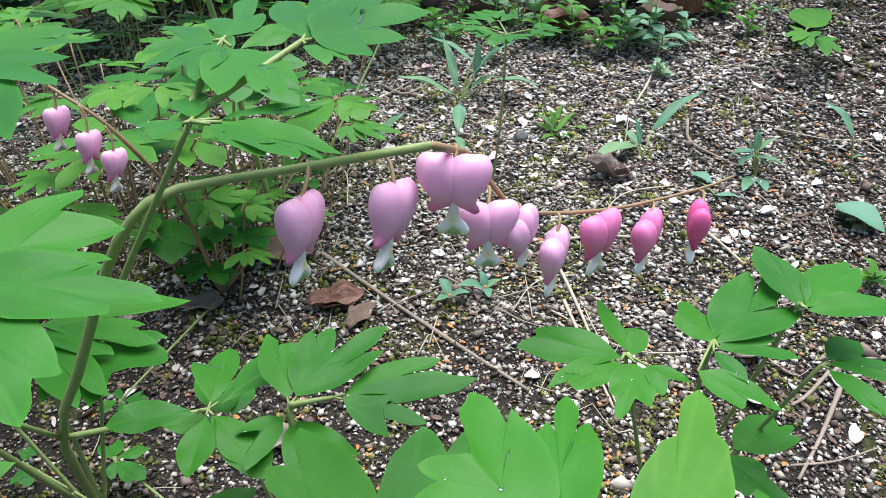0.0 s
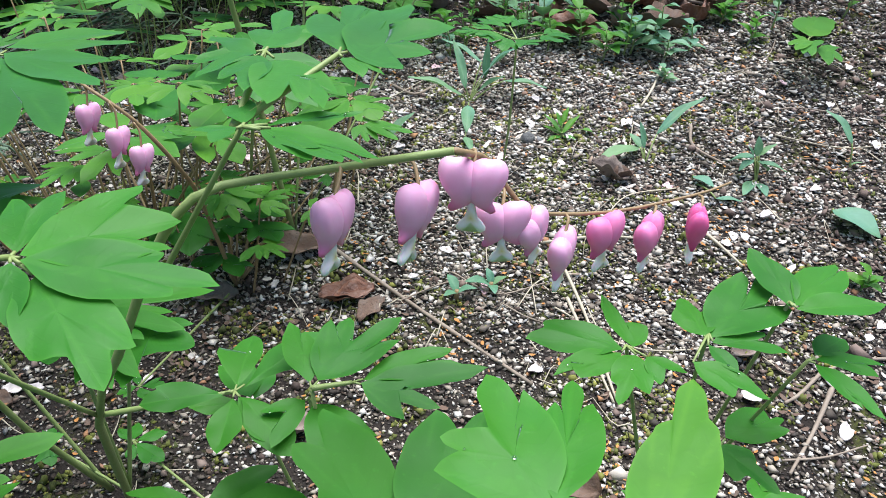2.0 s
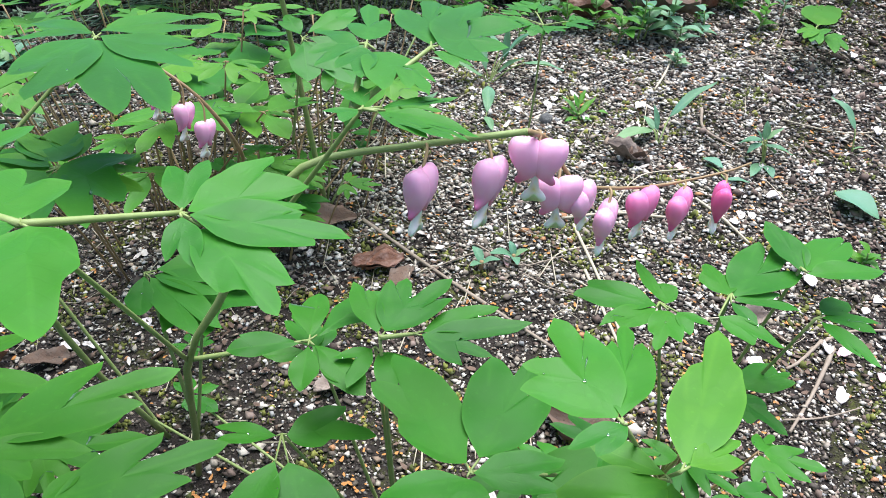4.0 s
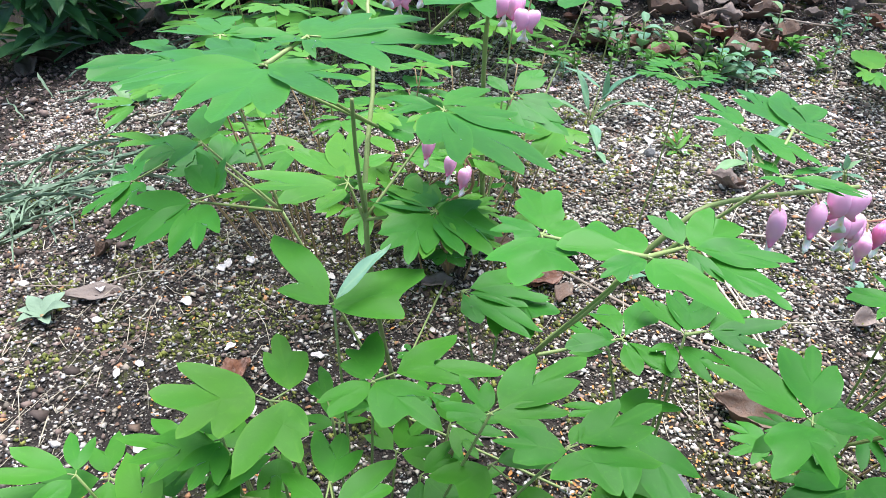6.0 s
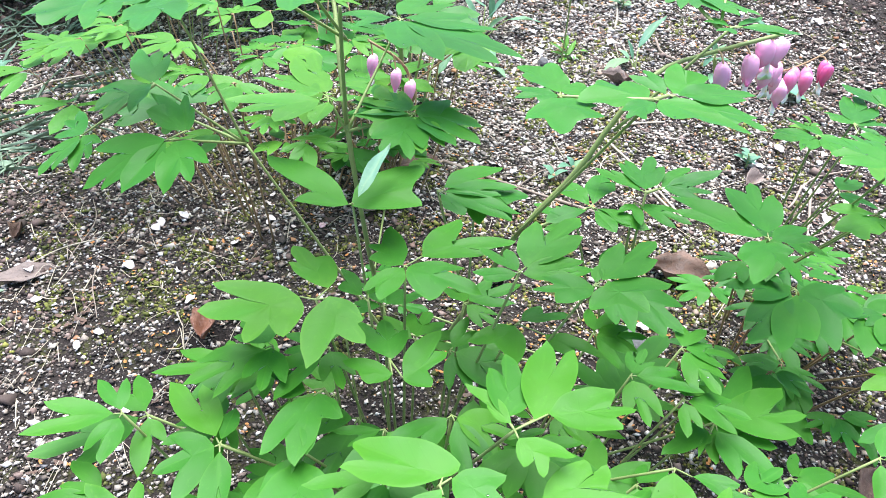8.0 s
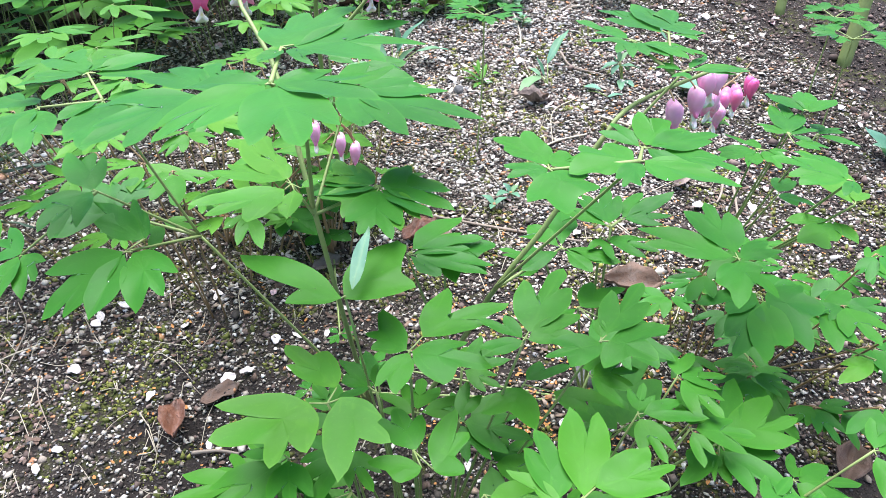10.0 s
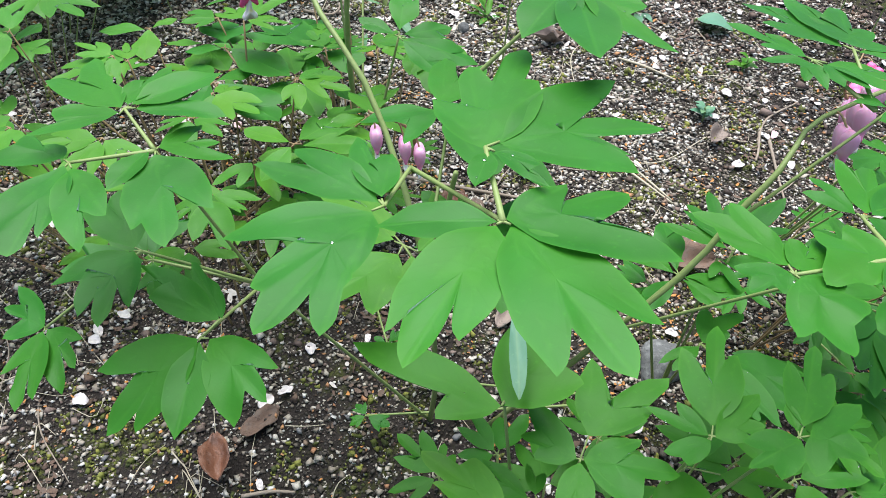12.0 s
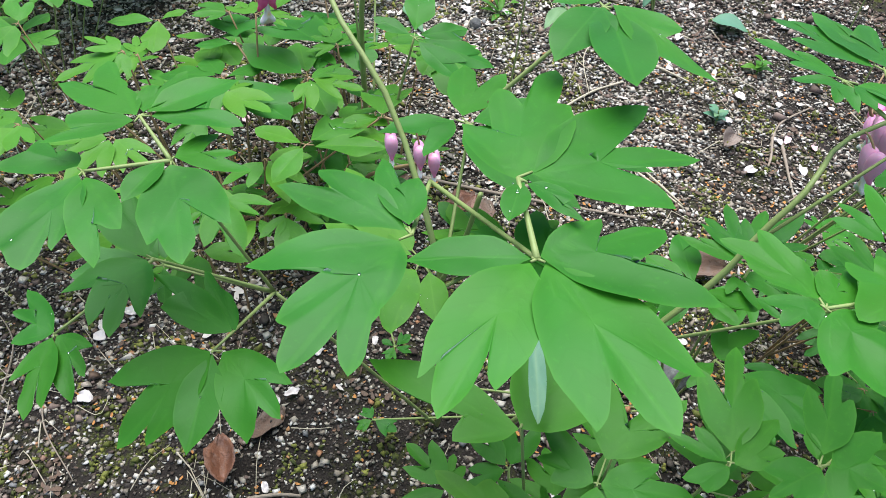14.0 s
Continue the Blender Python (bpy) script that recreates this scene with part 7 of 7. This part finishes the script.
def seedling(x, y, tall, size, seed, label):
    """A small divided-leaf plant on one thin stalk."""
    rnd = random.Random(seed)
    p = Plant("bleeding_heart_seedling", x, y, label, "plant", "seedlings")
    top = p.base + Vector((0.004, -0.004, tall))
    p.stem((p.base, p.base.lerp(top, 0.5) + Vector((0.003, 0.002, 0)), top), 0.0010, 0.0007)
    for i in range(4):
        a = 1.57 * i + rnd.uniform(-0.4, 0.4)
        node = top + Vector((math.cos(a), math.sin(a), 0.3)) * size * 0.45
        tips = []
        for k in (-0.9, 0.0, 0.9):
            l = size * rnd.uniform(0.6, 0.85)
            tips.append((node + Vector((math.cos(a + k) * l, math.sin(a + k) * l, rnd.uniform(0.0, 0.25) * l)), "3", 0.9))
        p.leaf(top, node, *tips, thick=0.0006)
    return p


seedling(0.035, 0.515, 0.145, 0.034, 3, "slender young bleeding heart on a thin stalk")
seedling(0.37, 0.36, 0.12, 0.035, 4, "young bleeding heart with pale lobed leaves")
seedling(0.42, 0.42, 0.10, 0.032, 5, "young bleeding heart with pale lobed leaves")


def filler(plant, x, y, spread, count, low, high, size, seed, material=None, stalk=None):
    """More divided leaves of a clump, on stalks that fan out of its crown, each leaflet cut into two or three lobes."""
    rnd = random.Random(seed)
    for i in range(count):
        a, r = 2.4 * i + rnd.uniform(-0.5, 0.5), spread * math.sqrt((i + 0.5) / count)
        cx, cy = x + r * math.cos(a), y + r * math.sin(a)
        node = Vector((cx, cy, float(rise(cx, cy)) + rnd.uniform(low, high)))
        turn = math.atan2(cy - plant.base.y, cx - plant.base.x)
        tips = []
        for k in (-1.25, -0.1, 1.1):
            l = size * rnd.uniform(0.75, 1.1) * (1.15 if k == -0.1 else 0.9)
            b = turn + k + rnd.uniform(-0.2, 0.2)
            fall = rnd.uniform(-0.22, 0.12)
            lobes = rnd.choice(((-0.42, 0.0, 0.45), (-0.36, 0.12), (-0.40, 0.0, 0.40), (-0.12, 0.38)))
            heads = []
            for w in lobes:
                q = l * (1.0 if abs(w) < 0.2 else rnd.uniform(0.74, 0.88))
                heads.append(node + Vector((math.cos(b + w) * q, math.sin(b + w) * q, q * (fall - 0.12 * abs(w)))))
            tips.append((tuple(heads), "", rnd.uniform(0.95, 1.15)))
        foot = plant.base.lerp(node, 0.6)
        foot.z = float(rise(foot.x, foot.y)) - 0.002
        plant.leaf(foot, node, *tips, thick=0.0006 if size > 0.045 else 0.0008, material=material, stalk=stalk)


filler(rear, -0.27, 0.49, 0.12, 24, 0.07, 0.19, 0.038, 71, LEAF_YOUNG, STEM_RED)
filler(rear, -0.40, 0.56, 0.07, 9, 0.12, 0.20, 0.046, 70, LEAF_YOUNG, STEM_RED)
filler(small, -0.15, 0.47, 0.06, 7, 0.03, 0.08, 0.028, 72, LEAF_YOUNG, STEM_RED)
filler(nodding, -0.13, 0.58, 0.10, 12, 0.05, 0.13, 0.035, 73, LEAF_YOUNG, STEM_RED)
filler(mound, 0.10, 0.22, 0.07, 6, 0.03, 0.08, 0.034, 75, None, STEM_RED)
filler(mound, 0.09, 0.15, 0.09, 10, 0.05, 0.13, 0.034, 174, None, STEM_RED)
filler(mound, 0.05, 0.12, 0.07, 10, 0.08, 0.15, 0.034, 176, None, STEM_RED)
filler(front, -0.20, 0.06, 0.13, 30, 0.12, 0.20, 0.034, 171, LEAF_FRESH)
filler(front, -0.31, 0.09, 0.075, 16, 0.08, 0.16, 0.034, 172, LEAF_FRESH)
filler(front, -0.23, 0.13, 0.09, 14, 0.09, 0.16, 0.032, 175, LEAF_FRESH)
filler(front, -0.10, 0.04, 0.09, 14, 0.08, 0.16, 0.034, 173, LEAF_FRESH)
clump = Plant("bleeding_heart_plant", -0.33, 0.80, "distant clump of bleeding heart leaves", "plant", "bleeding heart plants")
filler(clump, -0.33, 0.80, 0.13, 18, 0.05, 0.17, 0.052, 76, LEAF_YOUNG)
clump2 = Plant("bleeding_heart_plant", -0.12, 0.84, "distant clump of bleeding heart leaves", "plant", "bleeding heart plants")
filler(clump2, -0.12, 0.84, 0.10, 15, 0.04, 0.14, 0.046, 77, LEAF_YOUNG)


clump3 = Plant("bleeding_heart_plant", -0.29, 1.00, "distant clump of bleeding heart leaves", "plant", "bleeding heart plants")
filler(clump3, -0.29, 1.00, 0.16, 34, 0.05, 0.22, 0.074, 78, LEAF_YOUNG)
clump4 = Plant("bleeding_heart_plant", -0.10, 0.98, "distant clump of bleeding heart leaves", "plant", "bleeding heart plants")
filler(clump4, -0.10, 0.98, 0.13, 26, 0.05, 0.18, 0.064, 79, LEAF_YOUNG)
clump5 = Plant("bleeding_heart_plant", -0.42, 1.10, "distant clump of bleeding heart leaves", "plant", "bleeding heart plants")
filler(clump5, -0.42, 1.10, 0.14, 24, 0.06, 0.22, 0.070, 80, LEAF_YOUNG)


# ---- shoots and shrubs round the bed ----
def shoot(x, y, tall, radius, lean, label):
    p = Plant("green_shoot", x, y, label, "shoot", "shoots")
    top = p.base + Vector((lean[0], lean[1], tall))
    p.stem((p.base - Vector((0, 0, 0.01)), p.base.lerp(top, 0.5) + Vector((0.004, 0, 0)), top), radius, radius * 0.8)
    return p


shoot(0.535, 0.462, 0.30, 0.0085, (0.05, 0.02), "thick green woody shoot rising from bare soil")
shoot(0.545, 0.580, 0.30, 0.0065, (0.04, 0.03), "green woody shoot rising from bare soil")
tuft = shoot(-0.667, 0.650, 0.12, 0.005, (-0.02, 0.01), "stout green shoot beside wilted grass")


def shrub(x, y, wide, tall, count, size, width, label, material, seed):
    """A low shrub: forked branches and many single leaves."""
    rnd = random.Random(seed)
    p = Plant("shrub", x, y, label, "shrub", "shrubs behind the bed")
    ends = []
    for i in range(9):
        a = 6.28 * i / 9 + rnd.uniform(-0.3, 0.3)
        top = p.base + Vector((math.cos(a) * wide * rnd.uniform(0.3, 1), math.sin(a) * wide * rnd.uniform(0.2, 0.7), tall * rnd.uniform(0.4, 1)))
        mid = p.base.lerp(top, 0.5) + Vector((0, 0, tall * 0.15))
        p.part("branch", tube((p.base, mid, top), 0.004, 0.0015, 6, 10), TWIG)
        ends += [(mid, top)]
    verts, faces, veins = [], [], {"across": [], "along": []}
    for i in range(count):
        mid, top = rnd.choice(ends)
        u = rnd.uniform(0.02, 1.05)
        root = (p.base.lerp(mid, 2 * u) if u < 0.5 else mid.lerp(top, 2 * u - 1)) + Vector((rnd.gauss(0, wide * 0.22), rnd.gauss(0, wide * 0.15), rnd.gauss(0, tall * 0.10)))
        root.z = max(root.z, float(rise(root.x, root.y)) + 0.01)
        a, l = rnd.uniform(0, 6.28), size * rnd.uniform(0.6, 1.2)
        tip = root + Vector((math.cos(a) * l, math.sin(a) * l - 0.3 * l, rnd.uniform(-0.7, 0.2) * l))
        v, f, vein = strap(root, tip, width * l, 0.1)
        faces += [tuple(k + len(verts) for k in q) for q in f]
        verts += v
        for key in veins:
            veins[key] += vein[key]
    p.part("crown", (verts, faces), material, attrs=veins)
    return p


BROAD_LEAF = leaf_material("evergreen_leaf", (0.055, 0.150, 0.045), (0.115, 0.270, 0.080), 0.22, 0.38)
SHRUB_PALE = leaf_material("pale_shrub_leaf", (0.055, 0.150, 0.030), (0.120, 0.270, 0.060), 0.25)
EVERGREEN = "dark evergreen shrub with long glossy leaves"
HANGING = "green leafy shrub overhanging the leaf litter"
shrub(-0.76, 1.18, 0.20, 0.32, 230, 0.095, 0.34, EVERGREEN, BROAD_LEAF, 81)
shrub(-1.02, 1.30, 0.22, 0.34, 230, 0.090, 0.34, EVERGREEN, BROAD_LEAF, 87)
shrub(-0.56, 1.30, 0.22, 0.32, 230, 0.075, 0.38, EVERGREEN, BROAD_LEAF, 82)
shrub(-0.30, 1.30, 0.20, 0.36, 280, 0.050, 0.55, HANGING, SHRUB_PALE, 88)
shrub(-0.05, 1.14, 0.20, 0.34, 300, 0.046, 0.6, HANGING, SHRUB_PALE, 83)
shrub(0.17, 1.05, 0.17, 0.30, 300, 0.046, 0.65, HANGING, SHRUB_PALE, 84)
shrub(0.40, 1.02, 0.17, 0.30, 300, 0.048, 0.65, HANGING, SHRUB_PALE, 90)
shrub(0.62, 1.02, 0.18, 0.32, 260, 0.046, 0.65, HANGING, SHRUB_PALE, 85)
# Added row as a dark backdrop: hides far ground and blocks light from behind.
for i, x in enumerate((-1.5, -1.0, -0.5, 0.0, 0.5, 1.0)):
    shrub(x, 2.05 - 0.05 * i, 0.42, 0.45, 420, 0.13, 0.5, "added dark evergreen shrub that closes off the view behind the bed", LEAF_DARK, 95 + i)
shrub(0.98, 0.85, 0.25, 0.34, 300, 0.05, 0.6, "dark shrub at the side of the bed", BROAD_LEAF, 86)
shrub(-1.25, 1.05, 0.25, 0.36, 300, 0.08, 0.38, "dark shrub at the side of the bed", BROAD_LEAF, 89)
for i in range(46):
    rnd = random.Random(500 + i)
    x = -0.95 + 1.55 * ((i * 0.618) % 1)
    y = rnd.uniform(0.0, 0.16) + (1.10 if x < -0.3 else 0.98 if x < 0.05 else 0.90)
    dead_leaf(x, y, rnd.uniform(0.035, 0.075), rnd.uniform(0, 360), (DEAD, DEAD_RED, DEAD_PALE)[i % 3], ("dark brown dead leaf under the shrubs", "russet curled dead leaf under the shrubs", "grey-brown dead leaf under the shrubs")[i % 3], rnd.uniform(0.1, 0.4), rnd.uniform(-20, 20))


for i in range(44):
    rnd = random.Random(900 + i)
    x, y = rnd.uniform(0.02, 0.52), rnd.uniform(0.835, 1.0)
    k = rnd.choice((0, 0, 1, 2, 2))
    dead_leaf(x, y, rnd.uniform(0.020, 0.050), rnd.uniform(0, 360), (DEAD, DEAD_RED, DEAD_PALE)[k], ("dark brown crumpled leaf in the litter", "russet crumpled leaf in the litter", "grey-brown crumpled leaf in the litter")[k], rnd.uniform(0.2, 0.9), rnd.uniform(-40, 40), rnd.uniform(0.25, 0.6), 0.15)
for i in range(26):
    rnd = random.Random(1300 + i)
    x, y, a, l = rnd.uniform(0.0, 0.50), rnd.uniform(0.82, 0.97), rnd.uniform(-0.7, 0.9), rnd.uniform(0.03, 0.09)
    twig(((x, y), (x + 0.5 * l * math.cos(a), y + 0.5 * l * math.sin(a) + rnd.uniform(-0.006, 0.006)), (x + l * math.cos(a), y + l * math.sin(a))), rnd.uniform(0.0009, 0.0022), 0.0007, TWIG, "dry brown twig in the leaf litter", "twig", rnd.uniform(0.006, 0.022))
for i in range(22):
    rnd = random.Random(1500 + i)
    x, y = rnd.uniform(0.0, 0.46), rnd.uniform(0.755, 0.87)
    herb("leafy_weed", x, y, rnd.uniform(0.02, 0.06), rnd.randint(5, 9), rnd.uniform(0.012, 0.024), "low green weed before the leaf litter", LEAF_YOUNG if i % 3 else LEAF_BLUE, 1500 + i, 0.6)


# ---- wilted grass, scales and crumbs ----
def straws(name, x, y, wide, deep, count, length, material, label, seed, radius=0.0008, lift=0.008):
    rnd = random.Random(seed)
    pieces = []
    for _ in range(count):
        a = rnd.gauss(0.6, 1.1)
        cx, cy = x + rnd.gauss(0, wide), y + rnd.gauss(0, deep)
        l = length * rnd.uniform(0.4, 1.1)
        pts = []
        for u in (-0.5, 0, 0.5):
            px, py = cx + u * l * math.cos(a), cy + u * l * math.sin(a) + rnd.gauss(0, 0.009)
            pts.append((px, py, float(rise(px, py)) + lift * rnd.uniform(0.2, 1.4)))
        pieces.append(tube(pts, radius * rnd.uniform(0.6, 1.8), radius * 0.6, 4, 6))
    v, f = joined(*pieces)
    return tagged(put(name, v, f, material), label, "straw", kind="stuff")


def wisps(name, x, y, wide, deep, count, length, width, material, label, seed, lift):
    """A heap of limp flat blades, tangled and lying down."""
    rnd = random.Random(seed)
    verts, faces = [], []
    for _ in range(count):
        a, l = rnd.uniform(0, 6.28), length * rnd.uniform(0.4, 1.1)
        cx, cy = x + rnd.gauss(0, wide), y + rnd.gauss(0, deep)
        root = Vector((cx, cy, float(rise(cx, cy)) + lift * rnd.uniform(0.1, 1.2)))
        ex, ey = cx + math.cos(a) * l, cy + math.sin(a) * l
        tip = Vector((ex, ey, float(rise(ex, ey)) + lift * rnd.uniform(0.1, 0.8)))
        v, f, _ = strap(root, tip, width * rnd.uniform(0.4, 1.4), rnd.uniform(-0.02, 0.10))
        faces += [tuple(k + len(verts) for k in q) for q in f]
        verts += [q + Vector((noise.noise(q * 90), noise.noise(q * 90 + Vector((5, 0, 0))), 0)) * 0.004 for q in v]
    return tagged(put(name, verts, faces, material), label, "wilted grass", kind="stuff")


wisps("wilted_grass", -0.585, 0.63, 0.045, 0.030, 75, 0.10, 0.0014, DRIED_GREEN, "heap of cut wilted grey-green grass", 91, 0.014)
wisps("wilted_grass", -0.50, 0.70, 0.05, 0.04, 34, 0.11, 0.0012, DRIED_GREEN, "loose cut wilted grey-green grass on soil", 97, 0.010)
wisps("wilted_leaves", -0.585, 0.60, 0.045, 0.035, 26, 0.030, 0.011, DRIED_GREEN, "limp wilted weed leaves on the soil", 98, 0.008)
wisps("wilted_grass", -0.48, 0.98, 0.10, 0.06, 170, 0.06, 0.0030, DRIED_GREEN, "cut wilted grass before the shrubs", 92, 0.03)
straws("fine_straw", -0.05, 0.52, 0.25, 0.22, 260, 0.030, STRAW, "thin dry straw bits over the gravel", 93, 0.00035, 0.004)
straws("fine_straw", -0.45, 0.35, 0.12, 0.12, 150, 0.030, STRAW, "thin dry straw bits over the soil", 94, 0.00035, 0.004)


def flecks(name, count, size, seed, material, label, centres):
    """Flat scraps strewn round the given places: uneven rounded chips, a little cupped."""
    rng = np.random.default_rng(seed)
    c = np.array(centres)[rng.integers(0, len(centres), count)]
    xy = c + rng.normal(0, 0.011, (count, 2))
    s = size * rng.uniform(0.5, 1.4, count)
    turn = np.arange(7) * 2 * np.pi / 7
    rim = np.stack([np.cos(turn), 0.58 * np.sin(turn), 0.10 * np.cos(2 * turn)], -1)
    v = np.concatenate([rim[None] * rng.uniform(0.70, 1.15, (count, 7, 1)) * rng.uniform(0.7, 1.2, (count, 1, 3)), np.tile(np.array([[[0, 0, -0.12]]]), (count, 1, 1))], 1) * s[:, None, None] * 0.5
    a = rng.uniform(0, 6.28, count)
    co, si = np.cos(a)[:, None], np.sin(a)[:, None]
    v = np.stack([v[..., 0] * co - v[..., 1] * si, v[..., 0] * si + v[..., 1] * co, v[..., 2] + v[..., 0] * rng.uniform(-0.4, 0.4, (count, 1))], -1)
    v += np.c_[xy, rise(xy[:, 0], xy[:, 1]) + 0.0028][:, None]
    k = np.arange(7)
    f = (np.stack([k, (k + 1) % 7, np.full(7, 7)], -1)[None] + 8 * np.arange(count)[:, None, None]).reshape(-1, 3)
    return tagged(put(name, v.reshape(-1, 3).tolist(), f.tolist(), material), label, "litter", kind="stuff")


rng = np.random.default_rng(8)
near = [(rng.uniform(-0.42, 0.35), rng.uniform(0.12, 0.85)) for _ in range(150)] + [(rng.normal(0.03, 0.09), rng.normal(0.24, 0.07)) for _ in range(60)]
flecks("orange_scales", 1700, 0.0034, 31, ORANGE, "dry orange bud scales scattered over the gravel", near)
soft = [(rng.uniform(-0.6, 0.5), rng.uniform(0.15, 0.95)) for _ in range(160)]
flecks("leaf_crumbs", 1900, 0.0055, 32, DEAD, "brown leaf crumbs scattered over the soil", soft)


def water_drops(count, seed):
    """Small beads of water that cling to the leaves."""
    rnd = random.Random(seed)
    leaflets = sorted((ob for ob in bpy.data.objects if ob.name.startswith("leaflet")), key=lambda ob: ob.name)
    bead = Nodes("clear_water")
    bead.bsdf.inputs["Transmission Weight"].default_value = 1.0
    bead.bsdf.inputs["Roughness"].default_value = 0.03
    bead.bsdf.inputs["IOR"].default_value = 1.33
    bm = bmesh.new()
    for _ in range(count):
        ob = rnd.choice(leaflets)
        spot = rnd.choice(ob.data.vertices).co
        thing = ob.parent.parent or ob.parent
        place = Vector(spot) + thing.location
        ball = bmesh.ops.create_icosphere(bm, subdivisions=2, radius=rnd.uniform(0.00022, 0.00045))
        for v in ball["verts"]:
            v.co.z *= 0.75
            v.co += place + Vector((0, 0, 0.0004))
    me = bpy.data.meshes.new("water_drops")
    bm.to_mesh(me)
    bm.free()
    me.shade_smooth()
    me.materials.append(bead.mat)
    return tagged(new("water_drops", me), "tiny clear water drops clinging to the leaves", "water", kind="stuff")


pale = [(rng.uniform(-0.30, 0.50), rng.uniform(0.36, 0.92)) for _ in range(420)]
flecks("petal_scraps", 420, 0.0080, 33, PALE_SCRAP, "torn pale petal scraps over the soil", pale)
water_drops(420, 5)
